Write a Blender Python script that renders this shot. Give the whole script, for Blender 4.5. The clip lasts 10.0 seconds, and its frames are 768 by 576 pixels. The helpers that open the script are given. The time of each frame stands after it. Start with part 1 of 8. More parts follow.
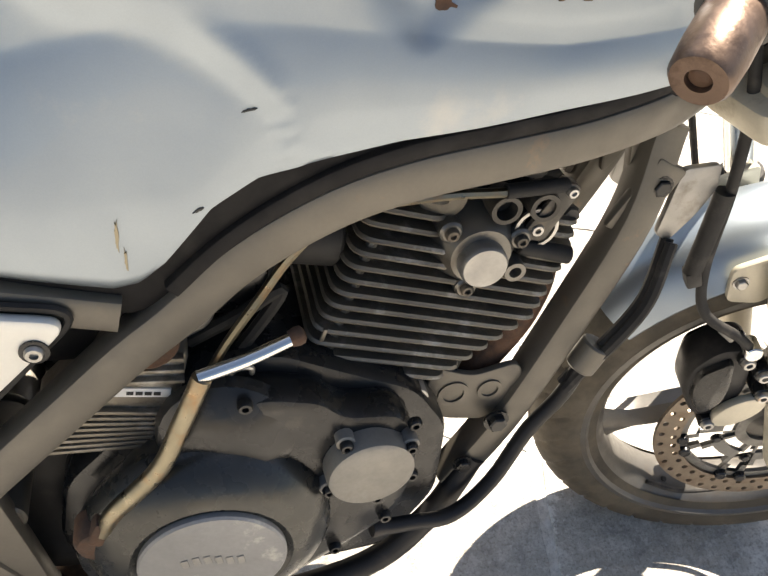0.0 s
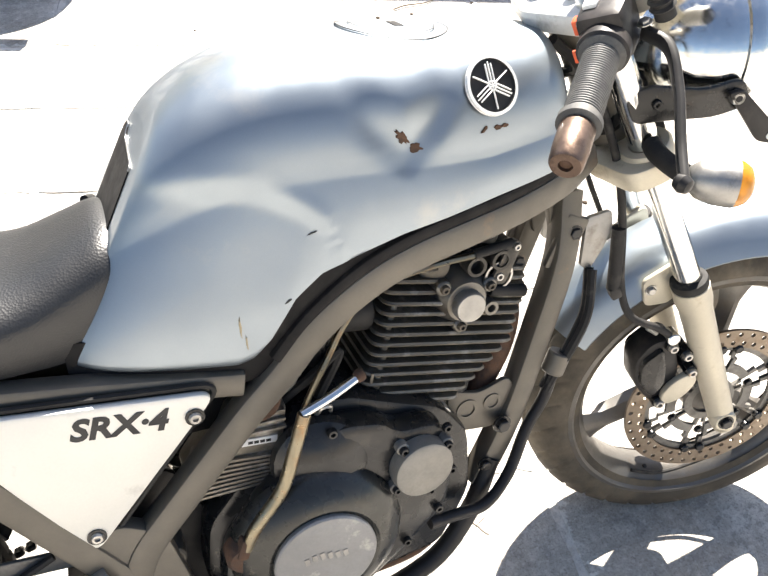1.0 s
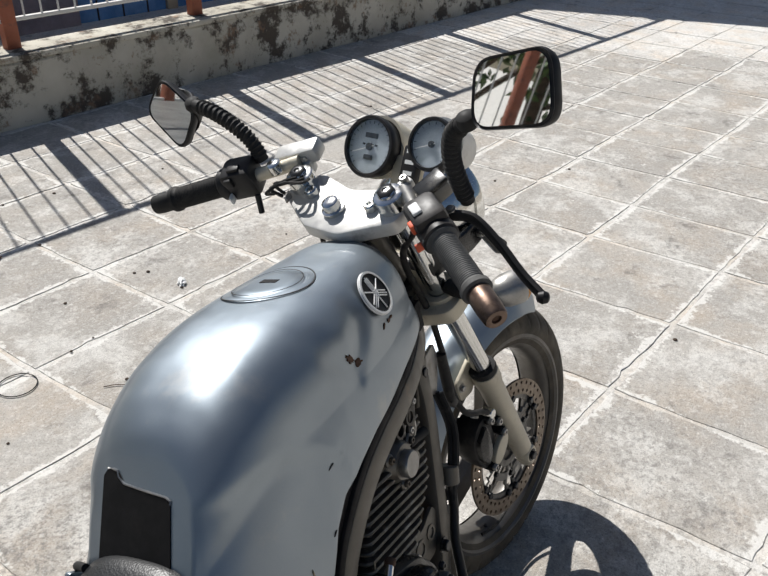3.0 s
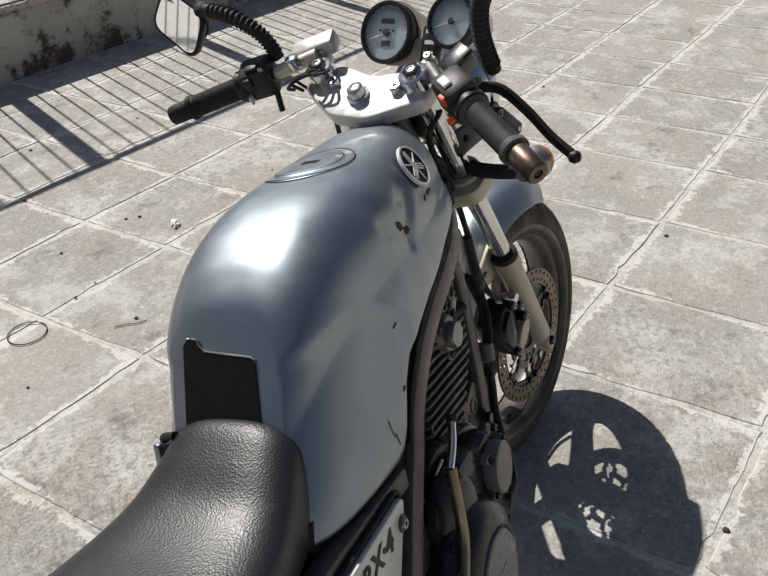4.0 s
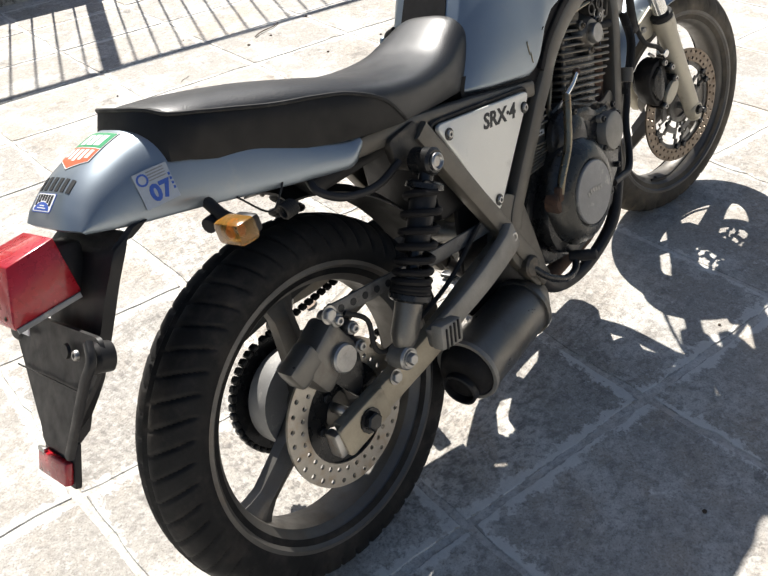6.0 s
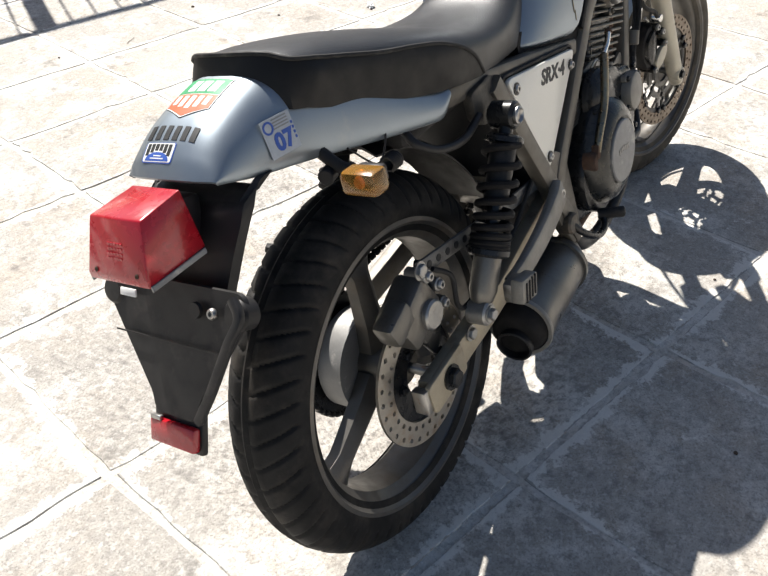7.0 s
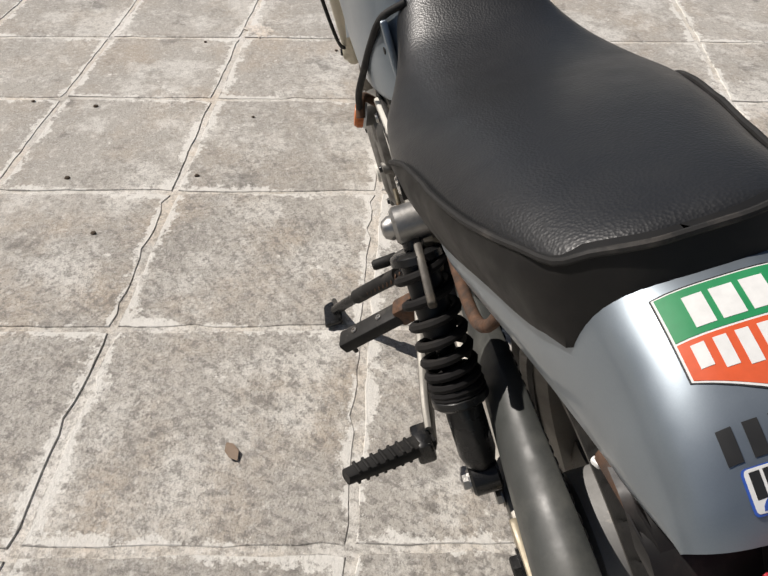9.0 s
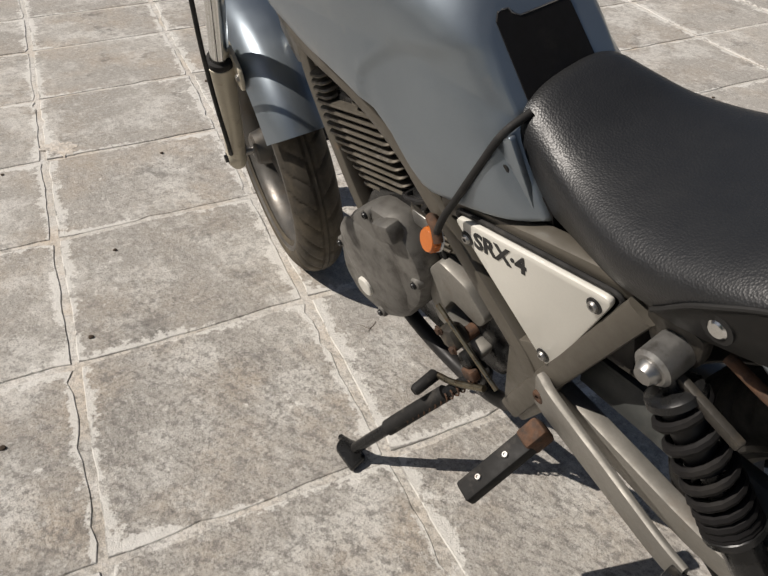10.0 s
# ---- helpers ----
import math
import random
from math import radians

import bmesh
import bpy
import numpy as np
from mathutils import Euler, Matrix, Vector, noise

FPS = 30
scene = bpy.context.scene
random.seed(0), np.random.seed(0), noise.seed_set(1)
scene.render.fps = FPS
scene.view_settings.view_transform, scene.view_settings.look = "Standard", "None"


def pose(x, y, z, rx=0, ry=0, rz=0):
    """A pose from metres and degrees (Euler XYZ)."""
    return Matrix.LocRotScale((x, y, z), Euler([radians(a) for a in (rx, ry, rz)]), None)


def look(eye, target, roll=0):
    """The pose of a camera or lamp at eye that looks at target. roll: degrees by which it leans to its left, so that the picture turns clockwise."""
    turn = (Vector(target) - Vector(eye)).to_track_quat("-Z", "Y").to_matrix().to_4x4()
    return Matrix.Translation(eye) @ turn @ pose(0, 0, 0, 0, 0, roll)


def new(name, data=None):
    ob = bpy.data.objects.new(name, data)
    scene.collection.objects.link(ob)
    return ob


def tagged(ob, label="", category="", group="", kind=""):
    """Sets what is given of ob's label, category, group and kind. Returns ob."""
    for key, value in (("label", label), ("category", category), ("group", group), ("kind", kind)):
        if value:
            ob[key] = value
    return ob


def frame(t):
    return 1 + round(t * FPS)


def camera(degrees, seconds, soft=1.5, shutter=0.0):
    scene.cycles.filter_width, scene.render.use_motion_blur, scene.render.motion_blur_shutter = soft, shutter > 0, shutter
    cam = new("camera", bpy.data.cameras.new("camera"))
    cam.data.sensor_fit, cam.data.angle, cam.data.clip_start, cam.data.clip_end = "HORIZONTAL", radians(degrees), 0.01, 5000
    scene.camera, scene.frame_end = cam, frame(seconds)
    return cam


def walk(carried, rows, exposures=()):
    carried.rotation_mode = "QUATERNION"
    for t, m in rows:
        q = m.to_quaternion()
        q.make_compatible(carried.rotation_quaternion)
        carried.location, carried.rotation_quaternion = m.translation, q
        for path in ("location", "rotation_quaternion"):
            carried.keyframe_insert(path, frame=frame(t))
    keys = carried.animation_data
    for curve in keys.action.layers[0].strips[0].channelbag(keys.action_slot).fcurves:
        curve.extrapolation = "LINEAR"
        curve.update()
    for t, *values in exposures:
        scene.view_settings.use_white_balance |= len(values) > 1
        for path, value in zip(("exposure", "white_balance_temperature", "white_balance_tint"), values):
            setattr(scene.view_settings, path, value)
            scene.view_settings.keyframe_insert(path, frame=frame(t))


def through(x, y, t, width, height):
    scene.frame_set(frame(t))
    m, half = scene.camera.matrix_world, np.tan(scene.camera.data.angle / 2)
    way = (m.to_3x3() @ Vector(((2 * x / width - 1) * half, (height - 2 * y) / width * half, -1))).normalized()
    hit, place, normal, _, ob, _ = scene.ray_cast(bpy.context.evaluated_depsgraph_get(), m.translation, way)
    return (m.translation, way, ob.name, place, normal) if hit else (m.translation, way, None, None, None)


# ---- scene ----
cam = camera(50.86, 10.0)
PATH = [
    (0, (0.651, -0.293, 1.152), (1.152, 0.821, -0.432), 16.7),
    (0.5, (0.58, -0.419, 1.265), (1.119, 0.855, -0.18), 10.3),
    (1, (0.504, -0.505, 1.339), (1.122, 0.795, -0.05), 5.7),
    (1.5, (0.401, -0.523, 1.385), (1.133, 0.782, 0.058), 2.5),
    (2, (0.28, -0.402, 1.436), (1.464, 0.681, 0.241), -0.3),
    (2.5, (0.18, -0.311, 1.459), (1.581, 0.567, 0.333), 1.5),
    (2.7, (0.131, -0.297, 1.472), (1.635, 0.522, 0.44), 2.7),
    (3.8, (0.03, -0.169, 1.403), (1.609, 0.382, 0.307), -1.6),
    (4, (-0.028, -0.203, 1.39), (1.501, 0.439, 0.273), -2.4),
    (4.5, (-0.16, -0.316, 1.349), (1.199, 0.521, 0.143), -3.3),
    (5, (-0.302, -0.433, 1.316), (0.986, 0.491, 0.097), -7.5),
    (5.5, (-0.464, -0.561, 1.314), (0.8, 0.435, 0.126), -6.4),
    (6, (-0.622, -0.68, 1.286), (0.54, 0.398, 0.066), -4.6),
    (6.2, (-0.675, -0.683, 1.28), (0.469, 0.392, 0.041), -4.0),
    (7.3, (-0.817, -0.283, 1.233), (0.551, 0.454, -0.025), 0.9),
    (7.5, (-0.783, -0.177, 1.208), (0.621, 0.522, -0.032), 0.2),
    (8, (-0.676, 0.088, 1.181), (0.787, 0.51, -0.116), 1.1),
    (8.2, (-0.624, 0.197, 1.139), (0.886, 0.446, -0.148), 0.8),
    (8.5, (-0.606, 0.337, 1.144), (0.905, 0.303, -0.166), 3.4),
    (9, (-0.468, 0.491, 1.127), (1.026, 0.183, -0.167), 1.8),
    (9.5, (-0.286, 0.628, 1.117), (1.113, 0.101, -0.211), 0.3),
    (10, (-0.072, 0.879, 1.12), (1.222, -0.063, -0.079), 1.2),
]
EXPOSURES = [(0.0, 2.07, 7350, 11), (0.5, 2.17, 7150, 11), (1.0, 2.30, 6850, 11), (1.4, 2.07, 6650, 11), (2.0, 1.45, 6450, 10), (2.7, 0.52, 6300, 10), (3.8, 0.07, 6450, 10), (4.6, 0.0, 6500, 10), (5.3, 0.68, 6500, 10), (6.2, 1.07, 6550, 10), (7.8, 1.04, 6550, 11), (8.6, 0.35, 6650, 12), (10.0, -0.15, 6800, 12)]
walk(cam, [(t, look(eye, target, roll)) for t, eye, target, roll in PATH], EXPOSURES)

# ---- world, sun ----
SUN_TO = Vector((0.43, 0.77, 1.0)).normalized()          # towards the sun
SUN_EL = math.asin(SUN_TO.z)
world = bpy.data.worlds.new("sky")
scene.world = world
world.use_nodes = True
wn, wl = world.node_tree.nodes, world.node_tree.links
sky = wn.new("ShaderNodeTexSky")
sky.sky_type = "NISHITA"
sky.sun_disc = False
sky.sun_elevation = SUN_EL
sky.sun_rotation = math.atan2(SUN_TO.x, SUN_TO.y)
sky.air_density, sky.dust_density, sky.ozone_density = 1.0, 1.2, 1.0
wl.new(sky.outputs["Color"], wn["Background"].inputs["Color"])
wn["Background"].inputs["Strength"].default_value = 0.047
sun = new("sun", bpy.data.lights.new("sun", "SUN"))
sun.data.energy, sun.data.angle, sun.data.color = 4.75, radians(0.53), (1.0, 0.965, 0.91)
sun.matrix_world = look(SUN_TO * 20, (0, 0, 0))


# ---- materials ----
def ramp_mix(nt, fac, a, b, kind="MIX"):
    mix = nt.nodes.new("ShaderNodeMix")
    mix.data_type, mix.blend_type = "RGBA", kind
    for sock, v in ((mix.inputs[0], fac), (mix.inputs[6], a), (mix.inputs[7], b)):
        if hasattr(v, "is_linked"):
            nt.links.new(v, sock)
        else:
            sock.default_value = v if isinstance(v, float) else (*v, 1)
    return mix.outputs[2]


def noise_of(nt, vec, scale, detail=4.0, lo=0.35, hi=0.65, rough=0.55):
    """A noise field, stretched so that lo gives 0 and hi gives 1."""
    tex = nt.nodes.new("ShaderNodeTexNoise")
    tex.inputs["Scale"].default_value, tex.inputs["Detail"].default_value, tex.inputs["Roughness"].default_value = scale, detail, rough
    nt.links.new(vec, tex.inputs["Vector"])
    span = nt.nodes.new("ShaderNodeMapRange")
    span.inputs[1].default_value, span.inputs[2].default_value = lo, hi
    nt.links.new(tex.outputs["Fac"], span.inputs[0])
    return span.outputs[0]


def start_mat(name, coords="Object"):
    mat = bpy.data.materials.new(name)
    mat.use_nodes = True
    nt = mat.node_tree
    return mat, nt, nt.nodes["Principled BSDF"], nt.nodes.new("ShaderNodeTexCoord").outputs[coords]


def add_bump(nt, bsdf, height, strength, distance):
    bump = nt.nodes.new("ShaderNodeBump")
    bump.inputs["Strength"].default_value, bump.inputs["Distance"].default_value = strength, distance
    nt.links.new(height, bump.inputs["Height"])
    nt.links.new(bump.outputs[0], bsdf.inputs["Normal"])


def material(name, base, rough=0.5, metal=0.0, wear=None, wear_scale=18.0, wear_at=(0.52, 0.7), fine=0.25, fine_scale=140.0, bump=0.15, bump_scale=220.0, bump_dist=0.0008, vary=0.12, coat=0.0, rough_span=0.15):
    """A worn surface: base colour with grain (fine), blotches (vary) and a second colour (wear) in patches."""
    mat, nt, bsdf, vec = start_mat(name)
    dark = tuple(c * (1 - vary * 2.2) for c in base)
    col = ramp_mix(nt, noise_of(nt, vec, 7.0, 5.0), dark, base)
    grain = noise_of(nt, vec, fine_scale, 3.0, 0.3, 0.7)
    col = ramp_mix(nt, grain, ramp_mix(nt, fine, col, tuple(c * 0.55 for c in base)), col)
    if wear:
        patch = noise_of(nt, vec, wear_scale, 8.0, *wear_at, rough=0.65)
        col = ramp_mix(nt, patch, col, wear)
    nt.links.new(col, bsdf.inputs["Base Color"])
    rr = nt.nodes.new("ShaderNodeMapRange")
    rr.inputs[3].default_value, rr.inputs[4].default_value = max(rough - rough_span / 2, 0.02), min(rough + rough_span, 1.0)
    nt.links.new(noise_of(nt, vec, wear_scale * 2.3, 5.0, 0.3, 0.7), rr.inputs[0])
    nt.links.new(rr.outputs[0], bsdf.inputs["Roughness"])
    bsdf.inputs["Metallic"].default_value = metal
    bsdf.inputs["Coat Weight"].default_value = coat
    bsdf.inputs["Coat Roughness"].default_value = 0.06
    if bump:
        add_bump(nt, bsdf, noise_of(nt, vec, bump_scale, 3.0, 0.2, 0.8), bump, bump_dist)
    return mat


def glassy(name, colour, rough=0.08, through=1.0, ior=1.45):
    mat, nt, bsdf, vec = start_mat(name)
    bsdf.inputs["Base Color"].default_value = (*colour, 1)
    bsdf.inputs["Roughness"].default_value = rough
    bsdf.inputs["Transmission Weight"].default_value = through
    bsdf.inputs["IOR"].default_value = ior
    return mat


SILVER = material("silver paint", (0.280, 0.322, 0.360), 0.41, 0.82, (0.40, 0.39, 0.37), 9.0, (0.60, 0.85), 0.10, 900.0, 0.02, 500.0, 0.0003, 0.03, 0.35, 0.06)
PALE = material("cream side cover paint", (0.76, 0.74, 0.67), 0.38, 0.15, (0.45, 0.43, 0.38), 14.0, (0.62, 0.8), 0.08, 300.0, 0.03, 300.0, 0.0003, 0.03, 0.2, 0.08)
FRAME = material("grey frame paint", (0.135, 0.121, 0.098), 0.42, 0.3, (0.20, 0.13, 0.08), 22.0, (0.63, 0.78), 0.15, 300.0, 0.06, 300.0, 0.0004, 0.08)
ALLOY = material("dull alloy", (0.42, 0.41, 0.39), 0.42, 0.85, (0.16, 0.14, 0.12), 30.0, (0.56, 0.74), 0.3, 260.0, 0.12, 260.0, 0.0006, 0.15)
DARK_ALLOY = material("dark crankcase paint", (0.030, 0.030, 0.030), 0.23, 0.4, (0.13, 0.115, 0.095), 16.0, (0.62, 0.86), 0.3, 200.0, 0.12, 160.0, 0.0007, 0.2)
CLUTCH = material("scuffed clutch cover paint", (0.060, 0.060, 0.056), 0.25, 0.6, (0.24, 0.215, 0.175), 20.0, (0.63, 0.85), 0.25, 200.0, 0.10, 160.0, 0.0006, 0.15)
FIN = material("oxidised fin alloy", (0.24, 0.215, 0.175), 0.5, 0.7, (0.44, 0.42, 0.38), 26.0, (0.55, 0.75), 0.3, 260.0, 0.2, 260.0, 0.0008, 0.2)
CHROME = material("pitted chrome", (0.74, 0.74, 0.72), 0.12, 1.0, (0.42, 0.40, 0.36), 60.0, (0.62, 0.72), 0.1, 400.0, 0.03, 400.0, 0.0003, 0.05)
STEEL = material("dull steel", (0.46, 0.45, 0.43), 0.35, 0.95, (0.28, 0.17, 0.09), 40.0, (0.60, 0.72), 0.25, 400.0, 0.08, 300.0, 0.0004, 0.12)
RUST = material("rusty steel", (0.15, 0.078, 0.045), 0.8, 0.2, (0.06, 0.04, 0.03), 60.0, (0.45, 0.65), 0.5, 300.0, 0.5, 240.0, 0.001, 0.25)
OCHRE = material("stained gold chrome", (0.27, 0.24, 0.175), 0.3, 0.95, (0.24, 0.15, 0.08), 40.0, (0.52, 0.72), 0.2, 300.0, 0.08, 300.0, 0.0004, 0.15)
LEATHER = material("black vinyl", (0.017, 0.0175, 0.0185), 0.40, 0.0, (0.021, 0.021, 0.021), 12.0, (0.5, 0.8), 0.1, 300.0, 0.0, 300.0, 0.0006, 0.02, 0.0, 0.05)
SIDE_VINYL = material("plain black vinyl side", (0.009, 0.0085, 0.008), 0.5, 0.0, (0.018, 0.016, 0.014), 12.0, (0.5, 0.8), 0.2, 300.0, 0.05, 500.0, 0.0003, 0.1)
PLASTIC = material("black plastic", (0.022, 0.021, 0.021), 0.42, 0.0, (0.06, 0.05, 0.045), 18.0, (0.55, 0.8), 0.25, 300.0, 0.06, 300.0, 0.0004, 0.15)
RUBBER = material("black rubber", (0.026, 0.025, 0.024), 0.65, 0.0, (0.09, 0.08, 0.07), 22.0, (0.55, 0.8), 0.3, 250.0, 0.15, 300.0, 0.0006, 0.2)
TYRE = material("dusty tyre rubber", (0.012, 0.0115, 0.011), 0.68, 0.0, (0.05, 0.042, 0.034), 14.0, (0.5, 0.8), 0.3, 220.0, 0.25, 300.0, 0.0008, 0.2)
FRONT_TYRE = material("brown dusty tyre rubber", (0.060, 0.050, 0.036), 0.75, 0.0, (0.13, 0.105, 0.07), 10.0, (0.45, 0.75), 0.3, 220.0, 0.25, 300.0, 0.0008, 0.2)
GRIME = material("grimy brown-black alloy", (0.075, 0.068, 0.058), 0.5, 0.4, (0.16, 0.13, 0.095), 24.0, (0.5, 0.72), 0.35, 220.0, 0.25, 180.0, 0.0008, 0.2)
GEN = material("scuffed grey cover paint", (0.23, 0.22, 0.20), 0.5, 0.3, (0.085, 0.078, 0.07), 26.0, (0.47, 0.66), 0.35, 220.0, 0.2, 180.0, 0.0007, 0.2)
SILENCER = material("dull grey silencer coating", (0.20, 0.19, 0.17), 0.34, 0.65, (0.08, 0.065, 0.05), 14.0, (0.52, 0.75), 0.2, 220.0, 0.1, 180.0, 0.0006, 0.15)
HANGER = material("dull brushed alloy", (0.30, 0.285, 0.255), 0.55, 0.55, (0.20, 0.17, 0.14), 22.0, (0.56, 0.76), 0.25, 260.0, 0.1, 260.0, 0.0005, 0.12)
ARM = material("grime-stained alloy", (0.50, 0.43, 0.31), 0.46, 0.3, (0.15, 0.11, 0.07), 18.0, (0.55, 0.74), 0.3, 220.0, 0.2, 180.0, 0.0007, 0.2)
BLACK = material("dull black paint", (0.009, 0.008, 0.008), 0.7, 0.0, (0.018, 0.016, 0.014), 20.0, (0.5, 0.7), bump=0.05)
CHAIN_GUARD = material("faded black plastic", (0.055, 0.058, 0.055), 0.45, 0.0, (0.10, 0.10, 0.09), 12.0, (0.5, 0.75), 0.25, 220.0, 0.1, 220.0, 0.0005, 0.12)
GRIP = material("worn grey grip rubber", (0.10, 0.098, 0.093), 0.6, 0.0, (0.20, 0.19, 0.17), 20.0, (0.5, 0.8), 0.3, 260.0, 0.2, 300.0, 0.0006, 0.15)
COPPER = material("browned bar end metal", (0.24, 0.165, 0.125), 0.36, 0.8, (0.09, 0.06, 0.045), 60.0, (0.5, 0.66), 0.3, 300.0, 0.2, 300.0, 0.0005, 0.15)
YOKE = material("worn white yoke paint", (0.62, 0.61, 0.58), 0.36, 0.35, (0.34, 0.32, 0.28), 26.0, (0.60, 0.76), 0.15, 300.0, 0.06, 300.0, 0.0004, 0.08)
FORK = material("cream fork slider paint", (0.58, 0.53, 0.42), 0.42, 0.3, (0.33, 0.28, 0.2), 26.0, (0.58, 0.75), 0.15, 300.0, 0.06, 300.0, 0.0004, 0.08)
DRY_LEAF = material("dry leaf", (0.30, 0.22, 0.16), 0.7, 0.0, (0.2, 0.14, 0.1), 40.0, (0.45, 0.65))
WHEEL = material("grey cast wheel paint", (0.145, 0.137, 0.125), 0.42, 0.6, (0.12, 0.10, 0.08), 20.0, (0.52, 0.75), 0.25, 260.0, 0.1, 260.0, 0.0005, 0.12)
FRONT_DISC = material("rust-browned disc steel", (0.25, 0.205, 0.16), 0.42, 0.8, (0.13, 0.09, 0.06), 30.0, (0.48, 0.7), 0.25, 500.0, 0.05, 400.0, 0.0003, 0.12)
DISC = material("brake disc steel", (0.46, 0.43, 0.38), 0.36, 0.9, (0.30, 0.23, 0.16), 30.0, (0.5, 0.75), 0.25, 500.0, 0.05, 400.0, 0.0003, 0.1)
GREY_PAINT = material("grey sprocket cover paint", (0.30, 0.295, 0.285), 0.5, 0.2, (0.50, 0.47, 0.42), 26.0, (0.58, 0.7), 0.25, 240.0, 0.1, 240.0, 0.0005, 0.1)
ORANGE = material("orange plastic", (0.58, 0.16, 0.03), 0.35, 0.0, (0.5, 0.15, 0.04), 40.0, (0.6, 0.8), 0.1, 300.0, 0.03)
INK = material("black ink", (0.018, 0.018, 0.018), 0.5, bump=0.0, vary=0.05)
WHITE_INK = material("white ink", (0.78, 0.78, 0.76), 0.45, bump=0.0, vary=0.03)
BLUE_INK = material("blue ink", (0.035, 0.10, 0.42), 0.45, bump=0.0, vary=0.05)
GREEN_INK = material("green ink", (0.02, 0.27, 0.10), 0.4, bump=0.0, vary=0.05)
RED_INK = material("orange red ink", (0.72, 0.11, 0.035), 0.4, bump=0.0, vary=0.05)
FILM = material("clear sticker film", (0.46, 0.49, 0.52), 0.38, 0.6, bump=0.0, vary=0.05)
MIRROR = material("mirror glass", (0.86, 0.88, 0.88), 0.02, 1.0, bump=0.0, vary=0.01, fine=0.0, rough_span=0.0)
GLASS = glassy("clear glass", (0.95, 0.97, 0.97), 0.03)
RED_LENS = material("red lens plastic", (0.52, 0.010, 0.022), 0.24, 0.0, (0.42, 0.035, 0.05), 22.0, (0.58, 0.85), 0.1, 300.0, 0.03, 300.0, 0.0004, 0.08, 0.5)
RED_LENS.node_tree.nodes["Principled BSDF"].inputs["Specular IOR Level"].default_value = 0.4
RED_LENS.node_tree.nodes["Principled BSDF"].inputs["Transmission Weight"].default_value = 0.22
AMBER_LENS = glassy("amber lens plastic", (0.74, 0.31, 0.025), 0.22, 0.5)
REAR_AMBER = glassy("faded amber lens plastic", (0.60, 0.30, 0.05), 0.2, 0.72)
DIAL = material("pale dial card", (0.42, 0.46, 0.5), 0.5, bump=0.0, vary=0.05)
DIAL_DARK = material("dark dial card", (0.03, 0.035, 0.045), 0.5, bump=0.0, vary=0.05)

# dull blacks throw back little of the sky
for dull in (BLACK, PLASTIC, RUBBER, TYRE, SIDE_VINYL):
    dull.node_tree.nodes["Principled BSDF"].inputs["Specular IOR Level"].default_value = 0.28

# grained vinyl: the leather-like cells are relief
_, nt_, bs_, vec_ = LEATHER, LEATHER.node_tree, LEATHER.node_tree.nodes["Principled BSDF"], LEATHER.node_tree.nodes["Texture Coordinate"].outputs["Object"]
cells = nt_.nodes.new("ShaderNodeTexVoronoi")
cells.inputs["Scale"].default_value = 400.0
nt_.links.new(vec_, cells.inputs["Vector"])
add_bump(nt_, bs_, cells.outputs["Distance"], 0.38, 0.0007)


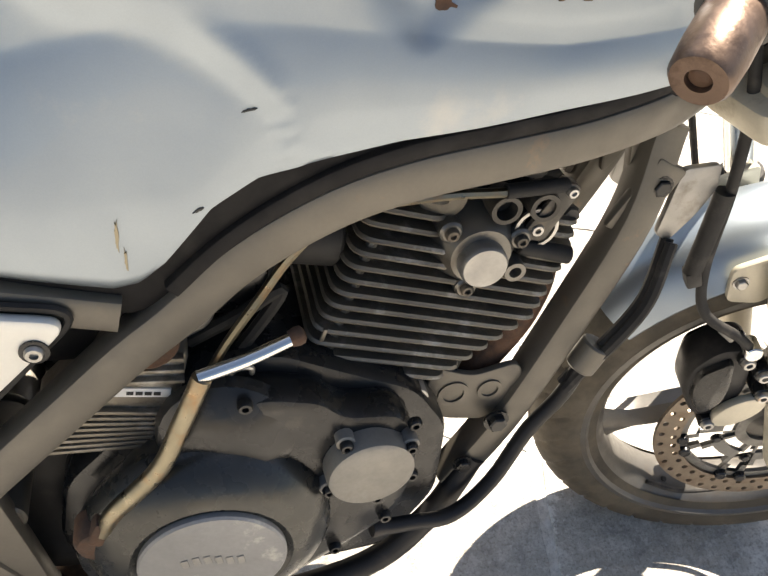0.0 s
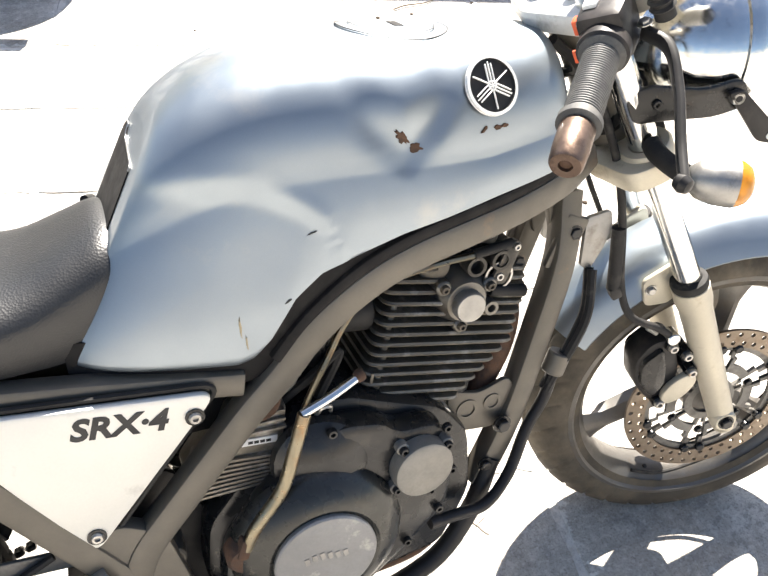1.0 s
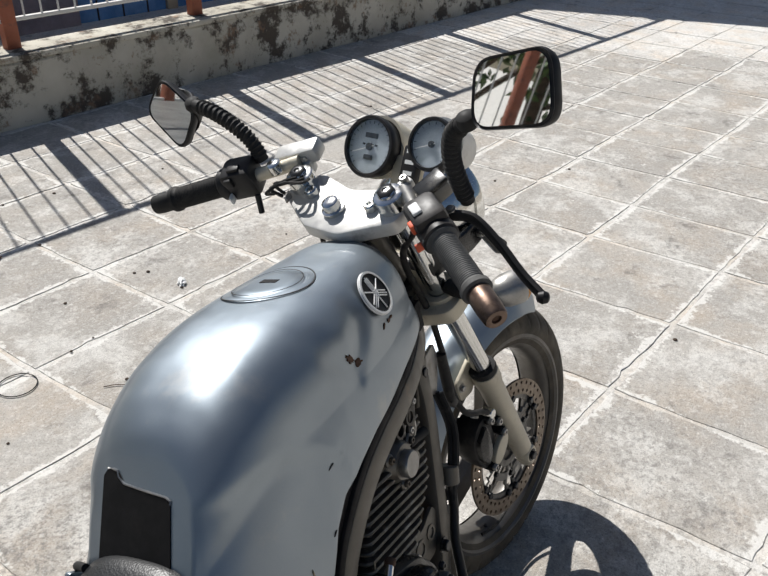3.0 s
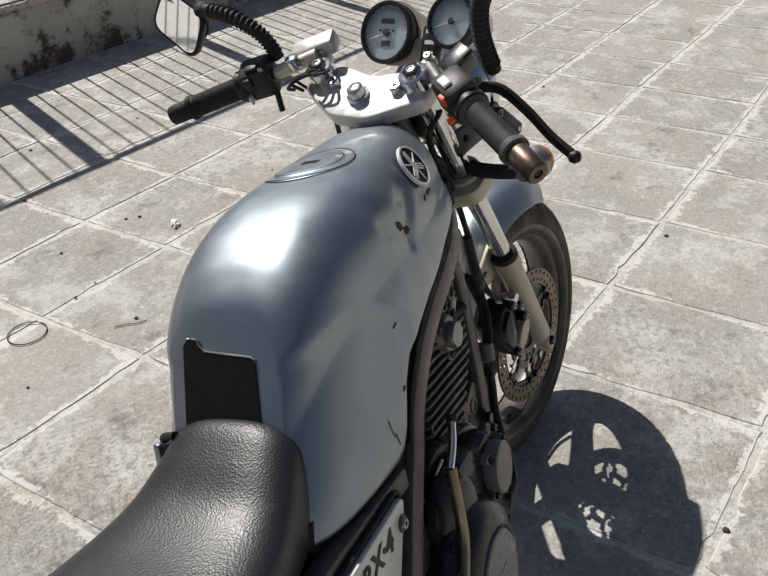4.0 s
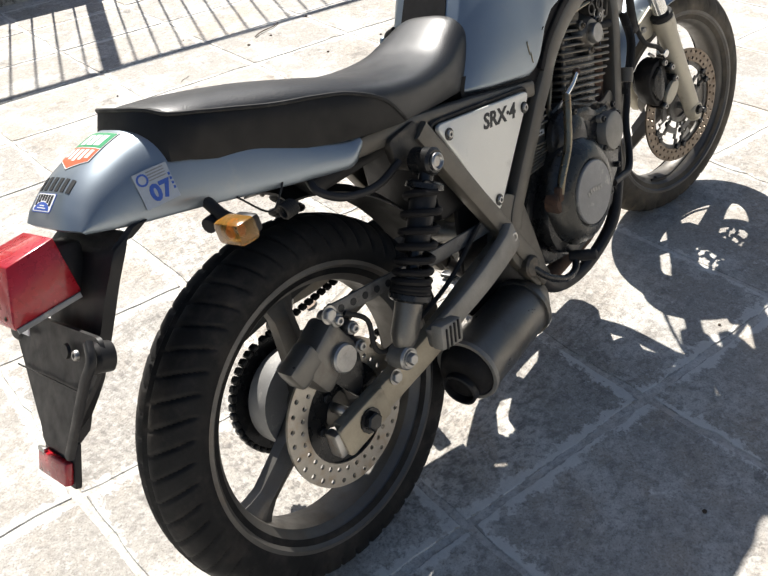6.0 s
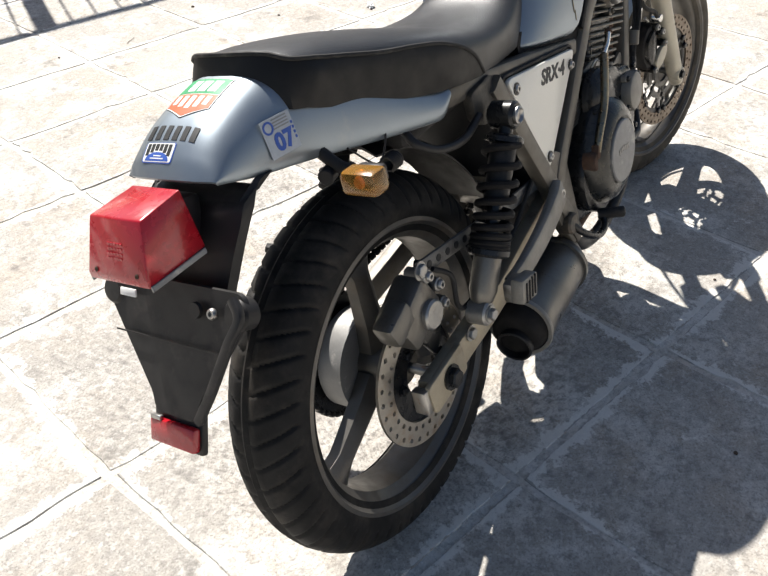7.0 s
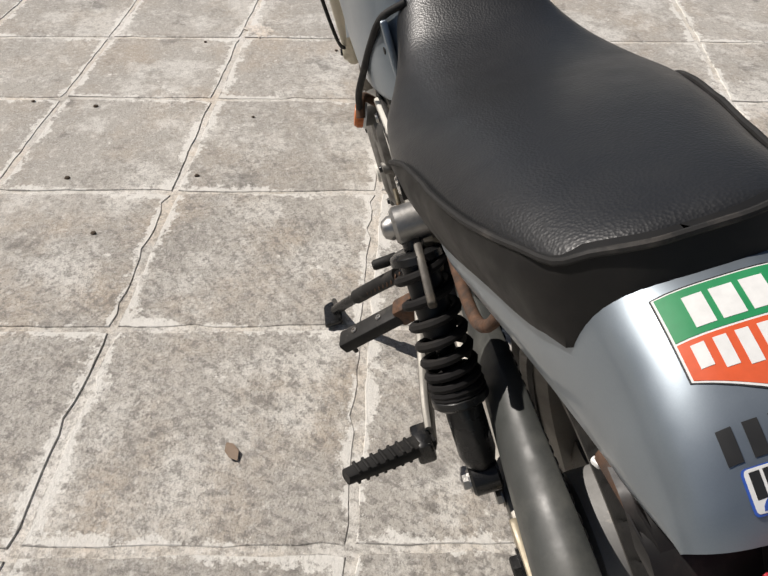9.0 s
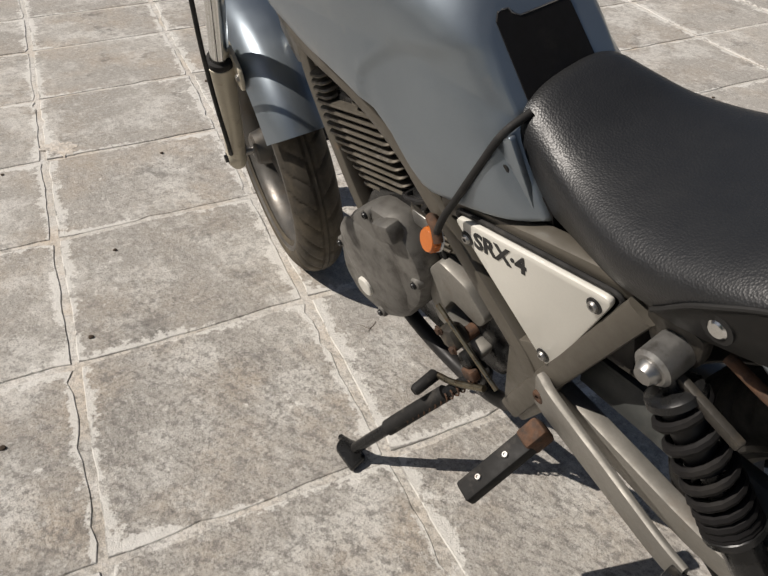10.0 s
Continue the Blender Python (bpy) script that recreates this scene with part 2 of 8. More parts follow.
def concrete(name, base, dark, pale, edge=False, gritty=1.0):
    """Weathered concrete with dark and pale aggregate; edge: a slab, near whose rim chalky mortar has been smeared in patches and dirt lies in broken lines."""
    mat, nt, bsdf, whole = start_mat(name, "Generated")
    info = nt.nodes.new("ShaderNodeObjectInfo")
    geo = nt.nodes.new("ShaderNodeNewGeometry")
    vec = geo.outputs["Position"]

    def math_of(op, a, b):
        m = nt.nodes.new("ShaderNodeMath")
        m.operation, m.use_clamp = op, op not in ("MAXIMUM", "SUBTRACT")
        for sock, v in zip(m.inputs, (a, b)):
            if hasattr(v, "is_linked"):
                nt.links.new(v, sock)
            else:
                sock.default_value = v
        return m.outputs[0]

    def span_of(v, a, b, lo=0.0, hi=1.0):
        span = nt.nodes.new("ShaderNodeMapRange")
        for k, q in enumerate((a, b, lo, hi)):
            span.inputs[k + 1].default_value = q
        nt.links.new(v, span.inputs[0])
        return span.outputs[0]

    def added(a, b):
        add = nt.nodes.new("ShaderNodeMath")
        add.operation = "ADD"
        nt.links.new(a, add.inputs[0])
        nt.links.new(b, add.inputs[1])
        return add.outputs[0]

    col = ramp_mix(nt, noise_of(nt, vec, 2.1, 6.0, 0.38, 0.66, 0.6), base, tuple(c * 0.78 for c in base))
    col = ramp_mix(nt, math_of("MULTIPLY", noise_of(nt, vec, 4.0, 7.0, 0.46, 0.68, 0.65), 0.8), col, (base[0] * 0.98, base[1] * 0.87, base[2] * 0.76))
    if edge:
        col = ramp_mix(nt, span_of(info.outputs["Random"], 0.0, 1.0, 0.0, 0.6), col, tuple(c * 0.78 for c in base))
    chalk = math_of("MULTIPLY", noise_of(nt, vec, 3.6, 11.0, 0.50, 0.58, 0.76), 0.5)
    col = ramp_mix(nt, chalk, col, pale)
    specks = math_of("MULTIPLY", noise_of(nt, vec, 42.0, 8.0, 0.50, 0.585, 0.74), 0.70 * gritty)
    # some stretches are worn down to the aggregate, others are still smooth
    spot = nt.nodes.new("ShaderNodeVectorMath")
    spot.operation = "DISTANCE"
    nt.links.new(vec, spot.inputs[0])
    spot.inputs[1].default_value = (0.55, 0.40, 0.0)          # where the machine has long been parked and dripped
    parked = span_of(added(spot.outputs["Value"], span_of(noise_of(nt, vec, 1.4, 5.0, 0.3, 0.7), 0.0, 1.0, -0.45, 0.45)), 0.55, 1.05, 1.0, 0.0)
    bare = math_of("MAXIMUM", parked, span_of(noise_of(nt, vec, 0.9, 3.0, 0.40, 0.62), 0.0, 1.0, 0.3, 0.8))
    col = ramp_mix(nt, math_of("MULTIPLY", specks, bare), col, dark)
    col = ramp_mix(nt, math_of("MULTIPLY", noise_of(nt, vec, 210.0, 3.0, 0.52, 0.66, 0.6), 0.42 * gritty), col, tuple(c * 0.55 for c in dark))
    col = ramp_mix(nt, math_of("MULTIPLY", noise_of(nt, vec, 95.0, 4.0, 0.54, 0.70, 0.6), 0.42), col, pale)
    col = ramp_mix(nt, math_of("MULTIPLY", noise_of(nt, vec, 30.0, 6.0, 0.56, 0.64, 0.7), 0.32), col, pale)
    col = ramp_mix(nt, math_of("MULTIPLY", math_of("MULTIPLY", parked, noise_of(nt, vec, 85.0, 6.0, 0.51, 0.60, 0.75)), 0.45), col, tuple(c * 0.5 for c in dark))
    # blackened patches of moss and old oil
    col = ramp_mix(nt, math_of("MULTIPLY", noise_of(nt, vec, 6.5, 10.0, 0.565, 0.66, 0.74), 0.62), col, tuple(c * 0.62 for c in dark))
    if edge:
        sep = nt.nodes.new("ShaderNodeSeparateXYZ")
        nt.links.new(whole, sep.inputs[0])
        ax = math_of("ABSOLUTE", math_of("SUBTRACT", sep.outputs["X"], 0.5), 0.0)
        ay = math_of("ABSOLUTE", math_of("SUBTRACT", sep.outputs["Y"], 0.5), 0.0)
        far = math_of("MAXIMUM", ax, ay)
        raw = noise_of(nt, vec, 9.0, 9.0, 0.0, 1.0, 0.72)
        crust = noise_of(nt, vec, 60.0, 6.0, 0.0, 1.0, 0.7)
        ragged = added(added(raw, math_of("MULTIPLY", crust, 0.55)), span_of(far, 0.415, 0.5, -0.43, -0.11))
        cut = span_of(ragged, 0.50, 0.56)
        col = ramp_mix(nt, math_of("MULTIPLY", cut, 0.74), col, pale)
        worn = noise_of(nt, vec, 16.0, 7.0, 0.0, 1.0, 0.7)
        rim = span_of(added(worn, span_of(far, 0.470, 0.4985, -0.40, 0.10)), 0.50, 0.56)
        col = ramp_mix(nt, math_of("MULTIPLY", rim, 0.55), col, (0.10, 0.088, 0.074))
    nt.links.new(col, bsdf.inputs["Base Color"])
    bsdf.inputs["Roughness"].default_value = 0.88
    add_bump(nt, bsdf, noise_of(nt, vec, 110.0, 7.0, 0.25, 0.75, 0.75), 0.6, 0.004)
    return mat


PAVER = concrete("weathered paver concrete", (0.485, 0.456, 0.412), (0.22, 0.204, 0.186), (0.78, 0.76, 0.71), True)
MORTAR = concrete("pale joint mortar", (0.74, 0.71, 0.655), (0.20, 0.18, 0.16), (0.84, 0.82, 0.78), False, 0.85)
BED = concrete("dirty joint mortar", (0.68, 0.65, 0.595), (0.22, 0.20, 0.175), (0.80, 0.78, 0.74), False, 0.7)


def plaster(name):
    """Whitewash that flakes off over dark damp stains."""
    mat, nt, bsdf, vec = start_mat(name)
    col = ramp_mix(nt, noise_of(nt, vec, 3.0, 6.0, 0.35, 0.7), (0.56, 0.53, 0.45), (0.38, 0.35, 0.28))
    col = ramp_mix(nt, noise_of(nt, vec, 5.5, 9.0, 0.495, 0.57, 0.74), col, (0.085, 0.07, 0.055))
    col = ramp_mix(nt, noise_of(nt, vec, 7.0, 9.0, 0.57, 0.66, 0.7), col, (0.22, 0.14, 0.09))
    nt.links.new(col, bsdf.inputs["Base Color"])
    bsdf.inputs["Roughness"].default_value = 0.9
    add_bump(nt, bsdf, noise_of(nt, vec, 4.5, 9.0, 0.5, 0.62, 0.68), 0.6, 0.01)
    return mat


PLASTER = plaster("flaking wall plaster")
RAIL_WHITE = material("chalky white rail paint", (0.72, 0.70, 0.66), 0.55, 0.0, (0.35, 0.2, 0.12), 16.0, (0.62, 0.75))
RAIL_RED = material("rust red post paint", (0.34, 0.10, 0.05), 0.55, 0.0, (0.16, 0.06, 0.04), 16.0, (0.55, 0.7))
BLUE_WALL = material("blue painted wall", (0.07, 0.20, 0.48), 0.6, 0.0, (0.16, 0.3, 0.55), 3.0, (0.5, 0.8))
TAN_WALL = material("stained tan wall paint", (0.34, 0.29, 0.22), 0.8, 0.0, (0.17, 0.13, 0.10), 3.0, (0.48, 0.70))
PURPLE_GREY = material("purple grey plinth paint", (0.20, 0.18, 0.22), 0.8, 0.0, (0.12, 0.11, 0.12), 4.0, (0.5, 0.75))
HOUSE = material("pale house plaster", (0.34, 0.31, 0.27), 0.8, 0.0, (0.45, 0.42, 0.36), 1.2, (0.5, 0.8))
LEAF = material("green leaves", (0.06, 0.12, 0.03), 0.55, 0.0, (0.10, 0.15, 0.035), 4.0, (0.45, 0.6))
BARK = material("brown bark", (0.13, 0.09, 0.06), 0.85, 0.0, (0.07, 0.05, 0.035), 20.0, (0.45, 0.6), bump=0.6, bump_scale=40.0, bump_dist=0.01)

# ---- shape helpers ----
def mesh_of(bm, smooth=38):
    bmesh.ops.recalc_face_normals(bm, faces=bm.faces)
    for f in bm.faces:
        f.smooth = True
    for e in bm.edges:
        if len(e.link_faces) == 2 and e.calc_face_angle(0) > radians(smooth):
            e.smooth = False
    data = bpy.data.meshes.new("mesh")
    bm.to_mesh(data)
    bm.free()
    return data


def part(name, bm, mat, parent, label="", m=None, smooth=38):
    """Links a bmesh as one mesh object under a thing or a part."""
    data = bm if isinstance(bm, bpy.types.Mesh) else mesh_of(bm, smooth)
    data.materials.clear()
    data.materials.append(mat)
    ob = new(name, data)
    ob.parent = parent
    if m is not None:
        ob.matrix_basis = m
    return tagged(ob, label)


def thing(name, label, category, m=None, group="", kind=""):
    ob = new(name)
    ob.empty_display_size = 0.1
    if m is not None:
        ob.matrix_basis = m
    return tagged(ob, label, category, group, kind)


def lone(name, bm, mat, label, category, kind="", m=None):
    ob = part(name, bm, mat, None, label, m)
    return tagged(ob, category=category, kind=kind)


def smooth_path(pts, n=6):
    """A Catmull-Rom curve through the points."""
    p = [Vector(q) for q in pts]
    if len(p) < 3:
        return p
    p = [p[0] * 2 - p[1]] + p + [p[-1] * 2 - p[-2]]
    out = []
    for i in range(1, len(p) - 2):
        for k in range(n):
            t = k / n
            a, b, c, d = p[i - 1:i + 3]
            out.append(0.5 * (2 * b + (c - a) * t + (2 * a - 5 * b + 4 * c - d) * t * t + (3 * b - a - 3 * c + d) * t ** 3))
    return out + [p[-2]]


def sweep(pts, prof, up=(0, 1, 0), bm=None, closed=False, scale=None):
    """Sweeps a closed profile of (side, up) pairs along the points. up: the direction that the profile's second axis keeps to."""
    bm = bm or bmesh.new()
    pts = [Vector(p) for p in pts]
    rings = []
    n = len(pts)
    for i, p in enumerate(pts):
        a = pts[(i - 1) % n] if closed or i else p
        b = pts[(i + 1) % n] if closed or i < n - 1 else p
        d = (b - a).normalized()
        u = Vector(up)
        s = d.cross(u)
        if s.length < 1e-4:
            s = d.cross(Vector((0.3, 0.2, 1)))
        s.normalize()
        u = s.cross(d).normalized()
        k = scale[i] if scale else 1.0
        rings.append([bm.verts.new(p + s * x * k + u * y * k) for x, y in prof])
    m = len(prof)
    for i in range(n if closed else n - 1):
        r, q = rings[i], rings[(i + 1) % n]
        for j in range(m):
            bm.faces.new((r[j], r[(j + 1) % m], q[(j + 1) % m], q[j]))
    if not closed:
        bm.faces.new(rings[0][::-1])
        bm.faces.new(rings[-1])
    return bm


def disc_prof(r, seg=10):
    return [(r * math.cos(2 * math.pi * i / seg), r * math.sin(2 * math.pi * i / seg)) for i in range(seg)]


def rect_prof(w, h, b=0.004):
    w, h = w / 2, h / 2
    c = b * 0.3
    return [(w - b, -h), (w - c, -h + c), (w, -h + b), (w, h - b), (w - c, h - c), (w - b, h), (b - w, h), (c - w, h - c), (-w, h - b), (-w, b - h), (c - w, c - h), (b - w, -h)]


def tube(pts, r, seg=10, n=6, bm=None, up=(0, 1, 0), closed=False):
    return sweep(smooth_path(pts, n) if n > 1 else pts, disc_prof(r, seg), up, bm, closed)


def cyl(a, b, r, r2=None, seg=20, bm=None, bevel=0.0):
    """A cylinder or cone from a to b with slightly rounded rims."""
    bm = bm or bmesh.new()
    a, b = Vector(a), Vector(b)
    d = b - a
    length = d.length
    r2 = r if r2 is None else r2
    bev = min(bevel or min(r, r2) * 0.12, length * 0.3)
    rows = [(0, r - bev), (bev, r), (length - bev, r2), (length, r2 - bev)]
    return lathe(rows, a, d, seg, bm)


def lathe(rows, at, axis, seg=24, bm=None, closed=False):
    """Turns rows of (distance along the axis, radius) round the axis from at."""
    bm = bm or bmesh.new()
    q = Vector(axis).to_track_quat("Z", "Y")
    at = Vector(at)
    rings = []
    for h, r in rows:
        rings.append([bm.verts.new(at + q @ Vector((r * math.cos(2 * math.pi * i / seg), r * math.sin(2 * math.pi * i / seg), h))) for i in range(seg)])
    for r, s in zip(rings, rings[1:] + (rings[:1] if closed else [])):
        for i in range(seg):
            bm.faces.new((r[i], r[(i + 1) % seg], s[(i + 1) % seg], s[i]))
    if not closed:
        bm.faces.new(rings[0][::-1])
        bm.faces.new(rings[-1])
    return bm


def box(c, size, bevel=0.003, turn=(0, 0, 0), bm=None, seg=2):
    bm = bm or bmesh.new()
    m = Matrix.LocRotScale(c, Euler([radians(a) for a in turn]), size)
    made = bmesh.ops.create_cube(bm, size=1.0, matrix=m)
    if bevel:
        edges = list({e for v in made["verts"] for e in v.link_edges})
        bmesh.ops.bevel(bm, geom=edges, offset=bevel, segments=seg, profile=0.5, affect="EDGES", clamp_overlap=True)
    return bm


def plate(pts, y0, y1, bevel=0.002, bm=None, holes=()):
    """A slab with an outline of (x, z) pairs between two values of y, its rims bevelled."""
    bm = bm or bmesh.new()
    lo = [bm.verts.new((x, y0, z)) for x, z in pts]
    f = bm.faces.new(lo)
    made = bmesh.ops.extrude_face_region(bm, geom=[f])
    top = [v for v in made["geom"] if isinstance(v, bmesh.types.BMVert)]
    bmesh.ops.translate(bm, vec=(0, y1 - y0, 0), verts=top)
    if bevel:
        rim = [e for e in {e for v in lo + top for e in v.link_edges} if abs(e.verts[0].co.y - e.verts[1].co.y) < 1e-6]
        bmesh.ops.bevel(bm, geom=rim, offset=bevel, segments=2, profile=0.5, affect="EDGES", clamp_overlap=True)
    return bm


def rounded(pts, r, n=4):
    """The closed outline with its corners rounded."""
    out = []
    k = len(pts)
    for i in range(k):
        p, a, b = Vector(pts[i]), Vector(pts[i - 1]), Vector(pts[(i + 1) % k])
        ra = min(r, (a - p).length * 0.45, (b - p).length * 0.45)
        s, e = p + (a - p).normalized() * ra, p + (b - p).normalized() * ra
        for j in range(n + 1):
            t = j / n
            out.append(tuple(s * (1 - t) ** 2 + p * 2 * t * (1 - t) + e * t * t))
    return out


def loft(rings, bm=None, caps=True, closed=True):
    bm = bm or bmesh.new()
    vs = [[bm.verts.new(p) for p in ring] for ring in rings]
    m = len(rings[0])
    for r, s in zip(vs, vs[1:]):
        for i in range(m if closed else m - 1):
            bm.faces.new((r[i], r[(i + 1) % m], s[(i + 1) % m], s[i]))
    if caps:
        bm.faces.new(vs[0][::-1])
        bm.faces.new(vs[-1])
    return bm


def lerp_table(rows, x):
    """The smooth value at x of a table of (x, value) rows in rising x."""
    if x <= rows[0][0]:
        return rows[0][1]
    if x >= rows[-1][0]:
        return rows[-1][1]
    return float(np.interp(x, [r[0] for r in rows], [r[1] for r in rows]))


def soft_table(rows, n=8):
    """The table with more rows, laid on a smooth curve."""
    return [(p.x, p.y) for p in smooth_path([(a, b, 0) for a, b in rows], n)]


def bolt(at, axis, r=0.007, h=0.006, parent=None, mat=None, bm=None, name="bolt", m=None):
    """A hexagon bolt on its washer."""
    b = bmesh.new()
    axis = Vector(axis).normalized()
    lathe([(0, r * 1.35), (h * 0.25, r * 1.35)], at, axis, 14, b)
    lathe([(h * 0.2, r), (h * 0.85, r), (h, r * 0.82)], at, axis, 6, b)
    return part(name, b, mat or STEEL, parent, m=m, smooth=25)


def allen(at, axis, r=0.008, h=0.008, parent=None, mat=None, name="bolt", m=None):
    """A round-headed screw with a socket."""
    b = lathe([(0, r), (h * 0.6, r), (h, r * 0.8), (h, r * 0.45), (h * 0.4, r * 0.42)], at, Vector(axis), 14)
    return part(name, b, mat or STEEL, parent, m=m)


def words(text, size, mat, parent, m, name="lettering", depth=0.0004, shear=0.0, wide=1.0, label="", bold=0.0):
    """Lettering in the built-in font as a thin mesh."""
    cu = bpy.data.curves.new(name, "FONT")
    cu.body, cu.size, cu.extrude, cu.shear, cu.offset = text, size, depth, shear, bold
    cu.align_x, cu.align_y = "CENTER", "CENTER"
    cu.resolution_u = 3
    tmp = new("tmp", cu)
    data = bpy.data.meshes.new_from_object(tmp.evaluated_get(bpy.context.evaluated_depsgraph_get()))
    bpy.data.objects.remove(tmp)
    bpy.data.curves.remove(cu)
    data.transform(Matrix.Diagonal((wide, 1, 1, 1)))
    return part(name, data, mat, parent, label, m)

# ---- ground, wall and railing ----
bm = bmesh.new()
bmesh.ops.create_grid(bm, x_segments=1, y_segments=1, size=400, matrix=Matrix.Translation((0, 0, -0.0026)))
lone("ground", bm, BED, "pale weathered mortar bed under the concrete pavers", "ground", "structure")

WALL_TURN = -15.5
WALL = pose(3.155, 3.194, 0, 0, 0, WALL_TURN)          # x along the wall's face, y away from the yard
WALL_OUT = Vector((math.sin(radians(-WALL_TURN)), math.cos(radians(WALL_TURN))))
POSTS = [-7.9, -6.6, -5.3, -4.0, -2.7, -1.42, -0.12, 1.04, 2.13, 3.12, 4.05, 4.96, 5.86]


def low_wall():
    """A low plastered wall with a slightly uneven top."""
    rng = random.Random(4)
    w = thing("wall_low", "low old plastered wall, whitewash flaking over damp dark stains", "wall", WALL, kind="structure")
    b = bmesh.new()
    rings = []
    for i in range(58):
        x = -8.4 + i * 0.27
        d = rng.uniform(-0.012, 0.012)
        rings.append([(x, d - 0.072, -0.05), (x, d * 0.6 - 0.070, 0.2), (x, d * 0.5 - 0.066, 0.320 + d), (x, -0.05, 0.337 + d), (x, 0.155, 0.337 - d), (x, 0.17, 0.315), (x, 0.17, -0.05)])
    part("body", loft(rings), PLASTER, w)
    cap = sweep([(-8.4, 0.05, 0.345), (7.0, 0.05, 0.345)], rect_prof(0.03, 0.25, 0.006), (0, 1, 0))
    part("coping", cap, PLASTER, w, "thin chipped coping")
    return w


def railing():
    r = thing("railing", "white metal railing with thin bars and rust red posts", "railing", WALL)
    for z, h in ((0.50, 0.02), (1.66, 0.026)):
        part("rail", box((-0.6, 0.085, z), (15.2, 0.03, h), 0.003), RAIL_WHITE, r)
    bar = mesh_of(cyl((0, 0.085, 0.49), (0, 0.085, 1.66), 0.0058, seg=8))
    post = mesh_of(box((0, 0.085, 1.0), (0.075, 0.06, 1.32), 0.004))
    for x0, x1 in zip(POSTS, POSTS[1:] + [6.8]):
        part("post", post, RAIL_RED, r, "rust red square post", pose(x0, 0, 0))
        for j in range(1, 12):
            part("bar", bar, RAIL_WHITE, r, m=pose(x0 + (x1 - x0) * j / 12, 0, 0))
    return r


low_wall()
railing()
# unseen wall, added so that the tank's side reflects a warm grey
lone("reflection_wall", box((2, -13, 1.35), (44, 0.3, 2.9), 0.01), HOUSE, "unseen plain pale wall added across the yard for the tank to reflect", "wall", "structure")
blue = lone("wall_blue", box((4.15, 1.9, 0.75), (5.9, 0.2, 1.9), 0.01), BLUE_WALL, "blue boarded wall with tan uprights beyond the railing", "wall", "structure", WALL)
for x in (2.05, 2.95, 3.85, 4.75, 5.65):
    part("upright", box((x, 1.79, 0.75), (0.10, 0.05, 1.9), 0.006), TAN_WALL, blue, "tan upright")
    for dx in (0.225, 0.45, 0.675):
        part("board_joint", box((x - dx, 1.797, 0.75), (0.012, 0.012, 1.9), 0.002), INK, blue)
tan = lone("wall_tan", box((0.2, 1.9, 0.75), (2.0, 0.2, 1.9), 0.01), TAN_WALL, "stained tan wall beside the blue boards", "wall", "structure", WALL)
part("plinth", box((0.2, 1.78, 0.10), (2.0, 0.05, 0.56), 0.006), PURPLE_GREY, tan, "purple grey painted plinth")
for x in (-0.35, 0.15, 0.72):
    part("board_joint", box((x, 1.797, 0.90), (0.03, 0.012, 1.2), 0.003), BARK, tan)
# out of view: a block placed and sized to cast shade over the far pavers
house = thing("house", "unseen plain pale house added beside the yard to shade the far pavers", "house", pose(9.05, 3.9, 0, 0, 0, 9.8), kind="structure")
part("wall", box((2.0, 1.5, 1.9), (4.0, 6.0, 3.9), 0.02), HOUSE, house)
part("roof", box((2.0, 1.5, 3.93), (4.12, 6.12, 0.14), 0.02), TAN_WALL, house, "flat tan roof edge")

# ---- the motorcycle: x forwards from the rear axle, y to its left, z up along its own lean ----
LEAN_LEFT = 15.19
bike = thing("motorcycle", "silver worn naked motorcycle with black seat, leaning on its side stand", "motorcycle", pose(0, 0, 0, -LEAN_LEFT, 0, 0))


def tread_tyre(radius, width, rim, pitches, groove=0.21):
    """A tyre with slanted sipes cut into its tread; the axle lies along y."""
    seg, rows = pitches * 12, 34
    b = bmesh.new()
    rings = []
    sec = (radius - rim)
    for i in range(rows + 1):
        s = -1 + 2 * i / rows
        a = s * radians(118)
        half = width / 2
        y = half * math.sin(max(-math.pi / 2, min(math.pi / 2, a * 0.98))) * (1.0 if abs(a) < math.pi / 2 else 1.0)
        if abs(a) > math.pi / 2:
            over = (abs(a) - math.pi / 2) / radians(28)
            y = math.copysign(half * (1 - 0.22 * over ** 1.4), a)
            r = radius - sec * (0.60 + 0.40 * over)
        else:
            r = radius - sec * 0.60 * (1 - math.cos(a)) ** 1.05
        ring = []
        for k in range(seg):
            ph = 2 * math.pi * k / seg
            cut = 0.0
            if 0.10 < abs(s) < 0.66:
                u = (pitches * ph / (2 * math.pi) + 1.5 * abs(s) + (0.5 if s > 0 else 0)) % 1.0
                cut = 0.0034 if u < groove else 0.0
            if abs(abs(s) - 0.06) < 0.025:
                cut = 0.004
            rr = r - cut * max(0.0, math.cos(min(abs(a), math.pi / 2)))
            yy = y - math.copysign(cut * math.sin(min(abs(a), math.pi / 2)), a)
            ring.append(b.verts.new((rr * math.cos(ph), yy, rr * math.sin(ph))))
        rings.append(ring)
    for r0, r1 in zip(rings, rings[1:]):
        for k in range(seg):
            b.faces.new((r0[k], r0[(k + 1) % seg], r1[(k + 1) % seg], r1[k]))
    return b


